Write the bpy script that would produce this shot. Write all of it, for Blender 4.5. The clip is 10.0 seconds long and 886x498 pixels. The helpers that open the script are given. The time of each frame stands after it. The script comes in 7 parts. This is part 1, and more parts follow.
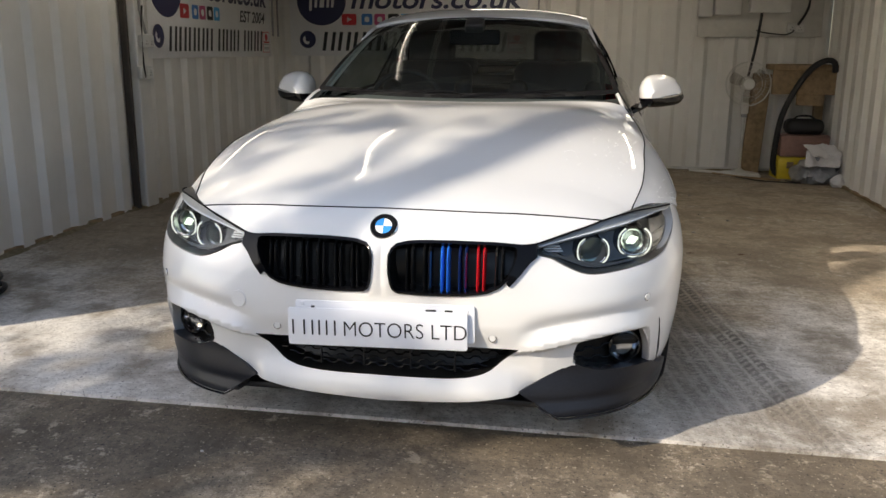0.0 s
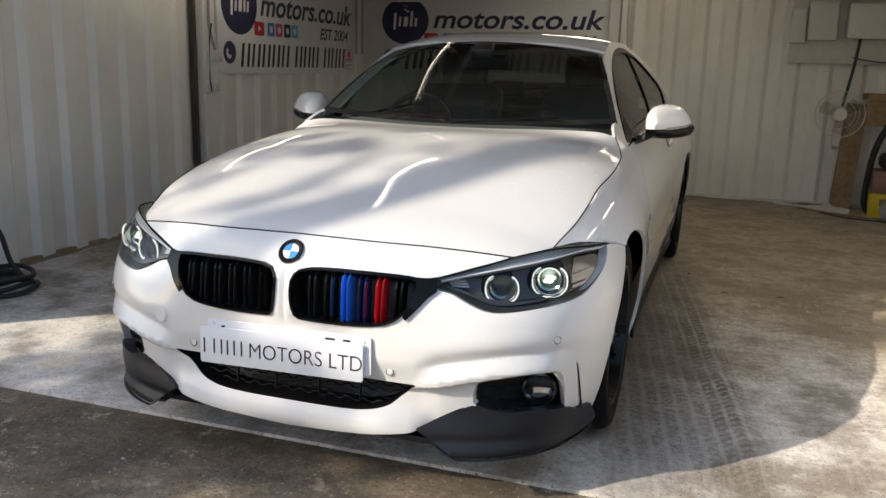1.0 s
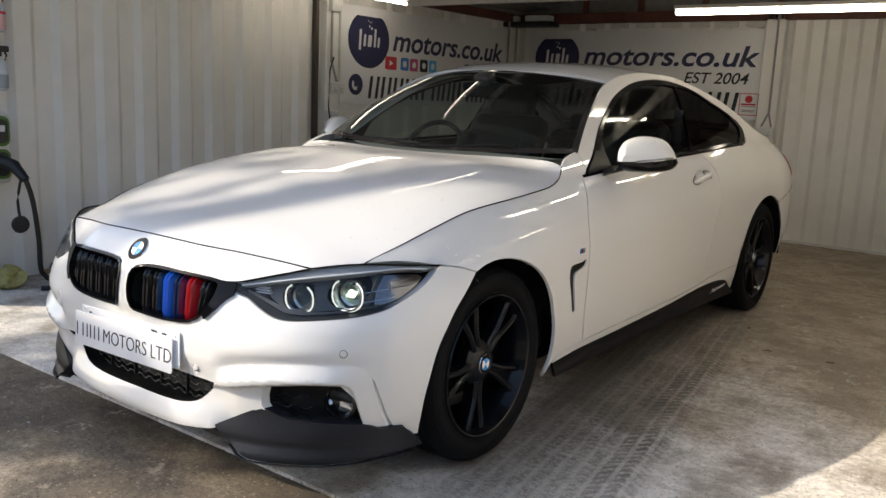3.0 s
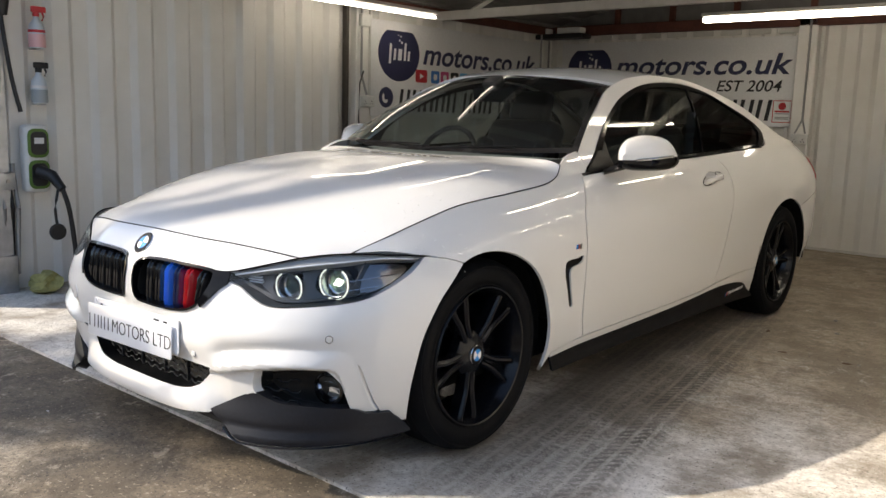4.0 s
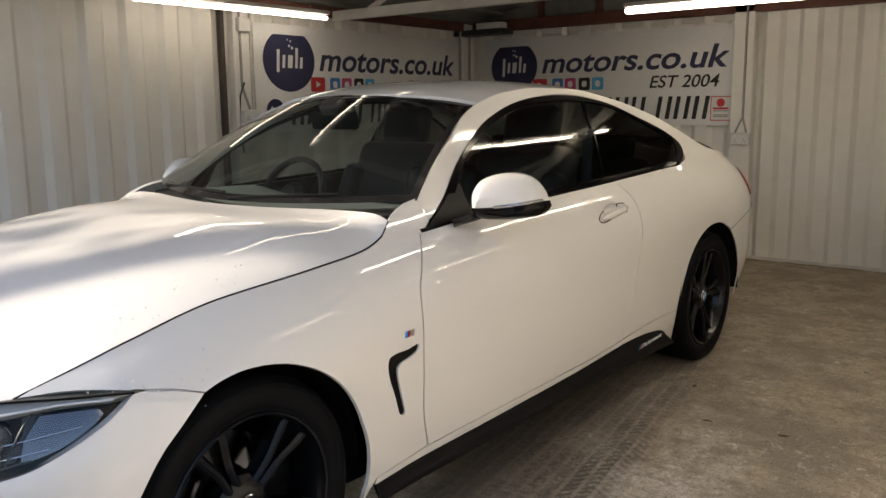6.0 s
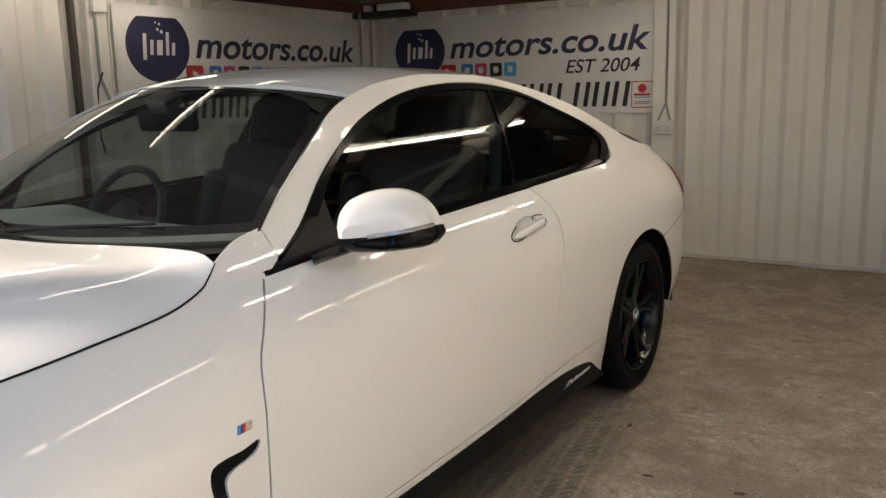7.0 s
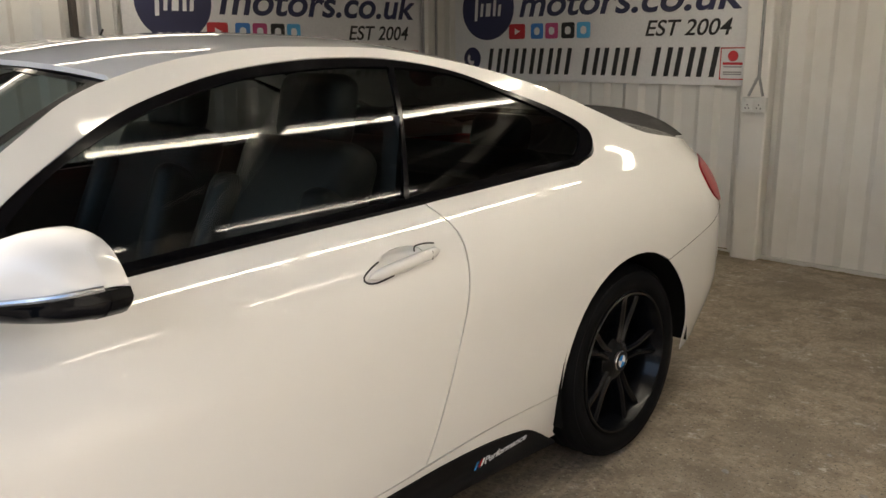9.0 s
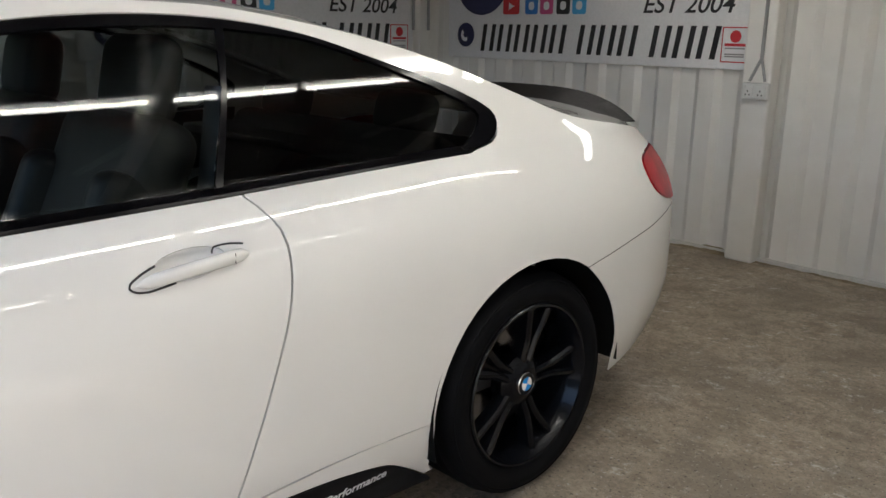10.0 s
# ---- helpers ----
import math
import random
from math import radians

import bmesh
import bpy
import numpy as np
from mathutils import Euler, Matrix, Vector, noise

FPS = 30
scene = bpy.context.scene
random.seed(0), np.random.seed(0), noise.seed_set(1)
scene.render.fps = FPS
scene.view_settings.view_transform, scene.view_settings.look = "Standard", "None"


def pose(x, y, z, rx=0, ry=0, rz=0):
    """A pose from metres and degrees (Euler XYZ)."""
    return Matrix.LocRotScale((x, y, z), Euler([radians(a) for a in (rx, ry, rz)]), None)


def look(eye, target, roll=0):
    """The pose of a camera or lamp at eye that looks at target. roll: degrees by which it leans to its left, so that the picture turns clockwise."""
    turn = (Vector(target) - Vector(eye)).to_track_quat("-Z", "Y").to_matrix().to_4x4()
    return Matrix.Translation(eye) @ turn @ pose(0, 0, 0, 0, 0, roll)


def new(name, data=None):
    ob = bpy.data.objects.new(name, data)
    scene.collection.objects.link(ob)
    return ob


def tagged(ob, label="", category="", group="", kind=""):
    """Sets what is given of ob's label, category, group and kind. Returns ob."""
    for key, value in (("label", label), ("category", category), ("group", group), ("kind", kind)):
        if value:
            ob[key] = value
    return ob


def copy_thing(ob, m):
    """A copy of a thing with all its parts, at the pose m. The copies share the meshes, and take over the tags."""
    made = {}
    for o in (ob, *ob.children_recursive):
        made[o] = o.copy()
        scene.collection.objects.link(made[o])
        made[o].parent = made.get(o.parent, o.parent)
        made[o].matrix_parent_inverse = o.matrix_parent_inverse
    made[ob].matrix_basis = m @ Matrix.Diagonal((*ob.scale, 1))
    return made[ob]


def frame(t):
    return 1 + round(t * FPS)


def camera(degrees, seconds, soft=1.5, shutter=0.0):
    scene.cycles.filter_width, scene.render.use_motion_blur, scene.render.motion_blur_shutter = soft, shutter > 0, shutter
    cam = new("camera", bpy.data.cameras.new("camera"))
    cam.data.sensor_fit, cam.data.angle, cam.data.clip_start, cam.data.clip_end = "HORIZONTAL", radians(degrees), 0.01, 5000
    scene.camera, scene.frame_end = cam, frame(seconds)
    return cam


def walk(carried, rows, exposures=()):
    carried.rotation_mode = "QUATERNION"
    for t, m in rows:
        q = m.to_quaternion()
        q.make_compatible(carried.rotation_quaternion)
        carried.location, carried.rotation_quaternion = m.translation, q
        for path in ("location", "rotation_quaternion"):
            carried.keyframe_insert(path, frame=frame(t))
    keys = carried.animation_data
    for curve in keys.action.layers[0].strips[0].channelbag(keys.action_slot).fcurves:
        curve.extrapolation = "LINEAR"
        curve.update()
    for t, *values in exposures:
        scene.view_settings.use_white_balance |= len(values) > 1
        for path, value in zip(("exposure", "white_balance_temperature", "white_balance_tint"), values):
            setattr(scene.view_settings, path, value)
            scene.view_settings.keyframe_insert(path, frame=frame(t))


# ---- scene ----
cam = camera(55.7, 10.0)
PATH = [
    (0, (0.548, -2.952, 1.158), (0.22, -1.034, 0.695), 0.3),
    (0.5, (0.85, -2.902, 1.175), (0.368, -1.013, 0.729), 1.2),
    (0.9, (1.05, -2.862, 1.179), (0.464, -0.999, 0.746), 1.8),
    (1, (1.133, -2.753, 1.2), (0.506, -0.903, 0.769), 1.5),
    (1.5, (1.509, -2.649, 1.195), (0.764, -0.837, 0.791), 1.6),
    (2, (1.762, -2.493, 1.192), (0.862, -0.752, 0.794), 1.6),
    (2.5, (1.946, -2.283, 1.208), (0.888, -0.633, 0.807), 1.9),
    (3, (2.248, -2.203, 1.176), (1.08, -0.62, 0.819), 2.5),
    (3.2, (2.336, -2.195, 1.163), (1.145, -0.624, 0.821), 3.0),
    (4.5, (2.473, -2.016, 1.101), (1.175, -0.526, 0.79), 0.8),
    (5, (2.389, -1.734, 1.142), (1.126, -0.214, 0.833), 0.6),
    (5.2, (2.356, -1.634, 1.165), (1.114, -0.097, 0.862), 0.6),
    (6.3, (2.315, -0.985, 1.274), (1.109, 0.574, 0.931), -1.3),
    (6.5, (2.254, -0.862, 1.263), (1.08, 0.719, 0.918), -1.5),
    (7, (2.029, -0.539, 1.271), (0.96, 1.111, 0.906), -1.4),
    (7.5, (1.847, -0.195, 1.242), (0.808, 1.466, 0.839), -3.0),
    (8, (1.788, 0.096, 1.241), (0.725, 1.728, 0.789), -3.3),
    (8.5, (1.962, 0.317, 1.274), (0.754, 1.843, 0.813), -1.8),
    (9, (2.188, 0.524, 1.323), (0.853, 1.939, 0.861), -0.4),
    (9.5, (2.227, 0.823, 1.283), (0.855, 2.193, 0.794), 0.3),
    (10, (2.253, 1.133, 1.282), (0.848, 2.465, 0.777), 0.9),
]
walk(cam, [(t, look(eye, target, roll)) for t, eye, target, roll in PATH],
     exposures=[(0, 0.44, 6900, 11), (3, 0.58, 6850, 11), (4.5, 0.76, 6900, 12), (6.5, 0.84, 7300, 13), (7.5, 1.02, 6700, 12), (9, 1.2, 6800, 12), (10, 1.28, 5950, 11)])

# ---- world and light
SUN = Vector((1.26, 1.14, -1.0)).normalized()
world = bpy.data.worlds.new("sky")
scene.world = world
world.use_nodes = True
wn = world.node_tree.nodes
sky = wn.new("ShaderNodeTexSky")
sky.sky_type, sky.sun_disc = "NISHITA", False
sky.sun_elevation = math.asin(-SUN.z)
sky.sun_rotation = math.atan2(-SUN.x, -SUN.y)
world.node_tree.links.new(sky.outputs[0], wn["Background"].inputs[0])
wn["Background"].inputs[1].default_value = 0.20

sun_data = bpy.data.lights.new("sun", "SUN")
sun_data.energy, sun_data.angle, sun_data.color = 3.9, radians(0.55), (1.0, 0.92, 0.79)
sun = new("sun", sun_data)
sun.matrix_world = look((0, 0, 0), SUN)


# ---- materials
def material(name, base, rough=0.5, metal=0.0, coat=0.0, bump=0.0, grain=40.0, vary=0.0, big=2.0, spec=0.5, other=None, mottle=0.5):
    """A principled surface with two scales of variation: fine grain and large stains."""
    m = bpy.data.materials.new(name)
    m.use_nodes = True
    t = m.node_tree
    b = t.nodes["Principled BSDF"]
    b.inputs["Base Color"].default_value = (*base, 1)
    b.inputs["Roughness"].default_value = rough
    b.inputs["Metallic"].default_value = metal
    b.inputs["Coat Weight"].default_value = coat
    b.inputs["Coat Roughness"].default_value = 0.03
    b.inputs["Specular IOR Level"].default_value = spec
    geo = t.nodes.new("ShaderNodeNewGeometry")
    if vary:
        fine, wide = t.nodes.new("ShaderNodeTexNoise"), t.nodes.new("ShaderNodeTexNoise")
        for n, s, d in ((fine, grain, 6), (wide, big, 5)):
            n.inputs["Scale"].default_value, n.inputs["Detail"].default_value = s, d
            t.links.new(geo.outputs["Position"], n.inputs["Vector"])
        mix = t.nodes.new("ShaderNodeMix")
        mix.data_type = "FLOAT"
        mix.inputs[0].default_value = mottle
        t.links.new(fine.outputs["Fac"], mix.inputs[2])
        t.links.new(wide.outputs["Fac"], mix.inputs[3])
        r = t.nodes.new("ShaderNodeValToRGB")
        o = other or [c * (1 - vary) for c in base]
        r.color_ramp.elements[0].position, r.color_ramp.elements[1].position = 0.36, 0.62
        r.color_ramp.elements[0].color, r.color_ramp.elements[1].color = (*o, 1), (*base, 1)
        t.links.new(mix.outputs[0], r.inputs[0])
        t.links.new(r.outputs[0], b.inputs["Base Color"])
        rr = t.nodes.new("ShaderNodeMapRange")
        rr.inputs[3].default_value, rr.inputs[4].default_value = min(1, rough * 1.15), rough * 0.85
        t.links.new(wide.outputs["Fac"], rr.inputs[0])
        t.links.new(rr.outputs[0], b.inputs["Roughness"])
    if bump:
        n, k = t.nodes.new("ShaderNodeTexNoise"), t.nodes.new("ShaderNodeBump")
        n.inputs["Scale"].default_value, n.inputs["Detail"].default_value = grain * 1.5, 5
        k.inputs["Strength"].default_value, k.inputs["Distance"].default_value = 1.0, bump
        t.links.new(geo.outputs["Position"], n.inputs["Vector"])
        t.links.new(n.outputs["Fac"], k.inputs["Height"])
        t.links.new(k.outputs[0], b.inputs["Normal"])
    return m


def glass(name, tint, gloss=0.02, dust=0.0):
    """A thin pane: tinted see-through with a mirror gloss that grows at grazing angles, and a film of dust."""
    m = bpy.data.materials.new(name)
    m.use_nodes = True
    t = m.node_tree
    t.nodes.remove(t.nodes["Principled BSDF"])
    a, g, f, p, q, mix = (t.nodes.new("ShaderNode" + k) for k in ("BsdfTransparent", "BsdfGlossy", "LayerWeight", "Math", "Math", "MixShader"))
    a.inputs[0].default_value = (*tint, 1)
    g.inputs["Roughness"].default_value = gloss
    f.inputs[0].default_value = 0.5
    p.operation, q.operation = "POWER", "MULTIPLY_ADD"
    p.inputs[1].default_value = 4.5
    q.inputs[1].default_value, q.inputs[2].default_value = 0.9, 0.028
    t.links.new(f.outputs["Facing"], p.inputs[0])
    t.links.new(p.outputs[0], q.inputs[0])
    t.links.new(q.outputs[0], mix.inputs[0])
    t.links.new(a.outputs[0], mix.inputs[1])
    t.links.new(g.outputs[0], mix.inputs[2])
    out = mix.outputs[0]
    if dust:
        film, n, r, both_ways = (t.nodes.new("ShaderNode" + k) for k in ("BsdfDiffuse", "TexNoise", "MapRange", "MixShader"))
        film.inputs[0].default_value = (0.62, 0.66, 0.66, 1)
        n.inputs["Scale"].default_value = 9.0
        r.inputs[3].default_value, r.inputs[4].default_value = dust * 0.7, dust * 1.3
        t.links.new(n.outputs["Fac"], r.inputs[0])
        t.links.new(r.outputs[0], both_ways.inputs[0])
        t.links.new(out, both_ways.inputs[1])
        t.links.new(film.outputs[0], both_ways.inputs[2])
        out = both_ways.outputs[0]
    t.links.new(out, t.nodes["Material Output"].inputs[0])
    return m


def glow(name, colour, strength):
    m = bpy.data.materials.new(name)
    m.use_nodes = True
    b = m.node_tree.nodes["Principled BSDF"]
    b.inputs["Base Color"].default_value = (0.3, 0.3, 0.3, 1)
    b.inputs["Emission Color"].default_value = (*colour, 1)
    b.inputs["Emission Strength"].default_value = strength
    return m


PAINT = material("white_paint", (0.74, 0.735, 0.72), 0.45, coat=1.0, spec=0.25)
GLOSS_BLACK = material("gloss_black", (0.012, 0.012, 0.013), 0.12, coat=0.6)
SAIL_BLACK = material("sail_black", (0.005, 0.005, 0.006), 0.35, spec=0.08)
WHEEL_BLACK = material("wheel_black", (0.0035, 0.0042, 0.0062), 0.24, coat=0.12, spec=0.2)
TRIM_BLACK = material("trim_black", (0.018, 0.018, 0.019), 0.5)
SPLITTER = material("splitter_black", (0.017, 0.019, 0.025), 0.42, spec=0.3, vary=0.3, grain=120, big=6)
MESH_BLACK = material("grille_black", (0.01, 0.01, 0.01), 0.35)
RUBBER = material("tyre_rubber", (0.004, 0.0044, 0.0056), 0.62, spec=0.1, bump=0.0006, grain=150, vary=0.35, big=8)
LINER = material("arch_liner", (0.005, 0.005, 0.005), 0.95, spec=0.1)
SATIN_BLACK = material("satin_black", (0.004, 0.004, 0.005), 0.12, spec=0.16)
CHROME = material("chrome", (0.75, 0.75, 0.76), 0.12, 1.0)
SILVER = material("lamp_silver", (0.5, 0.51, 0.53), 0.25, 0.9)
LAMP_DARK = material("lamp_dark", (0.035, 0.037, 0.036), 0.3, spec=0.4)
LAMP_GLASS = glass("lamp_glass", (0.86, 0.88, 0.9))
SCREEN_GLASS = glass("screen_glass", (0.66, 0.74, 0.72), dust=0.006)
SIDE_GLASS = glass("side_glass", (0.46, 0.50, 0.49))
DARK_GLASS = glass("dark_glass", (0.22, 0.225, 0.22))
LED = glow("lamp_on", (0.93, 1.0, 0.90), 1.6)
LENS_GREEN = glass("projector_glass", (0.80, 0.90, 0.80), 0.05)
RING_GLOW = glow("ring_on", (0.93, 1.0, 0.88), 0.65)
DARK_CHROME = material("dark_chrome", (0.22, 0.22, 0.23), 0.15, 1.0)
LAMP_BEZEL = material("lamp_bezel", (0.055, 0.056, 0.054), 0.22, 0.2)
SKIRT = material("skirt_black", (0.008, 0.008, 0.009), 0.55, spec=0.15, vary=0.3, grain=120, big=6)
MATT_BLACK = material("matt_black", (0.006, 0.006, 0.007), 0.9, spec=0.1)
BLUE = material("stripe_blue", (0.02, 0.17, 0.72), 0.2, coat=0.6)
NAVY = material("stripe_navy", (0.006, 0.018, 0.085), 0.2, coat=0.6)
RED = material("stripe_red", (0.48, 0.012, 0.02), 0.2, coat=0.6)
EMBLEM_BLUE = material("emblem_blue", (0.03, 0.27, 0.72), 0.2, coat=0.6)
EMBLEM_WHITE = material("emblem_white", (0.85, 0.85, 0.85), 0.2, coat=0.6)
PLATE_WHITE = material("plate_white", (0.80, 0.81, 0.84), 0.25, coat=0.5)
LETTER = material("lettering_black", (0.012, 0.012, 0.013), 0.4)
TAIL_RED = material("tail_red", (0.42, 0.004, 0.010), 0.3, coat=0.15, spec=0.12, vary=0.7, grain=7, big=9)
CLEAR = glass("clear_plastic", (0.93, 0.94, 0.95))
CABIN = material("cabin_black", (0.022, 0.022, 0.024), 0.7, vary=0.3, grain=160, big=5)
DASH = material("dash_grey", (0.10, 0.11, 0.11), 0.75, vary=0.2, grain=160, big=5)
LEATHER = material("seat_leather", (0.016, 0.016, 0.018), 0.55, vary=0.3, grain=120, big=6, bump=0.0005)
CARBON = material("carbon_black", (0.012, 0.010, 0.009), 0.5, spec=0.12, coat=0.08, vary=0.5, grain=260, big=90)
STEEL = material("brake_steel", (0.35, 0.34, 0.33), 0.35, 1.0)


# ---- building helpers
def mesh_of(name, bm):
    me = bpy.data.meshes.new(name)
    bm.to_mesh(me)
    bm.free()
    return me


def part(name, bm, mat, parent=None, label="", smooth=True):
    """Links a bmesh (or mesh) as one object under a thing or a part."""
    me = bm if isinstance(bm, bpy.types.Mesh) else mesh_of(name, bm)
    if not me.materials:
        me.materials.append(mat)
    if smooth and not me.has_custom_normals:
        me.shade_smooth()
        me.set_sharp_from_angle(angle=radians(38))
    ob = new(name, me)
    if parent:
        ob.parent = parent
        ob.matrix_parent_inverse = parent.matrix_world.inverted() if parent.type != "EMPTY" else Matrix()
    if label:
        tagged(ob, label)
    return ob


def empty(name, label, category, group="", at=(0, 0, 0)):
    ob = new(name)
    ob.empty_display_size = 0.1
    ob.location = at
    return tagged(ob, label, category, group)


def spline(pts, step=0.02, closed=False):
    """Points along a smooth line through pts."""
    n = len(pts)
    out = []
    for i in range(n if closed else n - 1):
        g = lambda k: np.array(pts[k % n] if closed else pts[min(max(k, 0), n - 1)], float)
        a, b, c, d = g(i - 1), g(i), g(i + 1), g(i + 2)
        k = max(2, int(np.linalg.norm(c - b) / step))
        for j in range(k):
            t = j / k
            out.append(0.5 * ((2 * b) + (c - a) * t + (2 * a - 5 * b + 4 * c - d) * t * t + (3 * b - a - 3 * c + d) * t ** 3))
    if not closed:
        out.append(np.array(pts[-1], float))
    return [tuple(float(v) for v in p) for p in out]


def chain(*lines):
    """Joins lines end to end into one closed outline."""
    out = []
    for ln in lines:
        for p in ln:
            if not out or math.dist(p, out[-1]) > 1e-4:
                out.append(tuple(p))
    if math.dist(out[0], out[-1]) < 1e-4:
        out.pop()
    return out


def sheet(outline, surf, step, holes=(), rim=0.012, middle=(0, 0.5), flip=False, close_holes=True, lines=(), inward=None):
    """A panel: the outline, filled with a fine grid and laid on the surface, with its edges turned in by rim."""
    from mathutils.geometry import delaunay_2d_cdt
    loops = [outline, *holes]
    pts, edges = [], []
    for lp in loops:
        k = len(pts)
        pts += lp
        edges += [(k + i, k + (i + 1) % len(lp)) for i in range(len(lp))]
    for ln in lines:
        k = len(pts)
        pts += ln
        edges += [(k + i, k + i + 1) for i in range(len(ln) - 1)]
    border = np.array(pts)
    xs, ys = border[:, 0], border[:, 1]
    gx = np.arange(xs.min() + step / 2, xs.max(), step)
    gy = np.arange(ys.min() + step / 2, ys.max(), step)
    P = np.array([(a, b) for a in gx for b in gy]) if len(gx) and len(gy) else np.zeros((0, 2))
    def within(Q):
        got = np.zeros(len(Q), bool)
        for lp in loops:
            L = np.array(lp)
            M = np.roll(L, -1, 0)
            for a, b in zip(L, M):
                if a[1] != b[1]:
                    c = ((a[1] > Q[:, 1]) != (b[1] > Q[:, 1])) & (Q[:, 0] < (b[0] - a[0]) * (Q[:, 1] - a[1]) / (b[1] - a[1]) + a[0])
                    got ^= c
        return got
    grid, best = P, None
    ring = set(range(len(pts)))
    for seed in range(5):
        P = grid
        if len(P):
            P = P + np.random.default_rng(seed).uniform(-0.06, 0.06, P.shape) * step
            keep = np.ones(len(P), bool)
            for i in range(0, len(border), 200):
                d = np.linalg.norm(P[:, None] - border[None, i:i + 200], axis=2).min(1)
                keep &= d > step * 0.55
            P = P[keep]
        if len(P):
            P = P[within(P)]
        v2, _, f2, *_ = delaunay_2d_cdt([Vector(p) for p in pts] + [Vector(p) for p in P], edges, [], 0, 1e-6)
        V, F = np.array(v2), np.array([f[:3] for f in f2])
        # triangles that reach too far for the grid
        far = np.maximum.reduce([np.linalg.norm(V[F[:, i]] - V[F[:, i - 1]], axis=1) for i in range(3)]) > 6 * step
        far &= (F >= len(pts)).sum(1) >= 2
        wild = int((far & within(V[F].mean(1))).sum())
        if best is None or wild < best[0]:
            best = (wild, v2, f2)
        if wild == 0:
            break
    _, v2, f2 = best
    cen = np.array([sum((v2[i] for i in f), Vector((0, 0))) / len(f) for f in f2])
    ok = within(cen)
    e = step * 0.1
    co, no = [], []
    for v in v2:
        p = Vector(surf(v[0], v[1]))
        a = Vector(surf(v[0] + e, v[1])) - Vector(surf(v[0] - e, v[1]))
        b = Vector(surf(v[0], v[1] + e)) - Vector(surf(v[0], v[1] - e))
        n = a.cross(b).normalized()
        if n.dot(p - Vector((0, p.y * 0.8 + middle[0], middle[1]))) < 0:
            n = -n
        co.append(p)
        no.append(n)
    faces = []
    for f, k in zip(f2, ok):
        if not k:
            continue
        n = (co[f[1]] - co[f[0]]).cross(co[f[2]] - co[f[0]])
        faces.append(tuple(f) if n.dot(no[f[0]]) > 0 else tuple(reversed(f)))
    if rim:
        count = {}
        for f in faces:
            for i in range(len(f)):
                count.setdefault(frozenset((f[i], f[(i + 1) % len(f)])), []).append((f[i], f[(i + 1) % len(f)]))
        base = {}
        for k in [q[0] for q in count.values() if len(q) == 1]:
            for i in k:
                if i not in base:
                    base[i] = len(co)
                    co += [co[i].copy(), co[i] + (Vector(inward(co[i])).normalized() if inward else -no[i]) * rim]
                    no += [Vector((0, 0, 0)), Vector((0, 0, 0))]
            a, b = base[k[0]], base[k[1]]
            faces.append((b, a, a + 1, b + 1))
    if flip:
        co = [Vector((-p.x, p.y, p.z)) for p in co]
        no = [Vector((-p.x, p.y, p.z)) for p in no]
        faces = [tuple(reversed(f)) for f in faces]
    me = bpy.data.meshes.new("panel")
    me.from_pydata(co, [], faces)
    me.shade_smooth()
    me.normals_split_custom_set_from_vertices(no)
    return me


def box(size, at=(0, 0, 0), bevel=0.0, turn=None, segments=2, bm=None):
    own = bmesh.new()
    bmesh.ops.create_cube(own, size=1, matrix=Matrix.Diagonal((*size, 1)))
    if bevel:
        bmesh.ops.bevel(own, geom=own.edges[:], offset=bevel, segments=segments, profile=0.5, affect="EDGES")
    bmesh.ops.transform(own, matrix=Matrix.Translation(at) @ (turn or Matrix()), verts=own.verts)
    return join(bm, own)


def join(bm, own):
    if bm is None:
        return own
    me = bpy.data.meshes.new("tmp")
    own.to_mesh(me)
    own.free()
    bm.from_mesh(me)
    bpy.data.meshes.remove(me)
    return bm


def lathe(profile, turn=None, segments=48, bm=None):
    """Turns (radius, height) pairs about z."""
    own = bmesh.new()
    rings = []
    for r, h in profile:
        if r < 1e-6:
            rings.append([own.verts.new((0, 0, h))])
        else:
            rings.append([own.verts.new((r * math.cos(a), r * math.sin(a), h)) for a in (2 * math.pi * i / segments for i in range(segments))])
    for a, b in zip(rings, rings[1:]):
        for i in range(segments):
            j = (i + 1) % segments
            if len(a) == 1 and len(b) > 1:
                own.faces.new((a[0], b[i], b[j]))
            elif len(b) == 1 and len(a) > 1:
                own.faces.new((a[i], b[0], a[j]))
            elif len(a) > 1:
                own.faces.new((a[i], b[i], b[j], a[j]))
    bmesh.ops.recalc_face_normals(own, faces=own.faces)
    if turn:
        bmesh.ops.transform(own, matrix=turn, verts=own.verts)
    return join(bm, own)


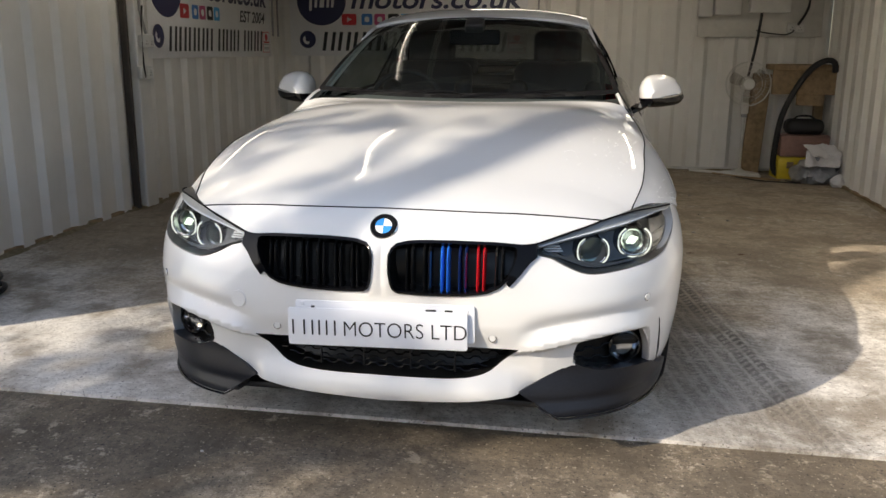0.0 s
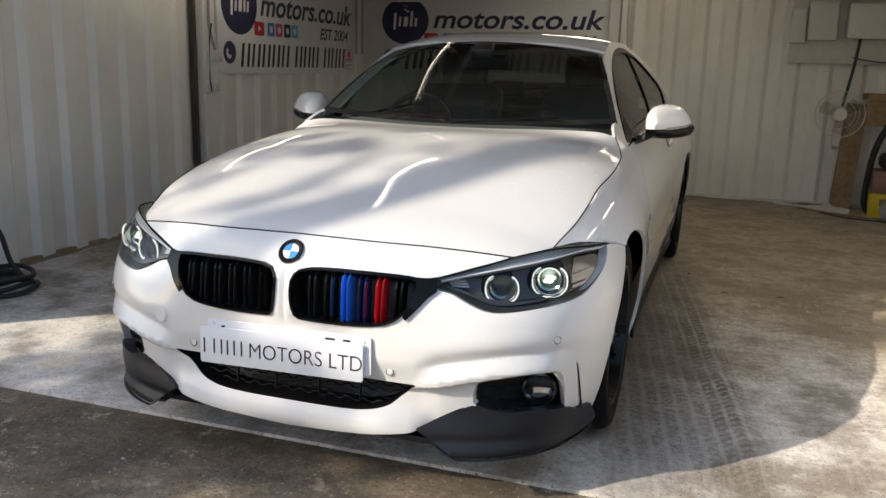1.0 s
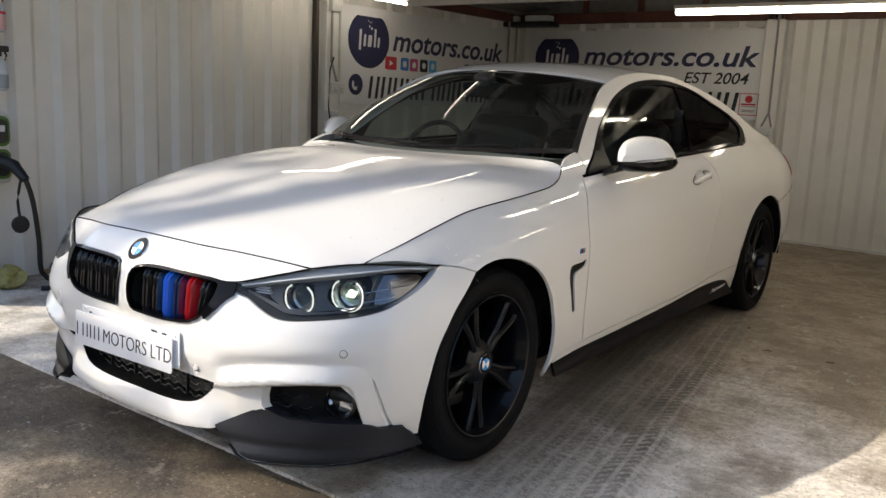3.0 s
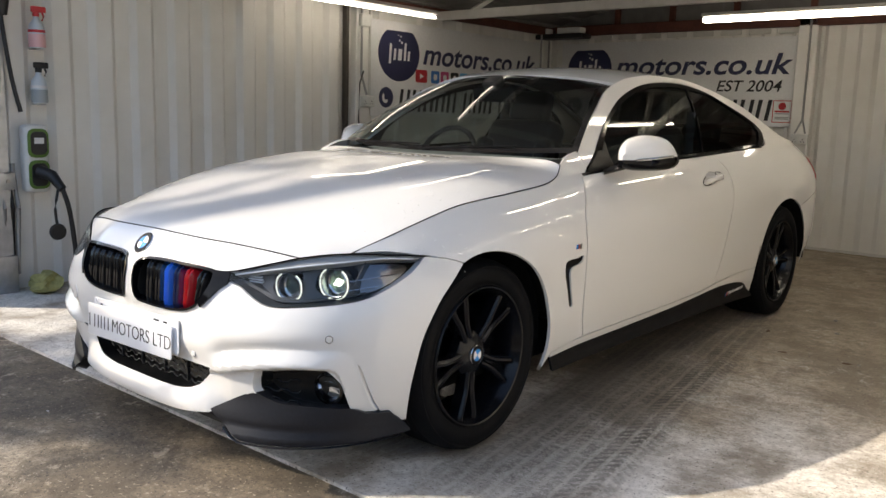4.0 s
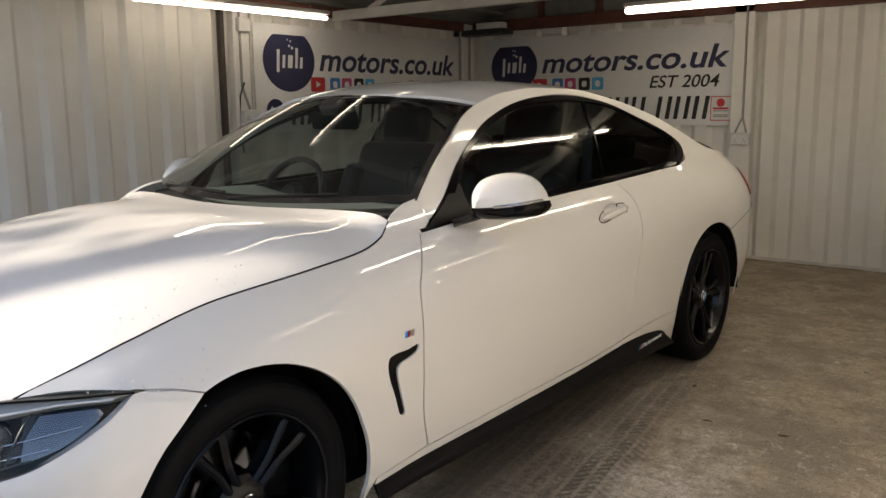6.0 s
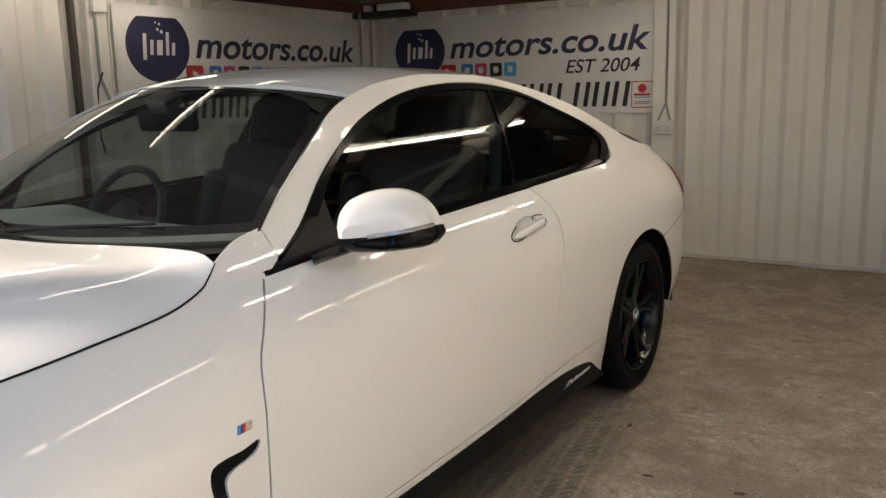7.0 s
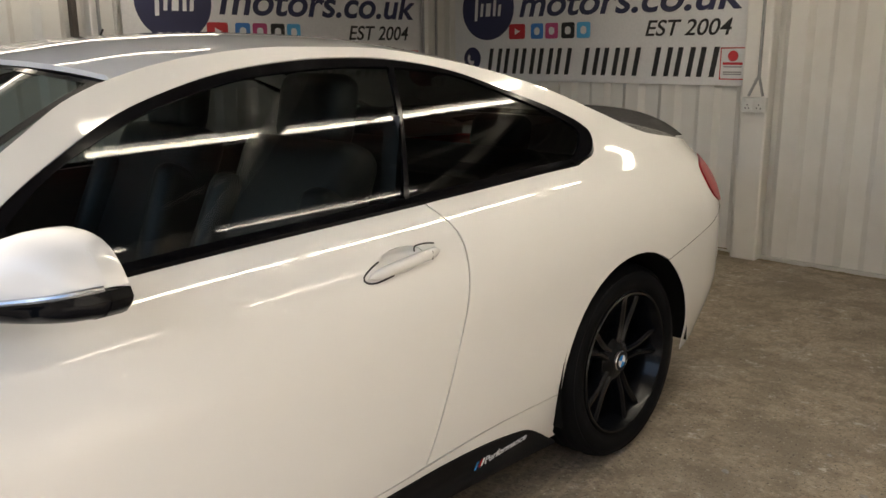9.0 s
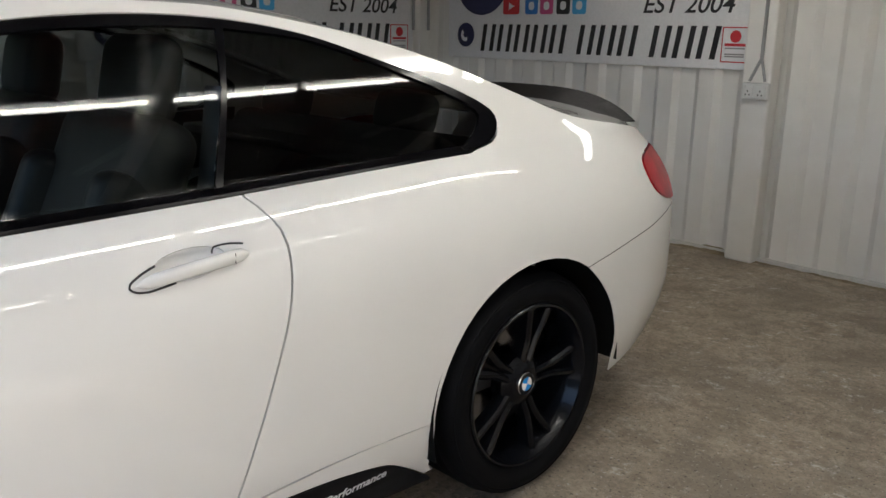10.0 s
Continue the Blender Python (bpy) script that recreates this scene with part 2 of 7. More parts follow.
def tube(pts, radius, sides=10, bm=None, flat=1.0, closed=False, cap=True):
    """A round bar along pts; radius is a number or one for each point."""
    own = bmesh.new()
    P = [Vector(p) for p in pts]
    n = len(P)
    rs = radius if isinstance(radius, (list, tuple)) else [radius] * n
    up = Vector((0, 0, 1))
    rings = []
    for i, p in enumerate(P):
        d = (P[(i + 1) % n] - P[i - 1]) if closed else (P[min(i + 1, n - 1)] - P[max(i - 1, 0)])
        d.normalize()
        s = d.cross(up)
        if s.length < 0.05:
            s = d.cross(Vector((0, 1, 0)))
        s.normalize()
        t = s.cross(d)
        rings.append([own.verts.new(p + (s * math.cos(a) + t * math.sin(a) * flat) * rs[i]) for a in (2 * math.pi * k / sides for k in range(sides))])
    for a, b in zip(rings, rings[1:] + ([rings[0]] if closed else [])):
        for k in range(sides):
            own.faces.new((a[k], a[(k + 1) % sides], b[(k + 1) % sides], b[k]))
    if cap and not closed:
        own.faces.new(rings[0])
        own.faces.new(rings[-1])
    bmesh.ops.recalc_face_normals(own, faces=own.faces)
    return join(bm, own)


def slab(outline, thick, place, bm=None, bevel=0.0):
    """A flat plate from a 2D outline, thick along its own z, put at the pose."""
    own = bmesh.new()
    f = own.faces.new([own.verts.new((x, y, 0)) for x, y in outline])
    r = bmesh.ops.extrude_face_region(own, geom=[f])
    bmesh.ops.translate(own, vec=(0, 0, thick), verts=[v for v in r["geom"] if isinstance(v, bmesh.types.BMVert)])
    bmesh.ops.recalc_face_normals(own, faces=own.faces)
    if bevel:
        bmesh.ops.bevel(own, geom=own.edges[:], offset=bevel, segments=2, profile=0.5, affect="EDGES")
    bmesh.ops.transform(own, matrix=place, verts=own.verts)
    return join(bm, own)


def rounded(w, h, r, n=5):
    out = []
    for cx, cy, a0 in ((w / 2 - r, h / 2 - r, 0), (-w / 2 + r, h / 2 - r, 90), (-w / 2 + r, -h / 2 + r, 180), (w / 2 - r, -h / 2 + r, 270)):
        for i in range(n + 1):
            a = radians(a0 + 90 * i / n)
            out.append((cx + r * math.cos(a), cy + r * math.sin(a)))
    return out


def ellipse(w, h, n=28):
    return [(w / 2 * math.cos(2 * math.pi * i / n), h / 2 * math.sin(2 * math.pi * i / n)) for i in range(n)]


def words(text, size, place, mat, parent, shear=0.0, bold=0.0, stretch=1.0):
    """Lettering in the built-in font, one mesh for each letter."""
    c = bpy.data.curves.new("lettering", "FONT")
    c.body, c.size, c.extrude, c.shear, c.offset = text, size, 0.0006, shear, bold
    c.align_x, c.align_y = "LEFT", "BOTTOM_BASELINE"
    ob = bpy.data.objects.new("lettering", c)
    scene.collection.objects.link(ob)
    me = bpy.data.meshes.new_from_object(ob.evaluated_get(bpy.context.evaluated_depsgraph_get()))
    bpy.data.objects.remove(ob)
    me.transform(place @ Matrix.Diagonal((stretch, 1, 1, 1)))
    me.materials.clear()
    bm = bmesh.new()
    bm.from_mesh(me)
    bm.verts.ensure_lookup_table()
    seen, out = set(), []
    for v in bm.verts:
        if v.index in seen:
            continue
        got, todo = [], [v]
        seen.add(v.index)
        while todo:
            u = todo.pop()
            got.append(u.index)
            for e in u.link_edges:
                w = e.other_vert(u)
                if w.index not in seen:
                    seen.add(w.index)
                    todo.append(w)
        nth = {k: i for i, k in enumerate(got)}
        own = bpy.data.meshes.new("letter")
        own.from_pydata([bm.verts[k].co for k in got], [], [[nth[q.index] for q in f.verts] for f in bm.faces if f.verts[0].index in nth])
        out.append(part("letter", own, mat, parent, smooth=False))
    bm.free()
    return out


# ---- the form of the coupe: y runs from nose to tail, front axle at y = 0
def curve(*pts):
    """A smooth function through a few (position, value) pairs."""
    xs, ys = [p[0] for p in pts], [p[1] for p in pts]
    n = len(xs)
    sl = [(ys[i + 1] - ys[i]) / (xs[i + 1] - xs[i]) for i in range(n - 1)]
    m = [sl[0]] + [0.0 if sl[i - 1] * sl[i] <= 0 else 2 * sl[i - 1] * sl[i] / (sl[i - 1] + sl[i]) for i in range(1, n - 1)] + [sl[-1]]

    def f(x):
        if x <= xs[0]:
            return ys[0] + m[0] * (x - xs[0])
        if x >= xs[-1]:
            return ys[-1] + m[-1] * (x - xs[-1])
        i = 0
        while x > xs[i + 1]:
            i += 1
        h = xs[i + 1] - xs[i]
        t = (x - xs[i]) / h
        return ((1 + 2 * t) * (1 - t) ** 2 * ys[i] + t * (1 - t) ** 2 * h * m[i]
                + t * t * (3 - 2 * t) * ys[i + 1] + t * t * (t - 1) * h * m[i + 1])
    return f


def ramp(a, b, x):
    t = min(1.0, max(0.0, (x - a) / (b - a)))
    return t * t * (3 - 2 * t)


half_width = curve((-0.46, 0.815), (-0.28, 0.868), (-0.1, 0.884), (0.05, 0.889), (0.45, 0.868), (0.64, 0.86), (1.2, 0.856),
                   (1.9, 0.858), (2.45, 0.867), (2.85, 0.879), (3.05, 0.883), (3.3, 0.866), (3.6, 0.772), (3.8, 0.56))
belt = curve((-0.46, 0.70), (-0.1, 0.785), (0.3, 0.85), (0.74, 0.892), (1.3, 0.925), (1.985, 0.951), (2.82, 0.986), (3.2, 0.99), (3.6, 0.955), (3.8, 0.93))
low = curve((0.1, -0.075), (0.2, -0.045), (0.28, -0.022), (0.4, -0.006), (0.55, 0.0), (0.7, 0.0))


def side(y, z):
    """Half width of the body at y and height z."""
    w = half_width(y)
    d = z - belt(y)
    x = w + low(min(z, 0.7))
    if d > -0.3:
        k = min(d, 0.0)
        x -= (0.125 + 0.03 * ramp(2.6, 3.2, y)) * ((k + 0.3) / 0.3) ** 2.6
    if d > 0:
        s = 0.04
        x -= 0.50 * d + (1.08 - 0.50) * s * (1 - math.exp(-d / s))
    return x


nose_mid = curve((0.15, 0.885), (0.2, 0.905), (0.34, 0.90), (0.42, 0.92), (0.55, 0.922), (0.62, 0.91), (0.66, 0.885), (0.70, 0.858), (0.725, 0.83))
nose_out = curve((0.15, 0.885), (0.3, 0.915), (0.45, 0.925), (0.52, 0.905), (0.6, 0.865), (0.66, 0.835), (0.70, 0.808), (0.725, 0.79))
SQUARE = 2 / 3.5


def front(u, z):
    """A point of the nose: u turns from the middle (0) to the flank (pi / 2)."""
    s, c = abs(math.sin(u)) ** SQUARE, abs(math.cos(u)) ** SQUARE
    k = ramp(0.25, 0.62, s)
    depth = nose_mid(z) * (1 - k) + nose_out(z) * k
    wide = side(-0.12, z)
    return (math.copysign(s, u) * wide, 0.15 - depth * c, z)


bonnet_mid = curve((-0.70, 0.716), (-0.66, 0.74), (-0.55, 0.775), (-0.3, 0.825), (0.0, 0.872), (0.4, 0.925), (0.8, 0.968))
shut = curve((-0.458, 0.703), (-0.234, 0.773), (0.0, 0.824), (0.293, 0.850), (0.468, 0.866), (0.583, 0.893), (0.65, 0.935))


def hood(x, y):
    yy = max(y, -0.458)
    edge = side(yy, shut(yy))
    ze = shut(yy) - max(0.0, -0.458 - y) * 0.30
    t = min(1.1, abs(x) / edge)
    zc = bonnet_mid(y) + 0.022 * ramp(-0.5, 0.0, y) * ramp(0.62, 0.3, y)
    return zc - (zc - ze) * t ** (3.8 + 2.0 * ramp(-0.3, 0.2, y))


roof_mid = curve((1.15, 1.298), (1.3, 1.335), (1.5, 1.362), (1.75, 1.375), (2.0, 1.37), (2.3, 1.34), (2.6, 1.278), (2.9, 1.187), (3.15, 1.093), (3.35, 1.055), (3.6, 1.045), (3.8, 1.03))
rail = curve((1.2, 1.225), (1.3, 1.268), (1.5, 1.312), (1.75, 1.333), (2.0, 1.33), (2.3, 1.292), (2.6, 1.223), (2.9, 1.122), (3.15, 1.038), (3.4, 1.0), (3.7, 0.955), (3.8, 0.94))


def roof(x, y):
    zr = rail(y)
    t = min(1.2, abs(x) / side(y, zr))
    return roof_mid(y) - (roof_mid(y) - zr) * t ** 2.8


def screen(s, v):
    """The windscreen: s across (-1 to 1), v from its base (0) to the roof (1)."""
    a = (0.675 * s, 0.60 + 0.205 * s * s, 0.965 + 0.018 * s * s)
    b = (0.515 * s, 1.185 + 0.115 * s * s, 1.308 - 0.045 * s * s)
    bulge = 0.022 * 4 * v * (1 - v)
    return (a[0] + (b[0] - a[0]) * v, a[1] + (b[1] - a[1]) * v - bulge * 0.5, a[2] + (b[2] - a[2]) * v + bulge * 0.85)


# ---- the coupe: skin panels
car = empty("coupe_car", "white two-door coupe with black wheels and tricolour grille, parked on concrete", "car")
GAP = 0.0028


def flank(y, z):
    return (side(y, z), y, z)


crease_top = curve((0.36, 0.392), (0.40, 0.399), (0.46, 0.412), (0.55, 0.429), (0.61, 0.437), (0.68, 0.4425), (0.80, 0.445))
ledge_top = curve((0.0, 0.333), (0.30, 0.3335), (0.36, 0.336), (0.40, 0.342), (0.54, 0.373), (0.61, 0.385), (0.67, 0.393), (0.80, 0.399))


def soft(a, b, r=0.03):
    """The lesser of two distances, with the corner rounded."""
    return 0.5 * (a + b - math.sqrt((a - b) ** 2 + r * r))


def bend(top, right, lo, r=0.03, start=0.395):
    """The line where soft() is nought: along the top, then down beside it."""
    pts = [(q, top(q) - r * r / 4 / (right - q)) for q in [start + (right - 0.018 - start) * i / 28 for i in range(29)]]
    z0 = pts[-1][1]
    return pts + [(right - r * r / 4 / (top(right) - z), z) for z in [z0 - (z0 - lo) * i / 16 for i in range(1, 17)]]


def nose(a, z):
    """The bumper skin: a turns from the middle to the flank; recesses round the lower openings."""
    s = math.sin(a)
    c = (1 - abs(s) ** 3.5) ** (1 / 3.5)
    k = ramp(0.25, 0.62, abs(s))
    depth = nose_mid(z) * (1 - k) + nose_out(z) * k
    x = s * side(-0.12, z)
    q = abs(x)
    # a crisp ledge runs over the fog opening and turns down beside it
    on = ramp(0.37, 0.46, q)
    f = soft(crease_top(q) - z, 0.779 - q)
    if f < 0:
        depth -= 0.014 * math.exp(-(f / 0.026) ** 2) * on * ramp(0.83, 0.79, q)
    else:
        depth += (-0.014 + 0.030 * min(1.0, f / 0.040)) * on
    g = soft(ledge_top(q) - z, 0.759 - q)
    lower = ramp(0.30, 0.2, z) * ramp(0.44, 0.36, q)
    depth -= (0.020 + 0.008 * ramp(0.36, 0.44, q)) * min(1.0, max(0.0, g / 0.009)) * (1 - lower)
    depth += 0.012 * lower
    kidney = math.exp(-((q - 0.02) / 0.03) ** 2) * ramp(0.47, 0.53, z) * ramp(0.70, 0.63, z)
    depth += 0.012 * kidney
    return (x, 0.15 - depth * c, z)


def on_nose(x, z):
    return (math.asin(max(-0.999, min(0.999, x / side(-0.12, z)))), z)


def nose_line(pts, step=0.02):
    return spline([on_nose(x, z) for x, z in pts], step)


def mirror_line(line):
    return [(-a, b) for a, b in reversed(line)]


LAMP_TOP = [(0.425, 0.636), (0.515, 0.662), (0.61, 0.690), (0.70, 0.703), (0.78, 0.696), (0.812, 0.687)]
LAMP_LOW = [(0.812, 0.687), (0.818, 0.652), (0.80, 0.606), (0.765, 0.580), (0.66, 0.563), (0.575, 0.558), (0.52, 0.574), (0.465, 0.602), (0.425, 0.613)]
KIDNEY = [(0.022, 0.585), (0.030, 0.628), (0.07, 0.645), (0.20, 0.650), (0.33, 0.645), (0.376, 0.632), (0.372, 0.585), (0.345, 0.540), (0.30, 0.512), (0.20, 0.500), (0.075, 0.500), (0.034, 0.512)]
FOG = [(0.535, 0.305), (0.545, 0.360), (0.61, 0.374), (0.67, 0.381), (0.728, 0.379), (0.750, 0.32), (0.754, 0.236), (0.70, 0.247), (0.62, 0.255), (0.565, 0.276)]
GRILLE = [(-0.385, 0.347), (-0.335, 0.300), (-0.29, 0.266), (-0.20, 0.249), (0.0, 0.246), (0.20, 0.249), (0.29, 0.266), (0.335, 0.300), (0.385, 0.347)]

kidney_l = [on_nose(*p) for p in spline(KIDNEY, 0.02, True)]
lamp_l = chain(nose_line(LAMP_TOP), nose_line(LAMP_LOW))
fog_l = chain(nose_line(FOG[:5]), nose_line(FOG[4:7]), nose_line(FOG[6:] + FOG[:1]))
slot_l = [on_nose(*p) for p in ((0.779, 0.396), (0.783, 0.386), (0.787, 0.345), (0.790, 0.28), (0.788, 0.214), (0.782, 0.214), (0.783, 0.28), (0.782, 0.345))]
grille_hole = chain(nose_line(GRILLE), [on_nose(-0.385 + 0.77 * (1 - i / 24), 0.347) for i in range(25)])



def beside(y, z):
    """The place on the nose skin that lies at y on the flank."""
    c = (0.15 - y) / nose_out(z)
    return (math.asin(min(0.9995, (1 - c ** 3.5) ** (1 / 3.5))), z)


LID = curve((0.0, 0.7212), (0.2, 0.7192), (0.34, 0.7145), (0.47, 0.704), (0.54, 0.697), (0.61, 0.688), (0.66, 0.684))


def lid(x):
    """Where the bonnet meets the nose: (y, z)."""
    return nose(on_nose(x, LID(x))[0], LID(x))[1], LID(x)


def bonnet(x, y):
    """The bonnet, eased down at its front edge to meet the nose."""
    q = min(0.64, abs(x))
    y0, z0 = lid(q)
    return hood(x, y) + (z0 - hood(q, y0)) * math.exp(-max(0.0, y - y0) / 0.10)


seam = [beside(-0.272, 0.687), beside(-0.19, 0.6735), beside(-0.130, 0.655)]
low_edge = [beside(-0.130, 0.655), beside(-0.20, 0.603), beside(-0.262, 0.548), beside(-0.325, 0.437), beside(-0.348, 0.302), beside(-0.336, 0.188)]
bottom = [(0.79, 0.190), (0.77, 0.215), (0.70, 0.230), (0.62, 0.240), (0.565, 0.262), (0.532, 0.290)]
lip_edge = [(0.532, 0.290), (0.46, 0.252), (0.39, 0.213), (0.34, 0.200), (0.22, 0.184), (0.0, 0.172)]
half = chain(spline([on_nose(x, lid(x)[1]) for x in (0.0, 0.1, 0.2, 0.3, 0.4, 0.5, 0.588)]), [on_nose(0.588, lid(0.588)[1]), on_nose(0.592, 0.689)], nose_line([(0.592, 0.689), (0.51, 0.666), (0.42, 0.6395)]),
             nose_line([(0.42, 0.6395), (0.42, 0.610)]), nose_line([(x, z - 0.004) for x, z in reversed(LAMP_LOW[:-1])]), spline(seam), spline(low_edge), [low_edge[-1], on_nose(*bottom[0])], nose_line(bottom), nose_line(lip_edge))
bumper_outline = half + [(-a, z) for a, z in reversed(half) if abs(a) > 1e-3]
creases = [[on_nose(x, z) for x, z in ln] for ln in (bend(crease_top, 0.779, 0.41), [p for p in bend(ledge_top, 0.759, 0.30)[:29] if p[0] < 0.535], [(x, z - 0.009) for x, z in bend(ledge_top, 0.759, 0.30)[:29] if x < 0.535])]
creases += [[(-a, z) for a, z in ln] for ln in creases]
mirrored = lambda lp: [(-a, z) for a, z in reversed(lp)]
bumper = part("front_bumper", sheet(bumper_outline, nose, 0.0072, [kidney_l, mirrored(kidney_l), fog_l, mirrored(fog_l), slot_l, mirrored(slot_l), grille_hole], rim=0.03, lines=creases, middle=(0.6, 0.4), inward=lambda p: (0, 1, 0) if 0.772 < abs(p.x) < 0.797 and 0.205 < p.z < 0.405 else (-math.copysign(ramp(0.62, 0.84, abs(p.x)), p.x), 1.0 - 0.75 * ramp(0.76, 0.84, abs(p.x)), 0)), PAINT, car)

# bonnet
front_edge = lambda x: lid(x)[0] + 0.0035
edge = []
for i in range(40):
    y = -0.458 + (0.645 + 0.458) * i / 39
    edge.append((side(y, shut(y)) - GAP * 1.5, y))
bon_front = [(x, front_edge(x)) for x in [0.6 * i / 16 for i in range(17)]]
bon_right = chain(spline([bon_front[-1], (0.665, -0.497), edge[0]]), edge)
bon_rear = spline([edge[-1], (0.62, 0.662), (0.5, 0.652), (0.40, 0.633), (0.20, 0.592), (0.0, 0.577)])
half = chain(bon_front, bon_right, bon_rear)
part("bonnet", sheet(half + [(-x, y) for x, y in reversed(half) if abs(x) > 1e-3], lambda x, y: (x, y, bonnet(x, y)), 0.025, rim=0.010, middle=(0.1, 0.3)), PAINT, car)


# black strips added to draw the dark panel gaps round the bonnet
for sx in (1, -1):
    pts = [Vector((sx * (x + GAP * 0.7), y, bonnet(x, y) + 0.0002)) for x, y in edge]
    part("bonnet_gap", tube(pts, 0.0019, 6), MATT_BLACK, car)
seam_pts = [Vector((x, lid(abs(x))[0] + 0.0008, lid(abs(x))[1] + 0.0006)) for x in [-0.6 + 1.2 * i / 60 for i in range(61)]]
part("bonnet_gap", tube(seam_pts, 0.0024, 6), MATT_BLACK, car)


def both(name, outline, surf, step, mat, holes=(), rim=0.012, parent=None, label=""):
    got = []
    for f in (False, True):
        got.append(part(name, sheet(outline, surf, step, holes, rim, flip=f), mat, parent or car, label))
    return got


def arc(yc, r0, r1, a0, a1, n=26, zc=0.325):
    """A wheel arch edge: radius r0 over the top, easing to r1 at the ends."""
    out = []
    for i in range(n + 1):
        a = radians(a0 + (a1 - a0) * i / n)
        k = max(0.0, -math.sin(a) + 0.35) / 1.2
        r = r0 + (r1 - r0) * k
        out.append((yc - r * math.cos(a), zc + r * math.sin(a)))
    return out


TRIM = spline([(0.739, 0.884), (0.913, 0.968), (1.06, 1.072), (1.18, 1.143), (1.30, 1.203), (1.44, 1.249), (1.58, 1.281), (1.735, 1.300), (1.905, 1.308), (2.087, 1.300), (2.28, 1.268), (2.47, 1.208), (2.640, 1.150), (2.762, 1.096), (2.800, 1.062), (2.790, 1.026), (2.752, 1.000), (2.66, 0.9822)], 0.02)
front_arch = arc(0.0, 0.357, 0.41, 69, 200)
shut_line = [(-0.458 + i * (0.645 + 0.458) / 36, shut(-0.458 + i * (0.645 + 0.458) / 36)) for i in range(37)]
door_front = spline([(0.737, 0.889), (0.66, 0.80), (0.618, 0.74), (0.602, 0.64), (0.600, 0.50), (0.606, 0.38), (0.640, 0.276)])
door_rear = spline([(2.000, 0.945), (2.038, 0.90), (2.052, 0.85), (2.034, 0.74), (1.998, 0.62), (1.94, 0.458), (1.885, 0.312)])
off = lambda line, d: [(y + d, z) for y, z in line]
fender = chain(spline([front_arch[0], (-0.19, 0.6785), (-0.268, 0.692)]), spline([(-0.268, 0.690), (-0.36, 0.705), (-0.452, 0.703)]), shut_line[1:],
               spline([(0.652, 0.938), (0.70, 0.962), (0.74, 0.974), (0.803, 0.984)]), [(0.803, 0.984), (0.812, 0.9195)], [p for p in reversed(TRIM) if p[0] < 0.811], off(door_front, -GAP),
               [(0.60, 0.273), (0.41, 0.258)], list(reversed(front_arch)))
VENT = spline([(0.575, 0.606), (0.53, 0.600), (0.478, 0.600), (0.448, 0.594), (0.440, 0.572), (0.446, 0.535), (0.470, 0.476), (0.492, 0.421), (0.515, 0.420), (0.497, 0.480), (0.482, 0.535), (0.484, 0.560), (0.505, 0.570), (0.545, 0.576), (0.572, 0.588)], 0.012, True)
for ob in both("front_wing", fender, flank, 0.022, PAINT, [VENT]):
    pass
belt_line = lambda a, b, up=0.0, n=30: [(a + (b - a) * i / n, belt(a + (b - a) * i / n) + up) for i in range(n + 1)]
door = chain(belt_line(0.737 + GAP, 2.0 - GAP, -0.004), off(door_rear, -GAP), spline([(1.885 - GAP, 0.312), (1.72, 0.296), (1.3, 0.284), (0.90, 0.279), (0.643, 0.276)]), list(reversed(off(door_front, GAP))))
HANDLE = [(1.835 + 0.078 * math.cos(a) , 0.846 + 0.027 * math.sin(a) + 0.006 * math.cos(a)) for a in (2 * math.pi * i / 28 for i in range(28))]
doors = both("door", door, flank, 0.022, PAINT, [HANDLE], rim=0.006)
rear_arch = arc(2.81, 0.370, 0.380, -8, 202)
i_seam = min(range(len(rear_arch)), key=lambda i: math.dist(rear_arch[i], (3.014, 0.629)))
arch_low = [p for p in rear_arch[:i_seam + 1]]
rail_line = lambda a, b, n=40: [(a + (b - a) * i / n, rail(a + (b - a) * i / n)) for i in range(n + 1)]
k_split = min(range(len(TRIM)), key=lambda i: math.dist(TRIM[i], (2.087, 1.30)))
bump_seam = spline([rear_arch[i_seam], (3.17, 0.676), (3.44, 0.722), (3.60, 0.735)])
quarter = chain(list(reversed(off(door_rear, GAP))), belt_line(2.0 + GAP, 2.65, -0.003), [p for p in list(reversed(TRIM))[1:] if p[0] > 0.815], [(0.814, 0.922), (0.806, 0.985)], spline([(0.806, 0.985), (0.95, 1.075), (1.10, 1.168), (1.20, 1.229), (1.285, 1.264)]),
                rail_line(1.29, 3.62), [(3.64, 0.93)], spline([(3.605, 0.922), (3.45, 0.918), (3.375, 0.90), (3.36, 0.86), (3.39, 0.81), (3.495, 0.767), (3.60, 0.752)]),
                list(reversed(bump_seam)), [p for p in reversed(rear_arch[:i_seam]) if p[1] > 0.345], [(2.440, 0.338)], spline([(2.440, 0.336), (2.14, 0.332), (1.885 + GAP, 0.312)]))
both("rear_wing", quarter, flank, 0.022, PAINT)
rocker = chain(spline([(0.412, 0.254), (0.60, 0.269), (0.90, 0.275), (1.3, 0.280), (1.72, 0.292), (2.14, 0.328), (2.442, 0.333)]), spline([(2.444, 0.30), (2.449, 0.20), (2.47, 0.181)]),
               spline([(2.44, 0.178), (2.37, 0.225), (2.30, 0.262), (2.20, 0.279), (2.08, 0.287), (1.9, 0.285), (1.5, 0.262), (1.0, 0.248), (0.65, 0.244), (0.412, 0.236)]))
both("sill", rocker, flank, 0.02, PAINT)
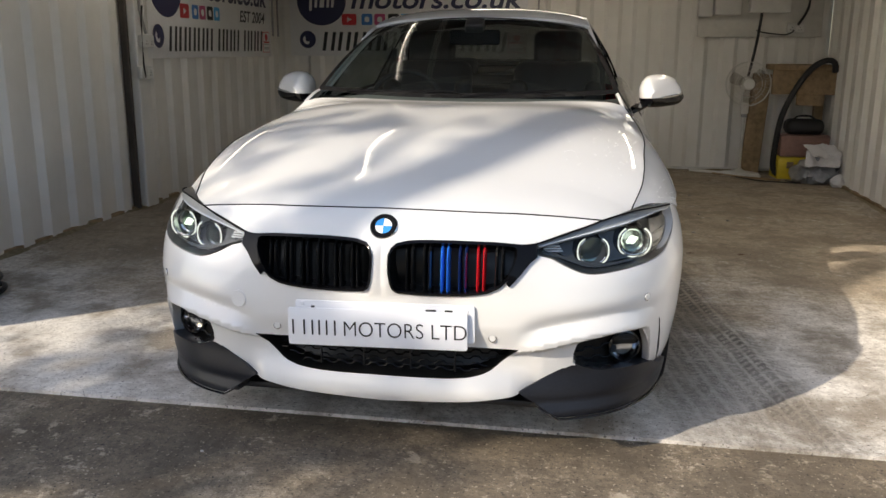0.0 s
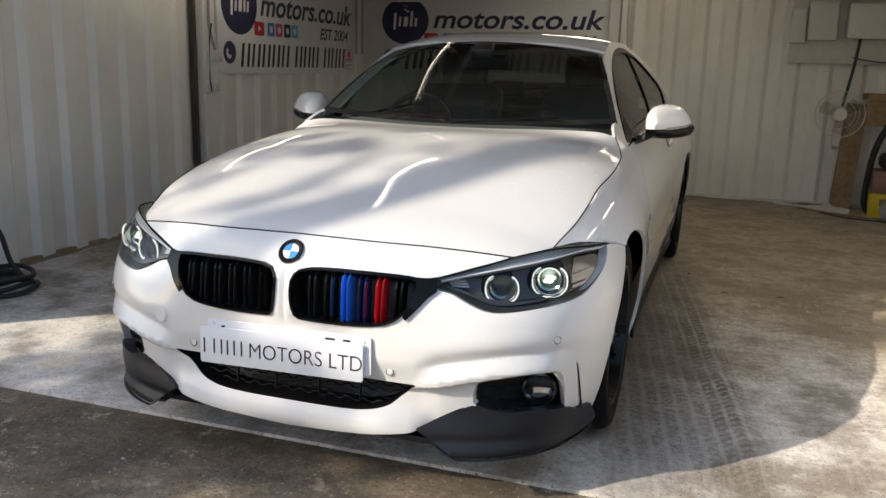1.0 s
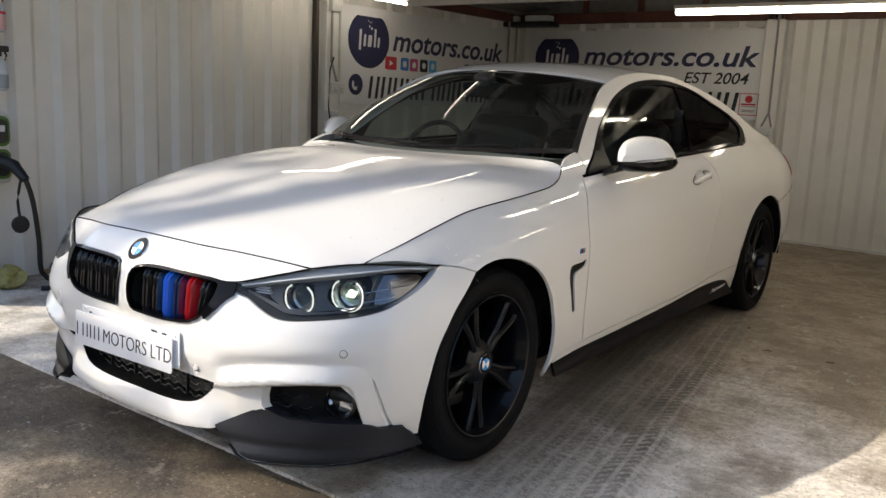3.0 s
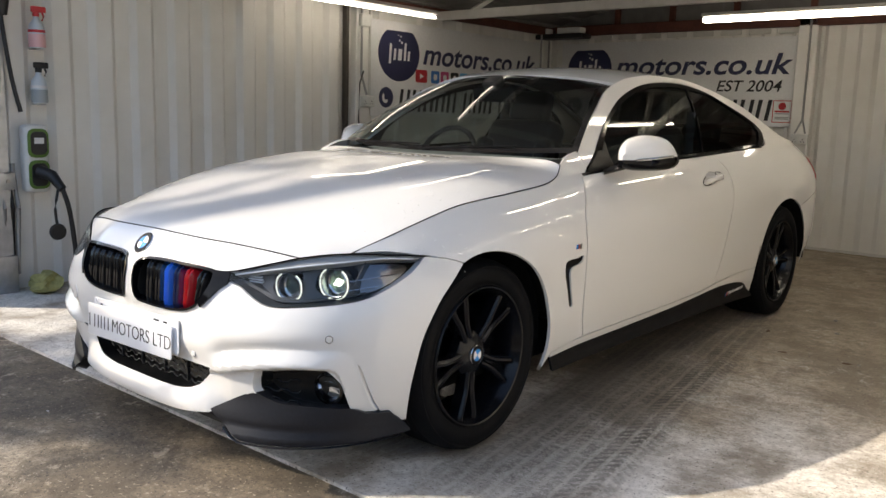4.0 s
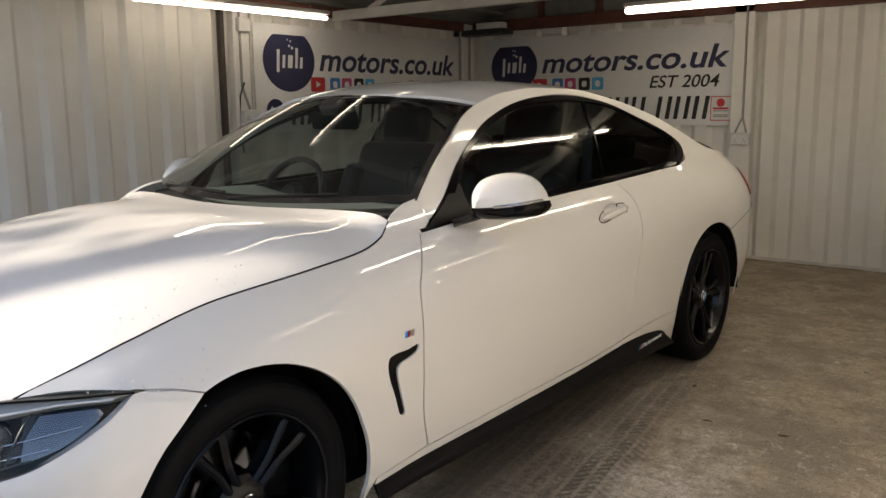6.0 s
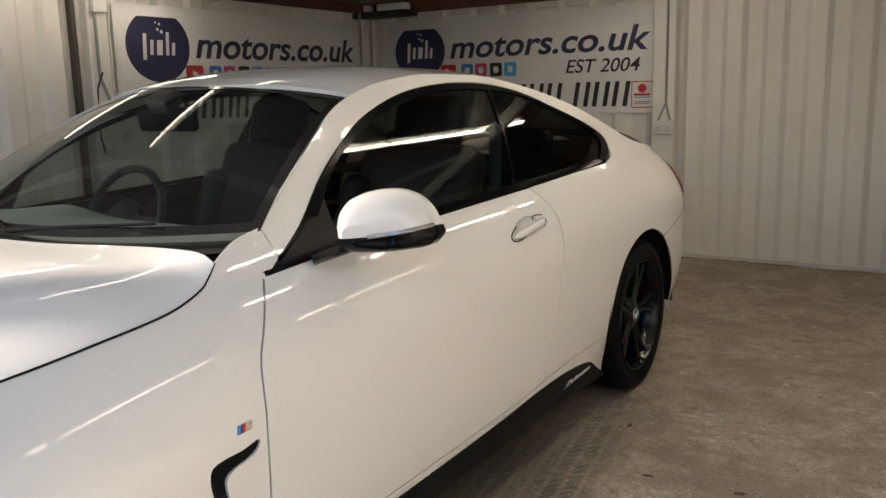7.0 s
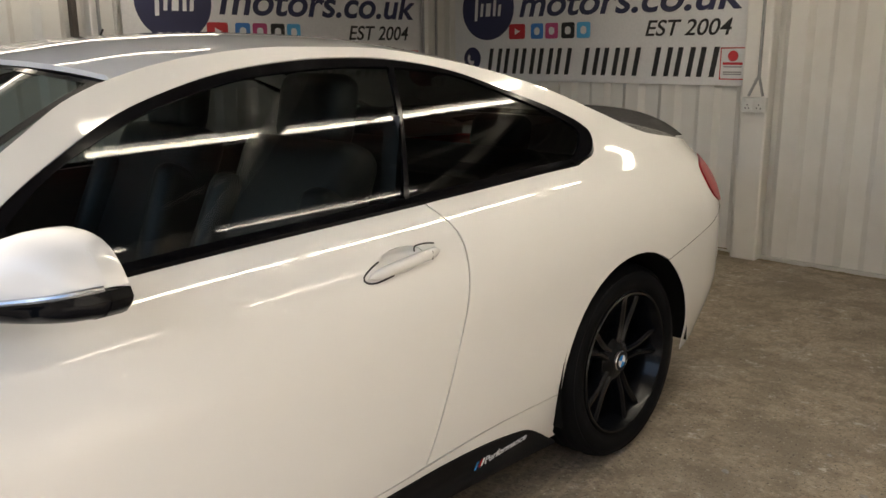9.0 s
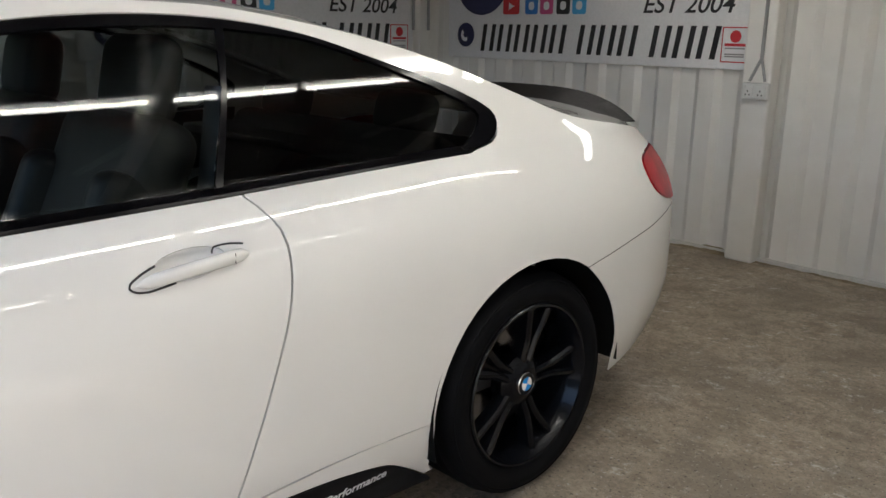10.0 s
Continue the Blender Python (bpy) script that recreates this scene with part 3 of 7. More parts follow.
skirt = chain(spline([(0.41, 0.234), (0.65, 0.242), (1.0, 0.246), (1.5, 0.260), (1.9, 0.283), (2.08, 0.285), (2.20, 0.277), (2.30, 0.260), (2.37, 0.223), (2.44, 0.176)]), spline([(2.44, 0.170), (1.9, 0.180), (0.9, 0.178), (0.43, 0.180)]))
sk = lambda y, z: (side(y, z) + 0.004 + 0.02 * ramp(0.23, 0.18, z), y, z)
skirts = both("side_skirt", skirt, sk, 0.022, SKIRT, parent=car, label="matt black side skirt")

# rear bumper and tail
tail_x = lambda y, z: (max(0.0, side(y, z) - 0.05 * ramp(0.50, 0.2, z) * ramp(3.1, 3.5, y)), y, z)
rb = chain(bump_seam, spline([(3.60, 0.735), (3.72, 0.74), (3.80, 0.74)]), [(3.80, 0.34)], spline([(3.80, 0.34), (3.5, 0.30), (3.178, 0.27)]),
           spline([(3.173, 0.325), (3.17, 0.40), (3.13, 0.50), (3.07, 0.58), rear_arch[i_seam]]))
both("rear_bumper", rb, tail_x, 0.022, PAINT, rim=0.003)
# thin black strip added to draw the dark gap of the bumper joint
for sx in (1, -1):
    part("bumper_gap", tube([(sx * (side(y, z) + 0.0004), y, z) for y, z in bump_seam], 0.0009, 6), MATT_BLACK, car)
tl = chain(spline([(3.605, 0.920), (3.45, 0.915), (3.378, 0.898), (3.364, 0.86), (3.394, 0.812), (3.495, 0.770), (3.60, 0.755), (3.70, 0.752)]), spline([(3.72, 0.80), (3.715, 0.88), (3.69, 0.918)]))
both("tail_lamp", tl, lambda y, z: (side(y, z) + 0.006, y, z), 0.015, TAIL_RED, label="red tail lamp")
back = bmesh.new()
ring_a = [(max(0.02, side(3.795, z)), z) for z in np.linspace(0.22, 1.0, 14)]
for (xa, za), (xb, zb) in zip(ring_a, ring_a[1:]):
    back.faces.new([back.verts.new(p) for p in ((-xa, 3.797, za), (xa, 3.797, za), (xb, 3.797, zb), (-xb, 3.797, zb))])
part("boot_panel", back, PAINT, car)

# roof, rear glass, boot lid
roof_front = [(0.515 * s, 1.185 + 0.115 * s * s + 0.012) for s in [i / 14 for i in range(15)]]
redge = lambda a, b, n: [(side(y, rail(y)), y) for y in [a + (b - a) * i / n for i in range(n + 1)]]
half = chain(roof_front, redge(1.31, 2.34, 30), spline([(side(2.34, rail(2.34)), 2.34), (0.35, 2.30), (0.0, 2.29)]))
full = lambda h: h + [(-x, y) for x, y in reversed(h) if abs(x) > 1e-3]
top = lambda x, y: (x, y, roof(x, y))
part("roof", sheet(full(half), top, 0.03, middle=(0.2, 0.2)), PAINT, car)
half = chain(spline([(0.0, 2.295), (0.35, 2.305), (side(2.345, rail(2.345)) - 0.03, 2.345)]), [(side(y, rail(y)) - 0.03 - 0.02 * (y - 2.35), y) for y in [2.36 + 0.74 * i / 20 for i in range(21)]], spline([(0.56, 3.10), (0.3, 3.15), (0.0, 3.16)]))
part("rear_window", sheet(full(half), lambda x, y: (x, y, roof(x, y) - 0.004), 0.03, middle=(0.2, 0.2)), DARK_GLASS, car, "tinted rear window")
for sgn in (False, True):
    strip = chain(redge(2.35, 3.12, 24), list(reversed([(side(y, rail(y)) - 0.027 - 0.02 * (y - 2.35), y) for y in [2.35 + 0.77 * i / 24 for i in range(25)]])))
    part("rear_pillar", sheet(strip, top, 0.03, middle=(0.2, 0.2), flip=sgn), PAINT, car)
half = chain(spline([(0.0, 3.165), (0.3, 3.155), (0.565, 3.105), (0.60, 3.13)]), redge(3.13, 3.79, 20), [(0.0, 3.797)])
part("boot_lid", sheet(full(half), top, 0.03, middle=(0.2, 0.2)), PAINT, car)

# windscreen with its black border
sc = lambda s, v: screen(s, v)
part("windscreen", sheet(chain([(-1 + 2 * i / 30, 0.0) for i in range(31)], [(1, i / 16) for i in range(17)], [(1 - 2 * i / 30, 1.0) for i in range(31)], [(-1, 1 - i / 16) for i in range(17)]),
                         sc, 0.06, rim=0, middle=(0.3, 0.2)), SCREEN_GLASS, car, "lightly tinted windscreen")
lift = lambda s, v: tuple(Vector(screen(s, v)) + Vector((0, -0.0012, 0.0016)))
o1 = chain([(-1.0 + 2.0 * i / 30, -0.02) for i in range(31)], [(1.0, -0.02 + 1.02 * i / 16) for i in range(17)], [(1.0 - 2.0 * i / 30, 1.0) for i in range(31)], [(-1.0, 1 - 1.02 * i / 16) for i in range(17)])
o2 = chain([(-0.965 + 1.93 * i / 30, 0.03) for i in range(31)], [(0.965, 0.03 + 0.945 * i / 16) for i in range(17)], [(0.965 - 1.93 * i / 30, 0.975) for i in range(31)], [(-0.965, 0.975 - 0.945 * i / 16) for i in range(17)])
part("windscreen_border", sheet(o1, lift, 0.05, [o2], rim=0, middle=(0.3, 0.2)), GLOSS_BLACK, car, "black ceramic border and wiper cowl")

# side windows: gloss black surround, door glass, quarter glass
def house(y, z):
    """The gently bowed side of the cabin that carries the glass."""
    d = max(0.0, z - belt(y))
    return side(y, belt(y)) - 0.024 - 0.42 * d - 0.30 * d * d


inner = lambda y, z: (house(y, z) - 0.006, y, z)
surround = chain(TRIM, list(reversed(belt_line(0.739, 2.655, -0.002, 50))))
DGLASS = chain(spline([(0.93, 0.925), (1.06, 1.045), (1.16, 1.115), (1.32, 1.187), (1.466, 1.232), (1.647, 1.267), (1.897, 1.283), (2.062, 1.280)]), spline([(2.062, 1.280), (2.02, 1.13), (1.958, 0.972)]), list(reversed(belt_line(0.93, 1.958, 0.013))))
QGLASS = chain(spline([(2.080, 1.279), (2.20, 1.268), (2.316, 1.247), (2.533, 1.172), (2.705, 1.098), (2.738, 1.062), (2.705, 1.023)]), list(reversed(belt_line(1.974, 2.66, 0.013))), spline([(1.972, 0.962), (2.034, 1.13), (2.080, 1.279)]))
both("window_surround", surround, lambda y, z: (house(y, z) + 0.003, y, z), 0.02, SATIN_BLACK, [DGLASS, QGLASS], rim=0.010)
for sx in (1, -1):
    bm = bmesh.new()
    rows = [[bm.verts.new((sx * x, y, z)) for x, z in ((side(y, belt(y) - 0.004) - 0.001, belt(y) - 0.003), (side(y, belt(y) - 0.004) - 0.004, belt(y) + 0.004), (house(y, belt(y) + 0.012) + 0.006, belt(y) + 0.012), (house(y, belt(y) + 0.014) - 0.004, belt(y) + 0.014))] for y in [0.745 + 1.895 * i / 60 for i in range(61)]]
    for a, b in zip(rows, rows[1:]):
        for k in range(3):
            bm.faces.new((a[k], a[k + 1], b[k + 1], b[k]))
    bmesh.ops.recalc_face_normals(bm, faces=bm.faces)
    part("belt_trim", bm, SATIN_BLACK, car, "black belt line trim under the side glass")
both("door_glass", DGLASS, inner, 0.03, SIDE_GLASS, rim=0)
both("quarter_glass", QGLASS, inner, 0.03, DARK_GLASS, rim=0)


# underbody, arch liners
part("underbody", box((1.44, 3.5, 0.12), (0, 1.48, 0.25), 0.03), LINER, car)
part("engine_bay", box((1.28, 0.9, 0.34), (0, -0.06, 0.47), 0.05), LINER, car)
LINER_SPAN = 198
for yc in (0.0, 2.81):
    for sx in (1, -1):
        bm = bmesh.new()
        for i in range(20):
            a0, a1 = radians(-15 + LINER_SPAN * i / 20), radians(-15 + LINER_SPAN * (i + 1) / 20)
            r, wide_l = 0.385, (0.800 if yc == 0 else 0.865)
            q = [(sx * x, yc - r * math.cos(a), 0.325 + r * math.sin(a)) for x, a in ((0.52, a0), (wide_l, a0), (wide_l, a1), (0.52, a1))]
            bm.faces.new([bm.verts.new(p) for p in q])
        bm.faces.new([bm.verts.new((sx * 0.54, yc - 0.385 * math.cos(radians(-15 + LINER_SPAN * i / 20)), 0.325 + 0.385 * math.sin(radians(-15 + LINER_SPAN * i / 20)))) for i in range(21)])
        bmesh.ops.remove_doubles(bm, verts=bm.verts, dist=1e-4)
        part("arch_liner", bm, LINER, car)


# ---- wheels: five twin spokes
def roundel(parent, r, place, ring=SAIL_BLACK):
    """A round badge: chrome rim, dark ring, quarters in blue and white."""
    b = part("badge", lathe([(0, -0.002), (r, -0.002), (r, 0.003), (r * 0.95, 0.005), (r * 0.93, 0.004), (0, 0.004)], place, 40), CHROME, parent, "round badge in blue, white and black")
    part("badge_ring", lathe([(r * 0.93, 0.0045), (r * 0.90, 0.0055), (r * 0.62, 0.0058), (r * 0.58, 0.005)], place, 40), ring, b)
    for q in range(4):
        bm = bmesh.new()
        n = 8
        c = bm.verts.new((0, 0, 0.0062))
        vs = [bm.verts.new((r * 0.6 * math.cos(a), r * 0.6 * math.sin(a), 0.0056)) for a in (math.pi / 2 * (q + i / n) for i in range(n + 1))]
        for u, v in zip(vs, vs[1:]):
            bm.faces.new((c, u, v))
        bmesh.ops.transform(bm, matrix=place, verts=bm.verts)
        part("badge_quarter", bm, EMBLEM_BLUE if q % 2 else EMBLEM_WHITE, b)
    return b


def wheel(width, name="wheel"):
    """Lies round its own x axis, face towards +x."""
    w = part(name, lathe([(0.232, -width / 2 + 0.01), (0.242, -width / 2 + 0.012), (0.275, -width / 2), (0.300, -width / 2 + 0.004), (0.317, -width / 2 + 0.022), (0.3235, -width / 2 + 0.05),
                          *[(0.3245 - (0.006 if k in (1, 2) else 0.0), -width / 2 + 0.05 + (width - 0.10) * (j + f) / 4) for j in range(4) for k, f in ((0, 0.06), (1, 0.44), (2, 0.56), (0, 0.94))][1:-1],
                          (0.3235, width / 2 - 0.05), (0.317, width / 2 - 0.022), (0.303, width / 2 - 0.005), (0.299, width / 2 - 0.0065), (0.295, width / 2 - 0.003), (0.272, width / 2), (0.25, width / 2 - 0.006), (0.242, width / 2 - 0.012), (0.232, width / 2 - 0.010)],
                         pose(0, 0, 0, 0, 90, 0), 72), RUBBER, car, "black alloy wheel with a low-profile tyre")
    f = width / 2 - 0.012
    part("rim", lathe([(0.238, f + 0.004), (0.235, f + 0.008), (0.229, f + 0.006), (0.222, f - 0.012), (0.212, f - 0.03), (0.205, f - 0.08), (0.205, -width / 2 + 0.03), (0.236, -width / 2 + 0.012)], pose(0, 0, 0, 0, 90, 0), 72), WHEEL_BLACK, w)
    part("hub", lathe([(0.0, f - 0.020), (0.036, f - 0.020), (0.060, f - 0.026), (0.078, f - 0.040), (0.082, f - 0.075), (0.0, f - 0.08)], pose(0, 0, 0, 0, 90, 0), 40), WHEEL_BLACK, w)
    for k in range(5):
        for sgn in (-1, 1):
            bm = bmesh.new()
            rings = []
            for t in [i / 8 for i in range(9)]:
                r = 0.048 + (0.232 - 0.048) * t
                off_c = sgn * (0.0125 + 0.006 * t + 0.020 * ramp(0.30, 0.95, t))
                half_w = 0.0105 + 0.0025 * t
                front_x = f - 0.027 + 0.015 * t
                sec = []
                for cx, dx in ((-half_w, -0.045), (-half_w, -0.007), (-half_w * 0.35, 0.0), (half_w * 0.35, 0.0), (half_w, -0.007), (half_w, -0.045)):
                    sec.append(bm.verts.new((front_x + dx, off_c + cx, r)))
                rings.append(sec)
            for a, b in zip(rings, rings[1:]):
                for i in range(6):
                    bm.faces.new((a[i], a[(i + 1) % 6], b[(i + 1) % 6], b[i]))
            bm.faces.new(rings[0])
            bm.faces.new(rings[-1])
            bmesh.ops.recalc_face_normals(bm, faces=bm.faces)
            bmesh.ops.transform(bm, matrix=Matrix.Rotation(radians(72 * k + 20), 4, "X"), verts=bm.verts)
            part("spoke", bm, WHEEL_BLACK, w, smooth=False)
        web = slab([(-0.030, 0.045), (0.030, 0.045), (0.026, 0.10), (0.031, 0.222), (-0.031, 0.222), (-0.026, 0.10)], 0.012, Matrix.Rotation(radians(72 * k + 20), 4, "X") @ Matrix(((0, 0, 1, f - 0.062), (1, 0, 0, 0), (0, 1, 0, 0), (0, 0, 0, 1))))
        part("spoke_web", web, WHEEL_BLACK, w)
        m = Matrix.Rotation(radians(72 * k + 56), 4, "X") @ Matrix.Translation((f - 0.040, 0, 0.056)) @ pose(0, 0, 0, 0, 90, 0)
        part("wheel_bolt", lathe([(0, 0.012), (0.009, 0.012), (0.011, 0.006), (0.011, -0.02)], m, 6), WHEEL_BLACK, w)
    roundel(w, 0.034, Matrix.Translation((f - 0.018, 0, 0)) @ pose(0, 0, 0, 0, 90, 0) @ pose(0, 0, 0, 0, 0, 30))
    part("brake_disc", lathe([(0.0, -0.01), (0.165, -0.01), (0.165, 0.012), (0.085, 0.012), (0.08, 0.03), (0.0, 0.03)], pose(f - 0.13, 0, 0, 0, 90, 0), 48), DARK_CHROME, w)
    part("brake_caliper", box((0.06, 0.09, 0.17), (f - 0.115, 0.15, 0.04), 0.015), WHEEL_BLACK, w)
    return w


wheel_f = wheel(0.225)
wheel_r = wheel(0.275)
wheel_f.matrix_basis = pose(0.728, 0, 0.325, 7)
copy_thing(wheel_f, pose(-0.728, 0, 0.325, 20, 0, 180))
wheel_r.matrix_basis = pose(0.722, 2.81, 0.325, 38)
copy_thing(wheel_r, pose(-0.722, 2.81, 0.325, 50, 0, 180))

# ---- the shed
WALL = material("white_steel", (0.78, 0.765, 0.735), 0.36, vary=0.05, grain=9, big=1.3, bump=0.0003, other=(0.70, 0.68, 0.64), mottle=0.75)
CONCRETE = material("old_concrete", (0.46, 0.445, 0.42), 0.82, vary=0.4, grain=22, big=1.1, bump=0.004)


def weathered(m, pale, dark, near, far, specks, track_shade=None):
    """Concrete: pale towards near, darker and more stained towards far along y; small dark specks and scraped lines."""
    t = m.node_tree
    b = t.nodes["Principled BSDF"]
    N = lambda k: t.nodes.new("ShaderNode" + k)
    geo = N("NewGeometry")
    sep = N("SeparateXYZ")
    t.links.new(geo.outputs["Position"], sep.inputs[0])

    def tex(scale, detail=6, rough=0.6, stretch=None):
        n = N("TexNoise")
        n.inputs["Scale"].default_value, n.inputs["Detail"].default_value, n.inputs["Roughness"].default_value = scale, detail, rough
        if stretch:
            mp = N("Mapping")
            mp.inputs["Scale"].default_value = stretch
            mp.inputs["Rotation"].default_value = (0, 0, radians(8))
            t.links.new(geo.outputs["Position"], mp.inputs[0])
            t.links.new(mp.outputs[0], n.inputs["Vector"])
        else:
            t.links.new(geo.outputs["Position"], n.inputs["Vector"])
        return n.outputs["Fac"]

    def remap(src, a, b2, c=0.0, d=1.0):
        r = N("MapRange")
        for i, v in enumerate((a, b2, c, d)):
            r.inputs[i + 1].default_value = v
        t.links.new(src, r.inputs[0])
        return r.outputs[0]

    def math_op(op, p, q):
        n = N("Math")
        n.operation = op
        for i, v in enumerate((p, q)):
            if isinstance(v, float):
                n.inputs[i].default_value = v
            else:
                t.links.new(v, n.inputs[i])
        return n.outputs[0]

    def mix(f, p, q):
        n = N("Mix")
        n.data_type = "RGBA"
        t.links.new(f, n.inputs[0])
        for i, v in ((6, p), (7, q)):
            if isinstance(v, tuple):
                n.inputs[i].default_value = (*v, 1)
            else:
                t.links.new(v, n.inputs[i])
        return n.outputs[2]
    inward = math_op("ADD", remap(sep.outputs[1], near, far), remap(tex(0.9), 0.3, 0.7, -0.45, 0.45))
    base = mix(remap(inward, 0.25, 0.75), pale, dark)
    blot = remap(tex(2.2, 6, 0.58), 0.48, 0.60)
    base = mix(math_op("MULTIPLY", blot, 0.8), base, tuple(c * 0.5 for c in dark))
    patch = remap(tex(1.5, 6, 0.6), 0.54, 0.62)
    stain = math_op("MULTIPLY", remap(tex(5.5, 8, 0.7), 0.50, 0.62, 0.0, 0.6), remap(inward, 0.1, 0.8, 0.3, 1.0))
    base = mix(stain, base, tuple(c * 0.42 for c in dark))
    paler = remap(inward, 0.85, 0.25, 0.12, 1.0)
    base = mix(math_op("MULTIPLY", math_op("MULTIPLY", patch, 0.75), paler), base, pale)
    further_in = remap(inward, 0.05, 0.7, 0.4, 1.0)
    fine = math_op("MULTIPLY", remap(tex(34, 10, 0.9), 0.45, 0.57, 0.0, 0.8), further_in)
    base = mix(fine, base, tuple(c * 0.55 for c in dark))
    speck = math_op("MULTIPLY", remap(tex(11, 9, 0.82), 0.47, 0.60, 0.0, 0.6), further_in)
    base = mix(speck, base, tuple(c * 0.5 for c in dark))
    lines = math_op("MULTIPLY", remap(tex(5.0, 3, 0.5, (9.0, 0.5, 1.0)), 0.52, 0.68), remap(tex(1.3), 0.45, 0.6))
    base = mix(math_op("MULTIPLY", math_op("MULTIPLY", lines, 0.3), paler), base, pale)
    flake = math_op("MULTIPLY", remap(tex(16, 8, 0.75), 0.56, 0.62), remap(tex(3.0), 0.46, 0.60))
    base = mix(math_op("MULTIPLY", flake, 0.4), base, tuple(min(1.0, c * 1.15) for c in pale))
    pale_grit = remap(tex(75, 3, 0.6), 0.62, 0.70)
    base = mix(math_op("MULTIPLY", pale_grit, 0.35), base, tuple(min(1.0, c * 1.3) for c in pale))
    grit = remap(tex(95, 3, 0.6), 0.60, 0.68)
    base = mix(math_op("MULTIPLY", grit, float(specks)), base, (0.03, 0.027, 0.024))
    if track_shade:
        # rubber marks left by tyres turning in (zigzag lugs, long grooves), plus shade beside the car
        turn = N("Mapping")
        turn.inputs["Rotation"].default_value = (0, 0, radians(track_shade[1]))
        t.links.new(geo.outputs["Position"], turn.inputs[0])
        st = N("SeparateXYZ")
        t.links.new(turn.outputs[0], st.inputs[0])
        u = math_op("SUBTRACT", st.outputs[0], float(track_shade[0]))
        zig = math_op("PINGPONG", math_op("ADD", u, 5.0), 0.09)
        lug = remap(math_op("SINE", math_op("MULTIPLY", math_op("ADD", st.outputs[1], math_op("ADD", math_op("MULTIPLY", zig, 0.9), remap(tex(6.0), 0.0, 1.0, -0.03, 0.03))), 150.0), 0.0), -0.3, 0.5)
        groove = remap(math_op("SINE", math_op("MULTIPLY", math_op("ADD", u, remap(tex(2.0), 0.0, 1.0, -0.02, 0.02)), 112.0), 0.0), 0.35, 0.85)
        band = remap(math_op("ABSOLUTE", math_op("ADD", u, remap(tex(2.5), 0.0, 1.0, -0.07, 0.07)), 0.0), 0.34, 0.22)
        # band fades at the far end, and is eased near the opening to keep sunlit floor bright
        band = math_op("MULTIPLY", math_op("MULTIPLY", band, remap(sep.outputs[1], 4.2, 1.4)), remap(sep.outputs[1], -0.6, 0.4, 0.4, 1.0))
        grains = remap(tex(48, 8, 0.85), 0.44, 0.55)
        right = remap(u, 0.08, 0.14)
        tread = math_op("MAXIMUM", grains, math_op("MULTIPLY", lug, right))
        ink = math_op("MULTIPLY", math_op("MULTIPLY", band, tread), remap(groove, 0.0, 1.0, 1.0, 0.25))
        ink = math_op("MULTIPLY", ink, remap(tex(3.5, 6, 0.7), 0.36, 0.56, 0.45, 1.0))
        # base tone of the band deepens towards the sill, as shade put into the colour
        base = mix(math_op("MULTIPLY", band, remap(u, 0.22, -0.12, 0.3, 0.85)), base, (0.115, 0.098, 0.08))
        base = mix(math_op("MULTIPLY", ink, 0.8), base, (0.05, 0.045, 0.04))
    t.links.new(base, b.inputs["Base Color"])


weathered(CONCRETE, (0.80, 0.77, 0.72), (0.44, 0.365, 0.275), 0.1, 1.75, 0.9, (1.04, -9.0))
YARD = material("yard_concrete", (0.30, 0.275, 0.235), 0.9, vary=0.5, grain=18, big=1.4, bump=0.006)
weathered(YARD, (0.66, 0.57, 0.44), (0.19, 0.150, 0.105), -4.0, 0.0, 0.95)
RUST = material("rust_beam", (0.11, 0.035, 0.022), 0.7, vary=0.4, grain=20, big=3, bump=0.001)
ROOFING = material("roof_sheet", (0.17, 0.165, 0.16), 0.6, vary=0.3, grain=10, big=2)
WHITEBEAM = material("white_beam", (0.62, 0.61, 0.58), 0.5, vary=0.15, grain=15, big=3)
GREY_POST = material("grey_post", (0.30, 0.29, 0.28), 0.5, vary=0.2, grain=20, big=3)
GALV_DARK = material("hanger_steel", (0.2, 0.2, 0.2), 0.5, 0.6)
TUBE_GLOW = glow("tube_light", (1.0, 0.92, 0.78), 9.0)
TUBE_THIN = glow("tube_light_bare", (1.0, 0.92, 0.76), 24.0)
TUBE_MID = glow("tube_light_rear", (1.0, 0.92, 0.78), 7.0)
TUBE_SIDE = glow("tube_light_side", (1.0, 0.92, 0.78), 10.0)
TUBE_OLD = glow("tube_light_aged", (1.0, 0.92, 0.78), 6.0)


def corrugated(length, height, pitch=0.278, depth=0.036, thick=0.004):
    """A trapezoid-ribbed steel wall along x, its ribs towards -y."""
    bm = bmesh.new()
    xs, x = [], 0.0
    while x < length:
        for dx, y in ((0, 0), (0.36, 0), (0.5, -depth), (0.86, -depth)):
            xs.append((x + dx * pitch, y))
        x += pitch
    xs.append((x, 0))
    for a, b in zip(xs, xs[1:]):
        bm.faces.new([bm.verts.new(p) for p in ((a[0], a[1], 0), (b[0], b[1], 0), (b[0], b[1], height), (a[0], a[1], height))])
    bmesh.ops.remove_doubles(bm, verts=bm.verts, dist=1e-5)
    r = bmesh.ops.extrude_face_region(bm, geom=bm.faces[:])
    bmesh.ops.translate(bm, vec=(0, 0.045, 0), verts=[v for v in r["geom"] if isinstance(v, bmesh.types.BMVert)])
    bmesh.ops.recalc_face_normals(bm, faces=bm.faces)
    return bm


def structure(name, bm, mat, place=None, label="", smooth=False):
    if place:
        bmesh.ops.transform(bm, matrix=place, verts=bm.verts)
    ob = part(name, bm, mat, None, smooth=smooth)
    return tagged(ob, label, kind="structure")


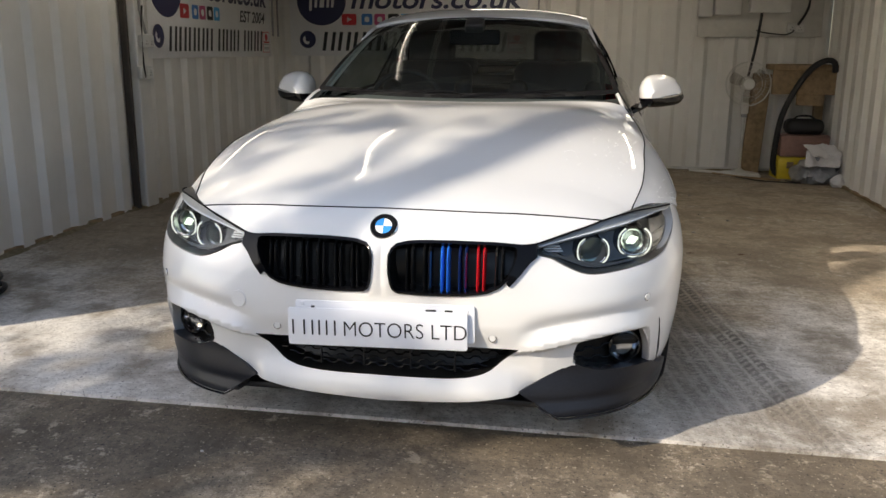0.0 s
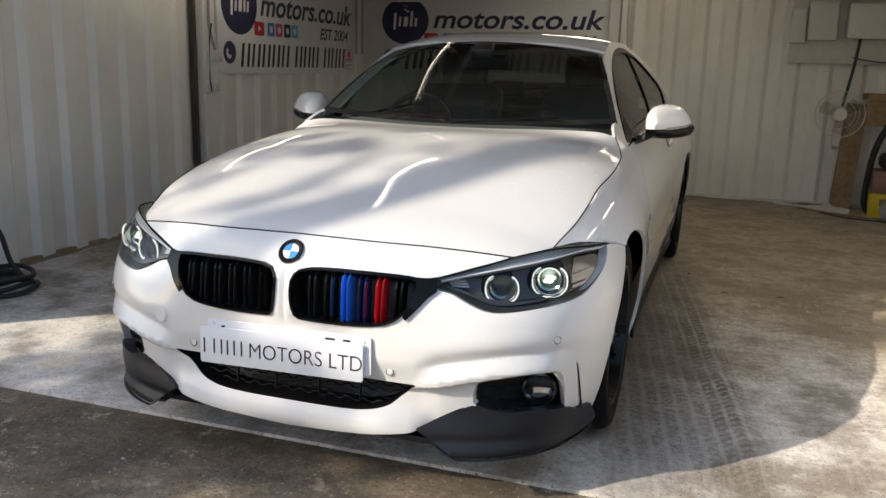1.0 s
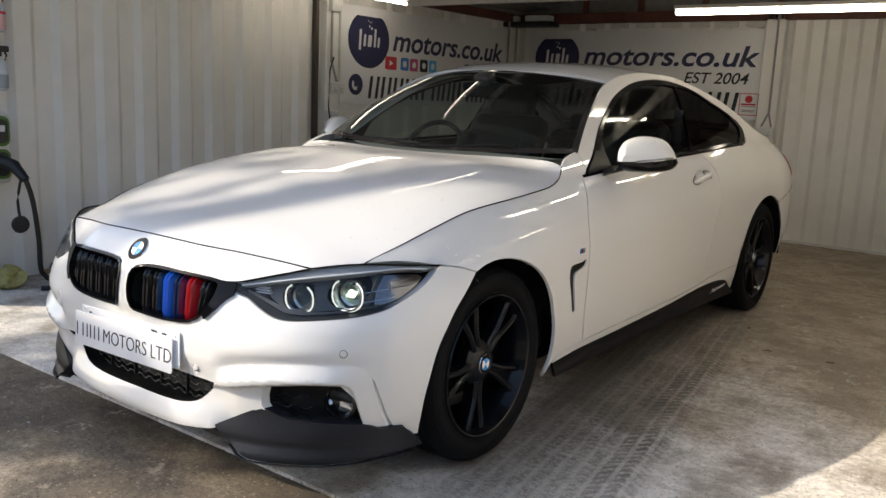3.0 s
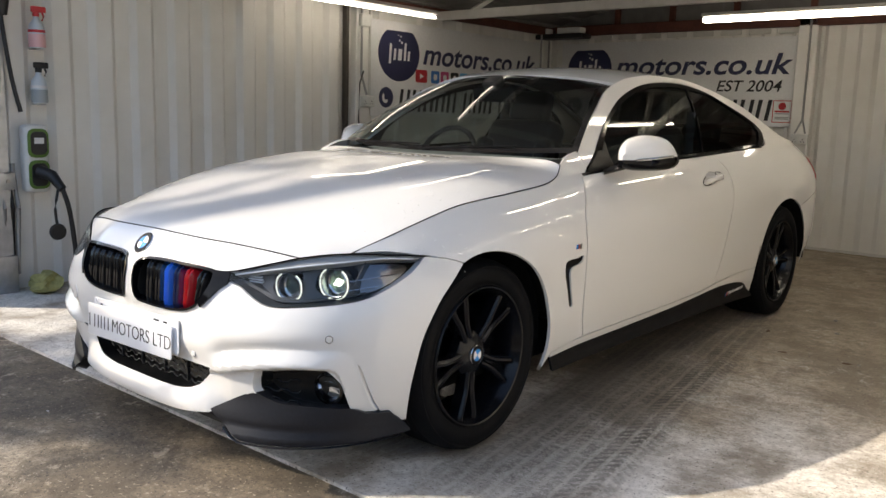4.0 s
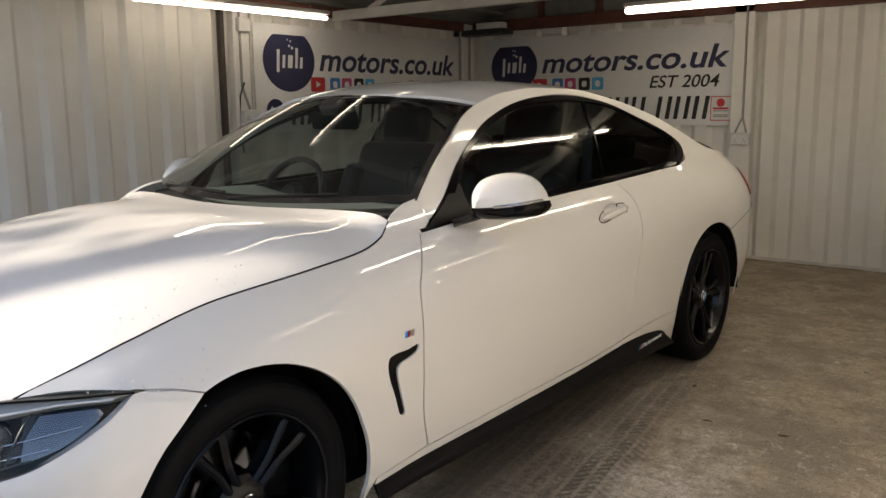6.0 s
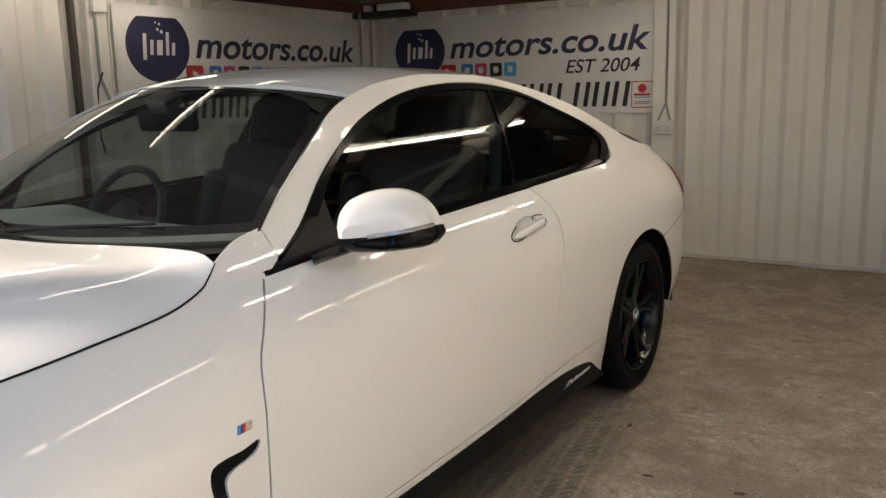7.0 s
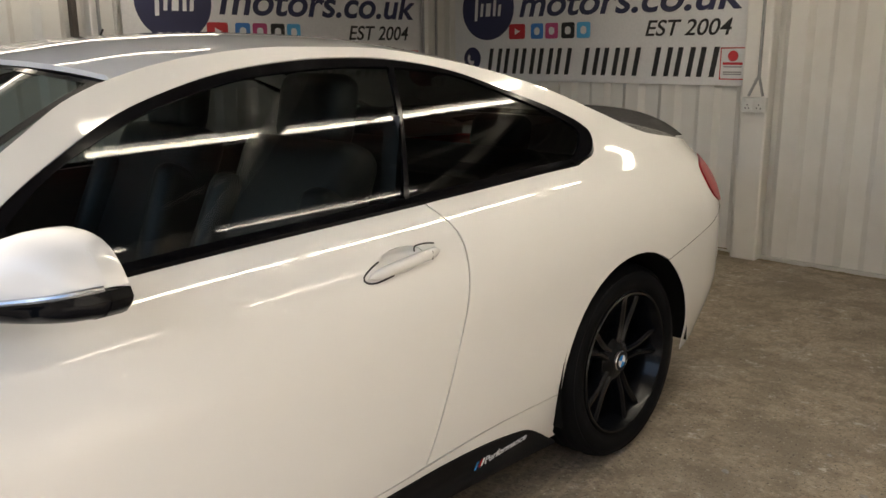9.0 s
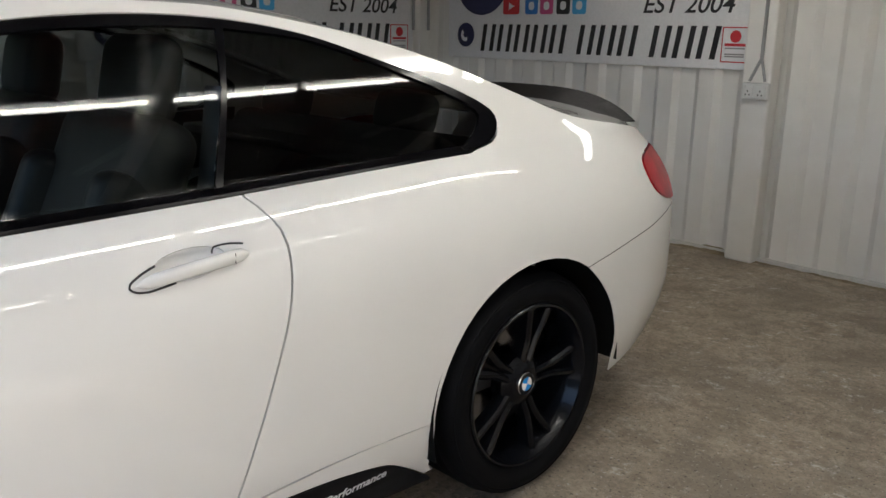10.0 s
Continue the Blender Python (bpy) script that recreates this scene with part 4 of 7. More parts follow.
ROOF_Z = 2.42
structure("wall_west", corrugated(6.55, 2.06), WALL, pose(-2.74, -0.70, 0, 0, 0, 90), "white painted corrugated steel wall")
structure("wall_north", corrugated(5.5, 2.05, depth=0.03), WALL, pose(-2.78, 5.78, 0), "white painted ribbed steel end wall")
structure("wall_east", corrugated(6.2, ROOF_Z), WALL, pose(2.80, 5.85, 0, 0, 0, -90), "white painted corrugated steel wall")
structure("ceiling", box((6.1, 6.2, 0.05), (0, 2.9, ROOF_Z + 0.03)), ROOFING, None, "grey roofing sheets over steel beams")
# two unseen dark walls, added to cut low sky light on yard and car
SKY_BLOCK = material("sky_block_dark", (0.10, 0.095, 0.085), 0.9, vary=0.4, grain=12, big=2, bump=0.004)
structure("sky_block_south", box((30, 0.3, 3.4), (0, -11.5, 1.7)), SKY_BLOCK, None, "plain dark wall, unseen, added to block low sky light")
structure("sky_block_side", box((0.3, 11.0, 2.6), (13.5, -6.0, 1.3)), SKY_BLOCK, None, "plain dark wall beside the yard, unseen, added to block sky light")
structure("lintel", box((3.8, 0.08, 0.10), (0.9, -0.155, ROOF_Z - 0.045)), RUST, None, "rust red steel lintel over the opening")

g = bmesh.new()
bmesh.ops.create_grid(g, x_segments=2, y_segments=2, size=300, matrix=Matrix.Translation((0, 0, -0.012)))
structure("ground", g, YARD, None, "weathered brown concrete yard")
structure("floor", box((5.6, 6.40, 0.06), (0, 2.69, -0.030), 0.0), CONCRETE, None, "grey concrete slab floor, paler near the opening")


# ---- lamps
def tube_lamp(length, place, shine=TUBE_GLOW, thick=0.055):
    e = empty("strip_light", "lit white fluorescent strip light under the roof", "strip light", "strip lights")
    e.matrix_basis = place
    part("diffuser", box((length, thick, thick * 0.82), (0, 0, 0), thick * 0.27), shine, e)
    part("housing", box((length + 0.02, 0.06, 0.03), (0, 0, 0.04), 0.006), WHITEBEAM, e)
    drop = ROOF_Z - place.translation.z
    for x in (-length * 0.4, length * 0.4):
        part("hanger", tube([(x, 0, 0.05), (x, 0, drop)], 0.004, 6), GALV_DARK, e)
    return e


tube_lamp(1.62, pose(-2.40, 2.62, 1.93, 0, 0, 90), TUBE_OLD, 0.03)
tube_lamp(1.62, pose(0.30, 4.6, 1.935), TUBE_MID)
tube_lamp(1.2, pose(-0.75, 1.76, 2.08, 0, 0, 90), TUBE_OLD, 0.018)
tube_lamp(1.2, pose(1.38, 2.28, 2.06, 0, 0, 90), TUBE_THIN, 0.026)
tube_lamp(1.2, pose(1.38, 3.52, 2.06, 0, 0, 90), TUBE_THIN, 0.026)
tube_lamp(1.2, pose(2.32, 1.45, 2.05, 0, 0, 90), TUBE_SIDE, 0.021)
tube_lamp(1.2, pose(2.32, 3.10, 2.05, 0, 0, 90), TUBE_SIDE, 0.021)


def plain_nose(a, z):
    """The nose without its ledges and recesses."""
    s = math.sin(a)
    c = (1 - abs(s) ** 3.5) ** (1 / 3.5)
    k = ramp(0.25, 0.62, abs(s))
    return (s * side(-0.12, z), 0.15 - (nose_mid(z) * (1 - k) + nose_out(z) * k) * c, z)


# ---- lamps, grilles and trim of the coupe
def well(outline, surf, depth, way=(0, 1, 0), shrink=1.0, flip=False, back=True):
    """A recess: walls running in from the outline, closed at the back."""
    d = Vector(way).normalized() * depth
    n = len(outline)
    ca = sum(p[0] for p in outline) / n
    cb = sum(p[1] for p in outline) / n
    bm = bmesh.new()
    front_v = [Vector(surf(*p)) for p in outline]
    back_v = [Vector(surf(ca + (p[0] - ca) * shrink, cb + (p[1] - cb) * shrink)) + d for p in outline]
    if flip:
        front_v = [Vector((-p.x, p.y, p.z)) for p in front_v]
        back_v = [Vector((-p.x, p.y, p.z)) for p in back_v]
    a = [bm.verts.new(p) for p in front_v]
    b = [bm.verts.new(p) for p in back_v]
    for i in range(n):
        bm.faces.new((a[i], a[(i + 1) % n], b[(i + 1) % n], b[i]))
    if back:
        mid = bm.verts.new(sum(back_v, Vector()) / n)
        for i in range(n):
            bm.faces.new((b[i], b[(i + 1) % n], mid))
    bmesh.ops.recalc_face_normals(bm, faces=bm.faces)
    return bm


def shrunk(outline, d):
    """The outline drawn in by d on every side."""
    n = len(outline)
    area = sum(outline[i][0] * outline[(i + 1) % n][1] - outline[(i + 1) % n][0] * outline[i][1] for i in range(n))
    s = 1 if area > 0 else -1
    out = []
    for i in range(n):
        ax, ay = outline[i - 1]
        bx, by = outline[(i + 1) % n]
        tx, ty = bx - ax, by - ay
        k = math.hypot(tx, ty) or 1
        out.append((outline[i][0] - s * ty / k * d, outline[i][1] + s * tx / k * d))
    return out


def frame_ring(name, outline, width, surf, mat, parent, rim=0.012, out=0.004, flip=False, label=""):
    up = lambda a, b: tuple(Vector(surf(a, b)) + Vector((0, -out, 0)))
    return part(name, sheet(outline, up, 0.02, [shrunk(outline, width)], rim=rim, flip=flip), mat, parent, label)


def up_from(bm, place):
    bmesh.ops.transform(bm, matrix=place, verts=bm.verts)
    return bm


BROW = [(0.43, 0.631), (0.47, 0.640), (0.55, 0.657), (0.63, 0.672), (0.70, 0.6835), (0.76, 0.6915), (0.80, 0.686)]
lamp_shell = chain(nose_line([(0.42, 0.637)] + LAMP_TOP[1:-1] + [(0.812, 0.687)]), nose_line(LAMP_LOW))
LAMP_SHELF = material("lamp_shelf", (0.36, 0.36, 0.35), 0.3)
for sx in (1, -1):
    fl = sx < 0
    lamp = part("headlamp", well(lamp_shell, nose, 0.12, (-0.25, 1, 0), 0.93, fl), LAMP_DARK, car, "clear headlamp unit with twin ring lights, switched on")
    part("lamp_lens", sheet(lamp_shell, lambda a, z: tuple(Vector(nose(a, z)) + Vector((0, -0.003, 0.001))), 0.02, rim=0, flip=fl), LAMP_GLASS, lamp, "clear curved lens")
    brow = chain(nose_line(LAMP_TOP), nose_line(list(reversed(BROW))))
    part("lamp_brow", sheet(brow, lambda a, z: tuple(Vector(nose(a, z)) + Vector((0, 0.010, -0.002))), 0.02, rim=0.03, flip=fl), LAMP_SHELF, lamp, "pale grey brow strip")
    line = [Vector(nose(a, z)) + Vector((0, 0.008, -0.002)) for a, z in nose_line(BROW)]
    part("brow_edge", tube([(sx * p.x, p.y, p.z) for p in line], 0.0028, 6), PLATE_WHITE, lamp)
    # black strip added in place of the dark gap over the lamp
    over = [Vector(nose(a, z)) + Vector((0, -0.002, 0.002)) for a, z in nose_line([(0.38, 0.634), (0.43, 0.6385)] + LAMP_TOP[1:])]
    part("lamp_gap", tube([(sx * p.x, p.y, p.z) for p in over], 0.0024, 6), MATT_BLACK, lamp)
    # chrome strips added to give the bright reflected streaks in the outer lens
    for za, zb, xa, xb in ((0.628, 0.644, 0.735, 0.800), (0.600, 0.614, 0.728, 0.786)):
        fin = [Vector(nose(*on_nose(xa + (xb - xa) * i / 6, za + (zb - za) * i / 6))) + Vector((-0.010, 0.016, 0)) for i in range(7)]
        part("lamp_strip", tube([(sx * p.x, p.y, p.z) for p in fin], 0.0028, 6, flat=0.6), CHROME, lamp)
    side_marker = chain(nose_line([(0.752, 0.672), (0.80, 0.668), (0.808, 0.645), (0.795, 0.61), (0.765, 0.592)]), nose_line([(0.765, 0.592), (0.755, 0.63), (0.752, 0.672)]))
    divider = [Vector(nose(*on_nose(0.742 + 0.010 * i / 6, 0.680 - 0.092 * i / 6))) + Vector((-0.006, 0.012, 0)) for i in range(7)]
    part("lamp_divider", tube([(sx * p.x, p.y, p.z) for p in divider], 0.0018, 6), LAMP_BEZEL, lamp)
    part("side_marker", sheet(side_marker, lambda a, z: tuple(Vector(nose(a, z)) + Vector((-0.012, 0.02, 0))), 0.02, rim=0.01, flip=fl), DARK_CHROME, lamp)
    low_shelf = chain(nose_line([(0.44, 0.612), (0.53, 0.585), (0.60, 0.573), (0.70, 0.578), (0.765, 0.597)]), nose_line([(0.765, 0.592), (0.66, 0.568), (0.575, 0.563), (0.52, 0.579), (0.44, 0.606)]))
    part("lamp_shelf", sheet(low_shelf, lambda a, z: tuple(Vector(nose(a, z)) + Vector((0, 0.03, 0.004))), 0.02, rim=0.04, flip=fl), LAMP_DARK, lamp)
    for (cx, cy, cz), r, lit in (((0.690, -0.520, 0.622), 0.047, True), ((0.573, -0.590, 0.604), 0.044, False)):
        place = Matrix.Translation((sx * cx, cy + 0.006, cz)) @ pose(0, 0, 0, 90, 0, sx * 14)
        hexa = [(r * 1.02 * math.cos(a), r * 0.96 * math.copysign(abs(math.sin(a)) ** 0.82, math.sin(a))) for a in (math.radians(125 + 290 * i / 28) for i in range(29))]
        ring = tube([place @ Vector((x, y, 0.022)) for x, y in hexa], 0.0024, 8)
        part("ring_light", ring, RING_GLOW, lamp, "U-shaped light ring")
        part("ring_trim", tube([place @ Vector((x * 0.86, y * 0.86, 0.020)) for x, y in hexa], 0.0014, 6), CHROME, lamp)
        part("reflector", lathe([(r * 0.95, 0.022), (r * 0.93, 0.018), (r * 0.80, -0.02), (0.030, -0.035), (0.0, -0.035)], place, 32), SILVER if lit else DARK_CHROME, lamp)
        part("projector", lathe([(0.0, 0.016), (0.012, 0.014), (0.022, 0.007), (0.028, -0.006), (0.029, -0.03)], place, 32), LENS_GREEN, lamp, "round projector lens")
        if lit:
            for dx, dy, rr in ((0.0, 0.0, 0.013), (-0.012, -0.006, 0.006), (0.012, 0.004, 0.006)):
                part("lamp_source", lathe([(0.0, 0.003), (rr * 0.7, 0.001), (rr, -0.004), (0.0, -0.010)], place @ Matrix.Translation((dx, dy, 0)), 24), LED, lamp, "bright white light source")
        part("projector_rim", lathe([(0.029, -0.004), (0.034, 0.0), (0.034, -0.03)], place, 32), CHROME, lamp)
    bez = chain(nose_line([(0.495, 0.640), (0.55, 0.6535), (0.63, 0.6685), (0.70, 0.679), (0.738, 0.684)]), nose_line([(0.738, 0.684), (0.745, 0.64), (0.742, 0.588)]), nose_line([(0.742, 0.588), (0.66, 0.573), (0.58, 0.568), (0.53, 0.580), (0.495, 0.600)]))
    rounds = [[on_nose(cx + r * math.cos(q), cz + r * math.sin(q)) for q in (2 * math.pi * i / 24 for i in range(24))] for cx, cz, r in ((0.690, 0.628, 0.045), (0.573, 0.612, 0.042))]
    part("lamp_bezel", sheet(bez, lambda a, z: tuple(Vector(nose(a, z)) + Vector((-0.012, 0.052, 0.002))), 0.02, rounds, rim=0.012, flip=fl), LAMP_BEZEL, lamp, "silvered lamp bezel")
    for i in range(3):
        part("lamp_strip", box((0.05, 0.012, 0.004), (sx * (0.468 - 0.004 * i), -0.655 + 0.02, 0.608 + 0.007 * i), 0.001, pose(0, 0, 0, 0, 0, sx * 12)), PLATE_WHITE, lamp)
    # kidney grille
    grille = frame_ring("kidney_grille", kidney_l, 0.0065, nose, SATIN_BLACK, car, rim=0.03, out=0.006, flip=fl, label="gloss black kidney grille" + (" with blue, navy and red slats" if sx > 0 else ""))
    part("grille_chrome", sheet(kidney_l, lambda a, z: tuple(Vector(nose(a, z)) + Vector((0, -0.0035, 0))), 0.02, [shrunk(kidney_l, 0.003)], rim=0.01, flip=fl), DARK_CHROME, grille)
    part("grille_well", well(kidney_l, nose, 0.09, (0, 1, 0), 0.98, fl), MESH_BLACK, grille)
    low_k = curve((0.034, 0.512), (0.075, 0.502), (0.20, 0.502), (0.30, 0.515), (0.345, 0.545), (0.372, 0.59))
    for i in range(6):
        for j in (0, 1):
            x = 0.070 + 0.0495 * i + 0.0165 * j
            zt, zb = 0.646 - 0.002 * (i > 4), low_k(x)
            col = GLOSS_BLACK
            if sx > 0:
                col = {2: BLUE, 3: NAVY, 4: RED}.get(i, GLOSS_BLACK)
            bm = bmesh.new()
            rows = []
            for z, back_off in ((zb, 0.012), (zb + 0.02, 0.008), (zt - 0.035, 0.004), (zt - 0.02, 0.008), (zt, 0.03)):
                y = nose(on_nose(x, z)[0], z)[1] + back_off
                rows.append([bm.verts.new((sx * (x + dx), y + dy, z)) for dx, dy in ((-0.003, 0.003), (0, -0.001), (0.003, 0.003), (0.0035, 0.045), (-0.0035, 0.045))])
            for a, b in zip(rows, rows[1:]):
                for k in range(5):
                    bm.faces.new((a[k], a[(k + 1) % 5], b[(k + 1) % 5], b[k]))
            bm.faces.new(rows[0])
            bm.faces.new(rows[-1])
            bmesh.ops.recalc_face_normals(bm, faces=bm.faces)
            part("grille_slat", bm, col, grille)
    for i in range(14):
        z = 0.512 + 0.0095 * i
        x0, x1 = 0.035, 0.30 + 0.06 * min(1, i / 8)
        part("grille_wire", tube([(sx * x0, -0.76 + 0.085, z), (sx * x1, -0.70 + 0.085, z)], 0.0016, 5), TRIM_BLACK, grille)
    bridge = chain(nose_line([(0.340, 0.6455), (0.378, 0.6405), (0.424, 0.6385)]), nose_line([(0.428, 0.606), (0.406, 0.588), (0.384, 0.560), (0.356, 0.530)]), nose_line([(0.348, 0.5395), (0.356, 0.556), (0.3685, 0.586), (0.3725, 0.630), (0.340, 0.6415)]))
    part("lamp_bridge", sheet(bridge, lambda a, z: tuple(Vector(nose(a, z)) + Vector((0, -0.0075, 0))), 0.015, rim=0.02, flip=fl), SATIN_BLACK, car)
    # fog lamp opening
    fog = part("fog_opening", well(fog_l, nose, 0.085, (-0.2, 1, 0), 0.97, fl), MESH_BLACK, car, "black lower air opening with fog lamp")
    fp = Matrix.Translation((sx * 0.681, -0.535, 0.306)) @ pose(0, 0, 0, 90, 0, sx * 16)
    part("fog_bezel", lathe([(0.050, -0.01), (0.049, 0.010), (0.043, 0.012), (0.038, 0.0)], fp, 36), GLOSS_BLACK, fog)
    part("fog_reflector", lathe([(0.038, 0.004), (0.033, -0.016), (0.0, -0.026)], fp, 36), CHROME, fog)
    part("fog_lens", lathe([(0.038, 0.004), (0.030, 0.012), (0.015, 0.016), (0.0, 0.017)], fp, 36), LAMP_GLASS, fog)
    part("fog_shade", box((0.076, 0.02, 0.034), (sx * 0.681, -0.532, 0.326), 0.008, pose(0, 0, 0, 0, 0, sx * 16)), MESH_BLACK, fog)
    for r in range(4):
        pts, x, k = [], 0.543, 0
        while x < 0.655:
            zz = 0.282 + 0.021 * r + (0.0042 if (k // 2 + r) % 2 else -0.0042) + 0.012 * (x - 0.5) / 0.13 * (r - 1)
            pts.append((sx * x, nose(on_nose(x, 0.31)[0], 0.31)[1] + 0.035, zz))
            x += 0.017 if k % 2 == 0 else 0.008
            k += 1
        part("fog_bar", tube(pts, 0.0022, 6), SATIN_BLACK, fog)
    part("air_slot", well(slot_l, lambda a, z: tuple(Vector(nose(a, z)) + Vector((0.0, 0.028, 0))), 0.02, (0, 1, 0), 1.0, fl), MESH_BLACK, car)
    # splitter corner
    upper = list(reversed(nose_line([(0.532, 0.3015), (0.46, 0.263), (0.39, 0.224)])))[:-1] + list(reversed(nose_line([(0.775, 0.240), (0.755, 0.2575), (0.70, 0.2655), (0.62, 0.2705), (0.575, 0.282), (0.532, 0.3015)])))
    lower = chain([on_nose(0.806, 0.160)], nose_line([(0.804, 0.152), (0.775, 0.149), (0.74, 0.147), (0.62, 0.144), (0.500, 0.146)]), nose_line([(0.500, 0.146), (0.445, 0.182), (0.39, 0.220)]))
    lip = chain(upper, nose_line([(0.775, 0.240), (0.803, 0.232)]), nose_line([(0.803, 0.232), (0.806, 0.175)]), lower)
    flare = lambda a, z: tuple(Vector(plain_nose(a, z)) + Vector((0.010 * ramp(0.5, 1.2, abs(a)), -0.006 + 0.018 * ramp(0.20, 0.285, z) * ramp(0.25, 0.40, abs(a)) - 0.014 * min(1.0, max(0.0, (0.285 - z) / 0.075)) - 0.022 * min(1.0, max(0.0, (0.190 - z) / 0.03)), 0)))
    sp = part("splitter", sheet(lip, flare, 0.016, rim=0.04, flip=fl), SPLITTER, car, "matt black corner splitter")
    blade = [flare(*p) for p in lower]
    part("splitter_blade", tube([(sx * x, y - 0.004, z - 0.004) for x, y, z in blade[3:-4]], 0.006, 6, flat=0.45), GLOSS_BLACK, sp)
    # parking sensors
    for x, z in ((0.736, 0.474), (0.313, 0.379)):
        a, zz = on_nose(x, z)
        p0, pa = Vector(nose(a, zz)), Vector(nose(a + 0.01, zz))
        n = (pa - p0).cross(Vector((0, 0, 1))).normalized()
        place = Matrix.Translation((sx * p0.x, p0.y, p0.z)) @ Vector((sx * n.x, n.y, n.z)).to_track_quat("Z", "Y").to_matrix().to_4x4()
        s = part("parking_sensor", lathe([(0.0, 0.003), (0.0085, 0.003), (0.009, 0.001)], place, 20), PAINT, car)
        part("sensor_ring", lathe([(0.0092, -0.001), (0.0096, 0.002), (0.0115, 0.002), (0.012, -0.001)], place, 20), SILVER, s)

# towing eye cover
a, zz = on_nose(-0.43, 0.452)
p0 = Vector(nose(a, zz))
place = Matrix.Translation(p0) @ Vector((-0.25, -1, 0.05)).to_track_quat("Z", "Y").to_matrix().to_4x4()
part("tow_cover", lathe([(0.0, 0.0015), (0.024, 0.001), (0.0255, -0.003)], place, 32), PAINT, car)

# lower grille: rows of stepped bars
low_g = part("lower_grille", well(grille_hole, nose, 0.10, (0, 1, 0), 0.98), MESH_BLACK, car, "black lower grille with stepped mesh bars")
for r in range(5):
    z0 = 0.259 + 0.0195 * r
    reach = 0.275 + 0.024 * r
    pts, x = [], -reach
    k = 0
    while x < reach:
        pts.append((x, nose(on_nose(x, 0.30)[0], 0.30)[1] + 0.03, z0 + (0.0042 if (k // 2 + r) % 2 else -0.0042)))
        x += 0.017 if k % 2 == 0 else 0.008
        k += 1
    part("grille_bar", tube(pts, 0.0022, 6), SATIN_BLACK, low_g)
for x in (-0.2, -0.07, 0.07, 0.2):
    part("grille_post", box((0.004, 0.012, 0.085), (x, -0.70, 0.295), 0.001), TRIM_BLACK, low_g)
# black tray added for the dark shadow under the front lip
part("lip_shade_tray", box((0.98, 0.34, 0.02), (0, -0.53, 0.166), 0.006), TRIM_BLACK, car)

# badge on the nose
p0 = Vector(nose(0.0, 0.677))
slope = Vector(nose(0.0, 0.70)) - Vector(nose(0.0, 0.655))
n = Vector((1, 0, 0)).cross(slope).normalized()
roundel(car, 0.0395, Matrix.Translation(p0) @ n.to_track_quat("Z", "Y").to_matrix().to_4x4())

# number plate carrier and the dealer's plate on it
def plate(at, turn, name, label, marks):
    m = Matrix.Translation(at) @ turn
    p = part(name, up_from(slab(rounded(0.515, 0.108, 0.008), 0.004, Matrix(), bevel=0.0012), m), PLATE_WHITE, car, label)
    for x, y, w, h in marks:
        part("plate_mark", up_from(slab(rounded(w, h, 0.002, 2), 0.001, Matrix.Translation((x, y, 0.004))), m), LETTER, p)
    return p, m


back_plate, mb = plate((0.008, -0.772, 0.416), pose(0, 0, 0, 88, -1.0, 0), "number_plate", "clear-edged white number plate, mostly covered", [(-0.205, 0.036, 0.012, 0.006), (0.135, 0.037, 0.03, 0.006), (0.185, 0.037, 0.022, 0.006)])
front_plate, mf = plate((-0.010, -0.786, 0.398), pose(0, 0, 0, 87, -1.3, 0), "dealer_plate", "white dealer plate with black lettering", [])
for i, (x, w) in enumerate(((-0.245, 0.005), (-0.212, 0.005), (-0.188, 0.005), (-0.168, 0.005), (-0.146, 0.005), (-0.122, 0.005))):
    part("plate_mark", up_from(slab(rounded(w, 0.044, 0.002, 2), 0.001, Matrix.Translation((x + w / 2, -0.002, 0.004))), mf), LETTER, front_plate)
words("MOTORS LTD", 0.062, mf @ Matrix.Translation((-0.098, -0.024, 0.0045)), LETTER, front_plate, stretch=0.925, bold=-0.0007)
for m, x, y, pl in ((mb, 0.235, 0.04, back_plate), (mb, -0.235, 0.045, back_plate)):
    part("plate_screw", up_from(lathe([(0.0, 0.003), (0.005, 0.002), (0.006, 0.0)], None, 14), m @ Matrix.Translation((x, y, 0.004))), PLATE_WHITE, pl)

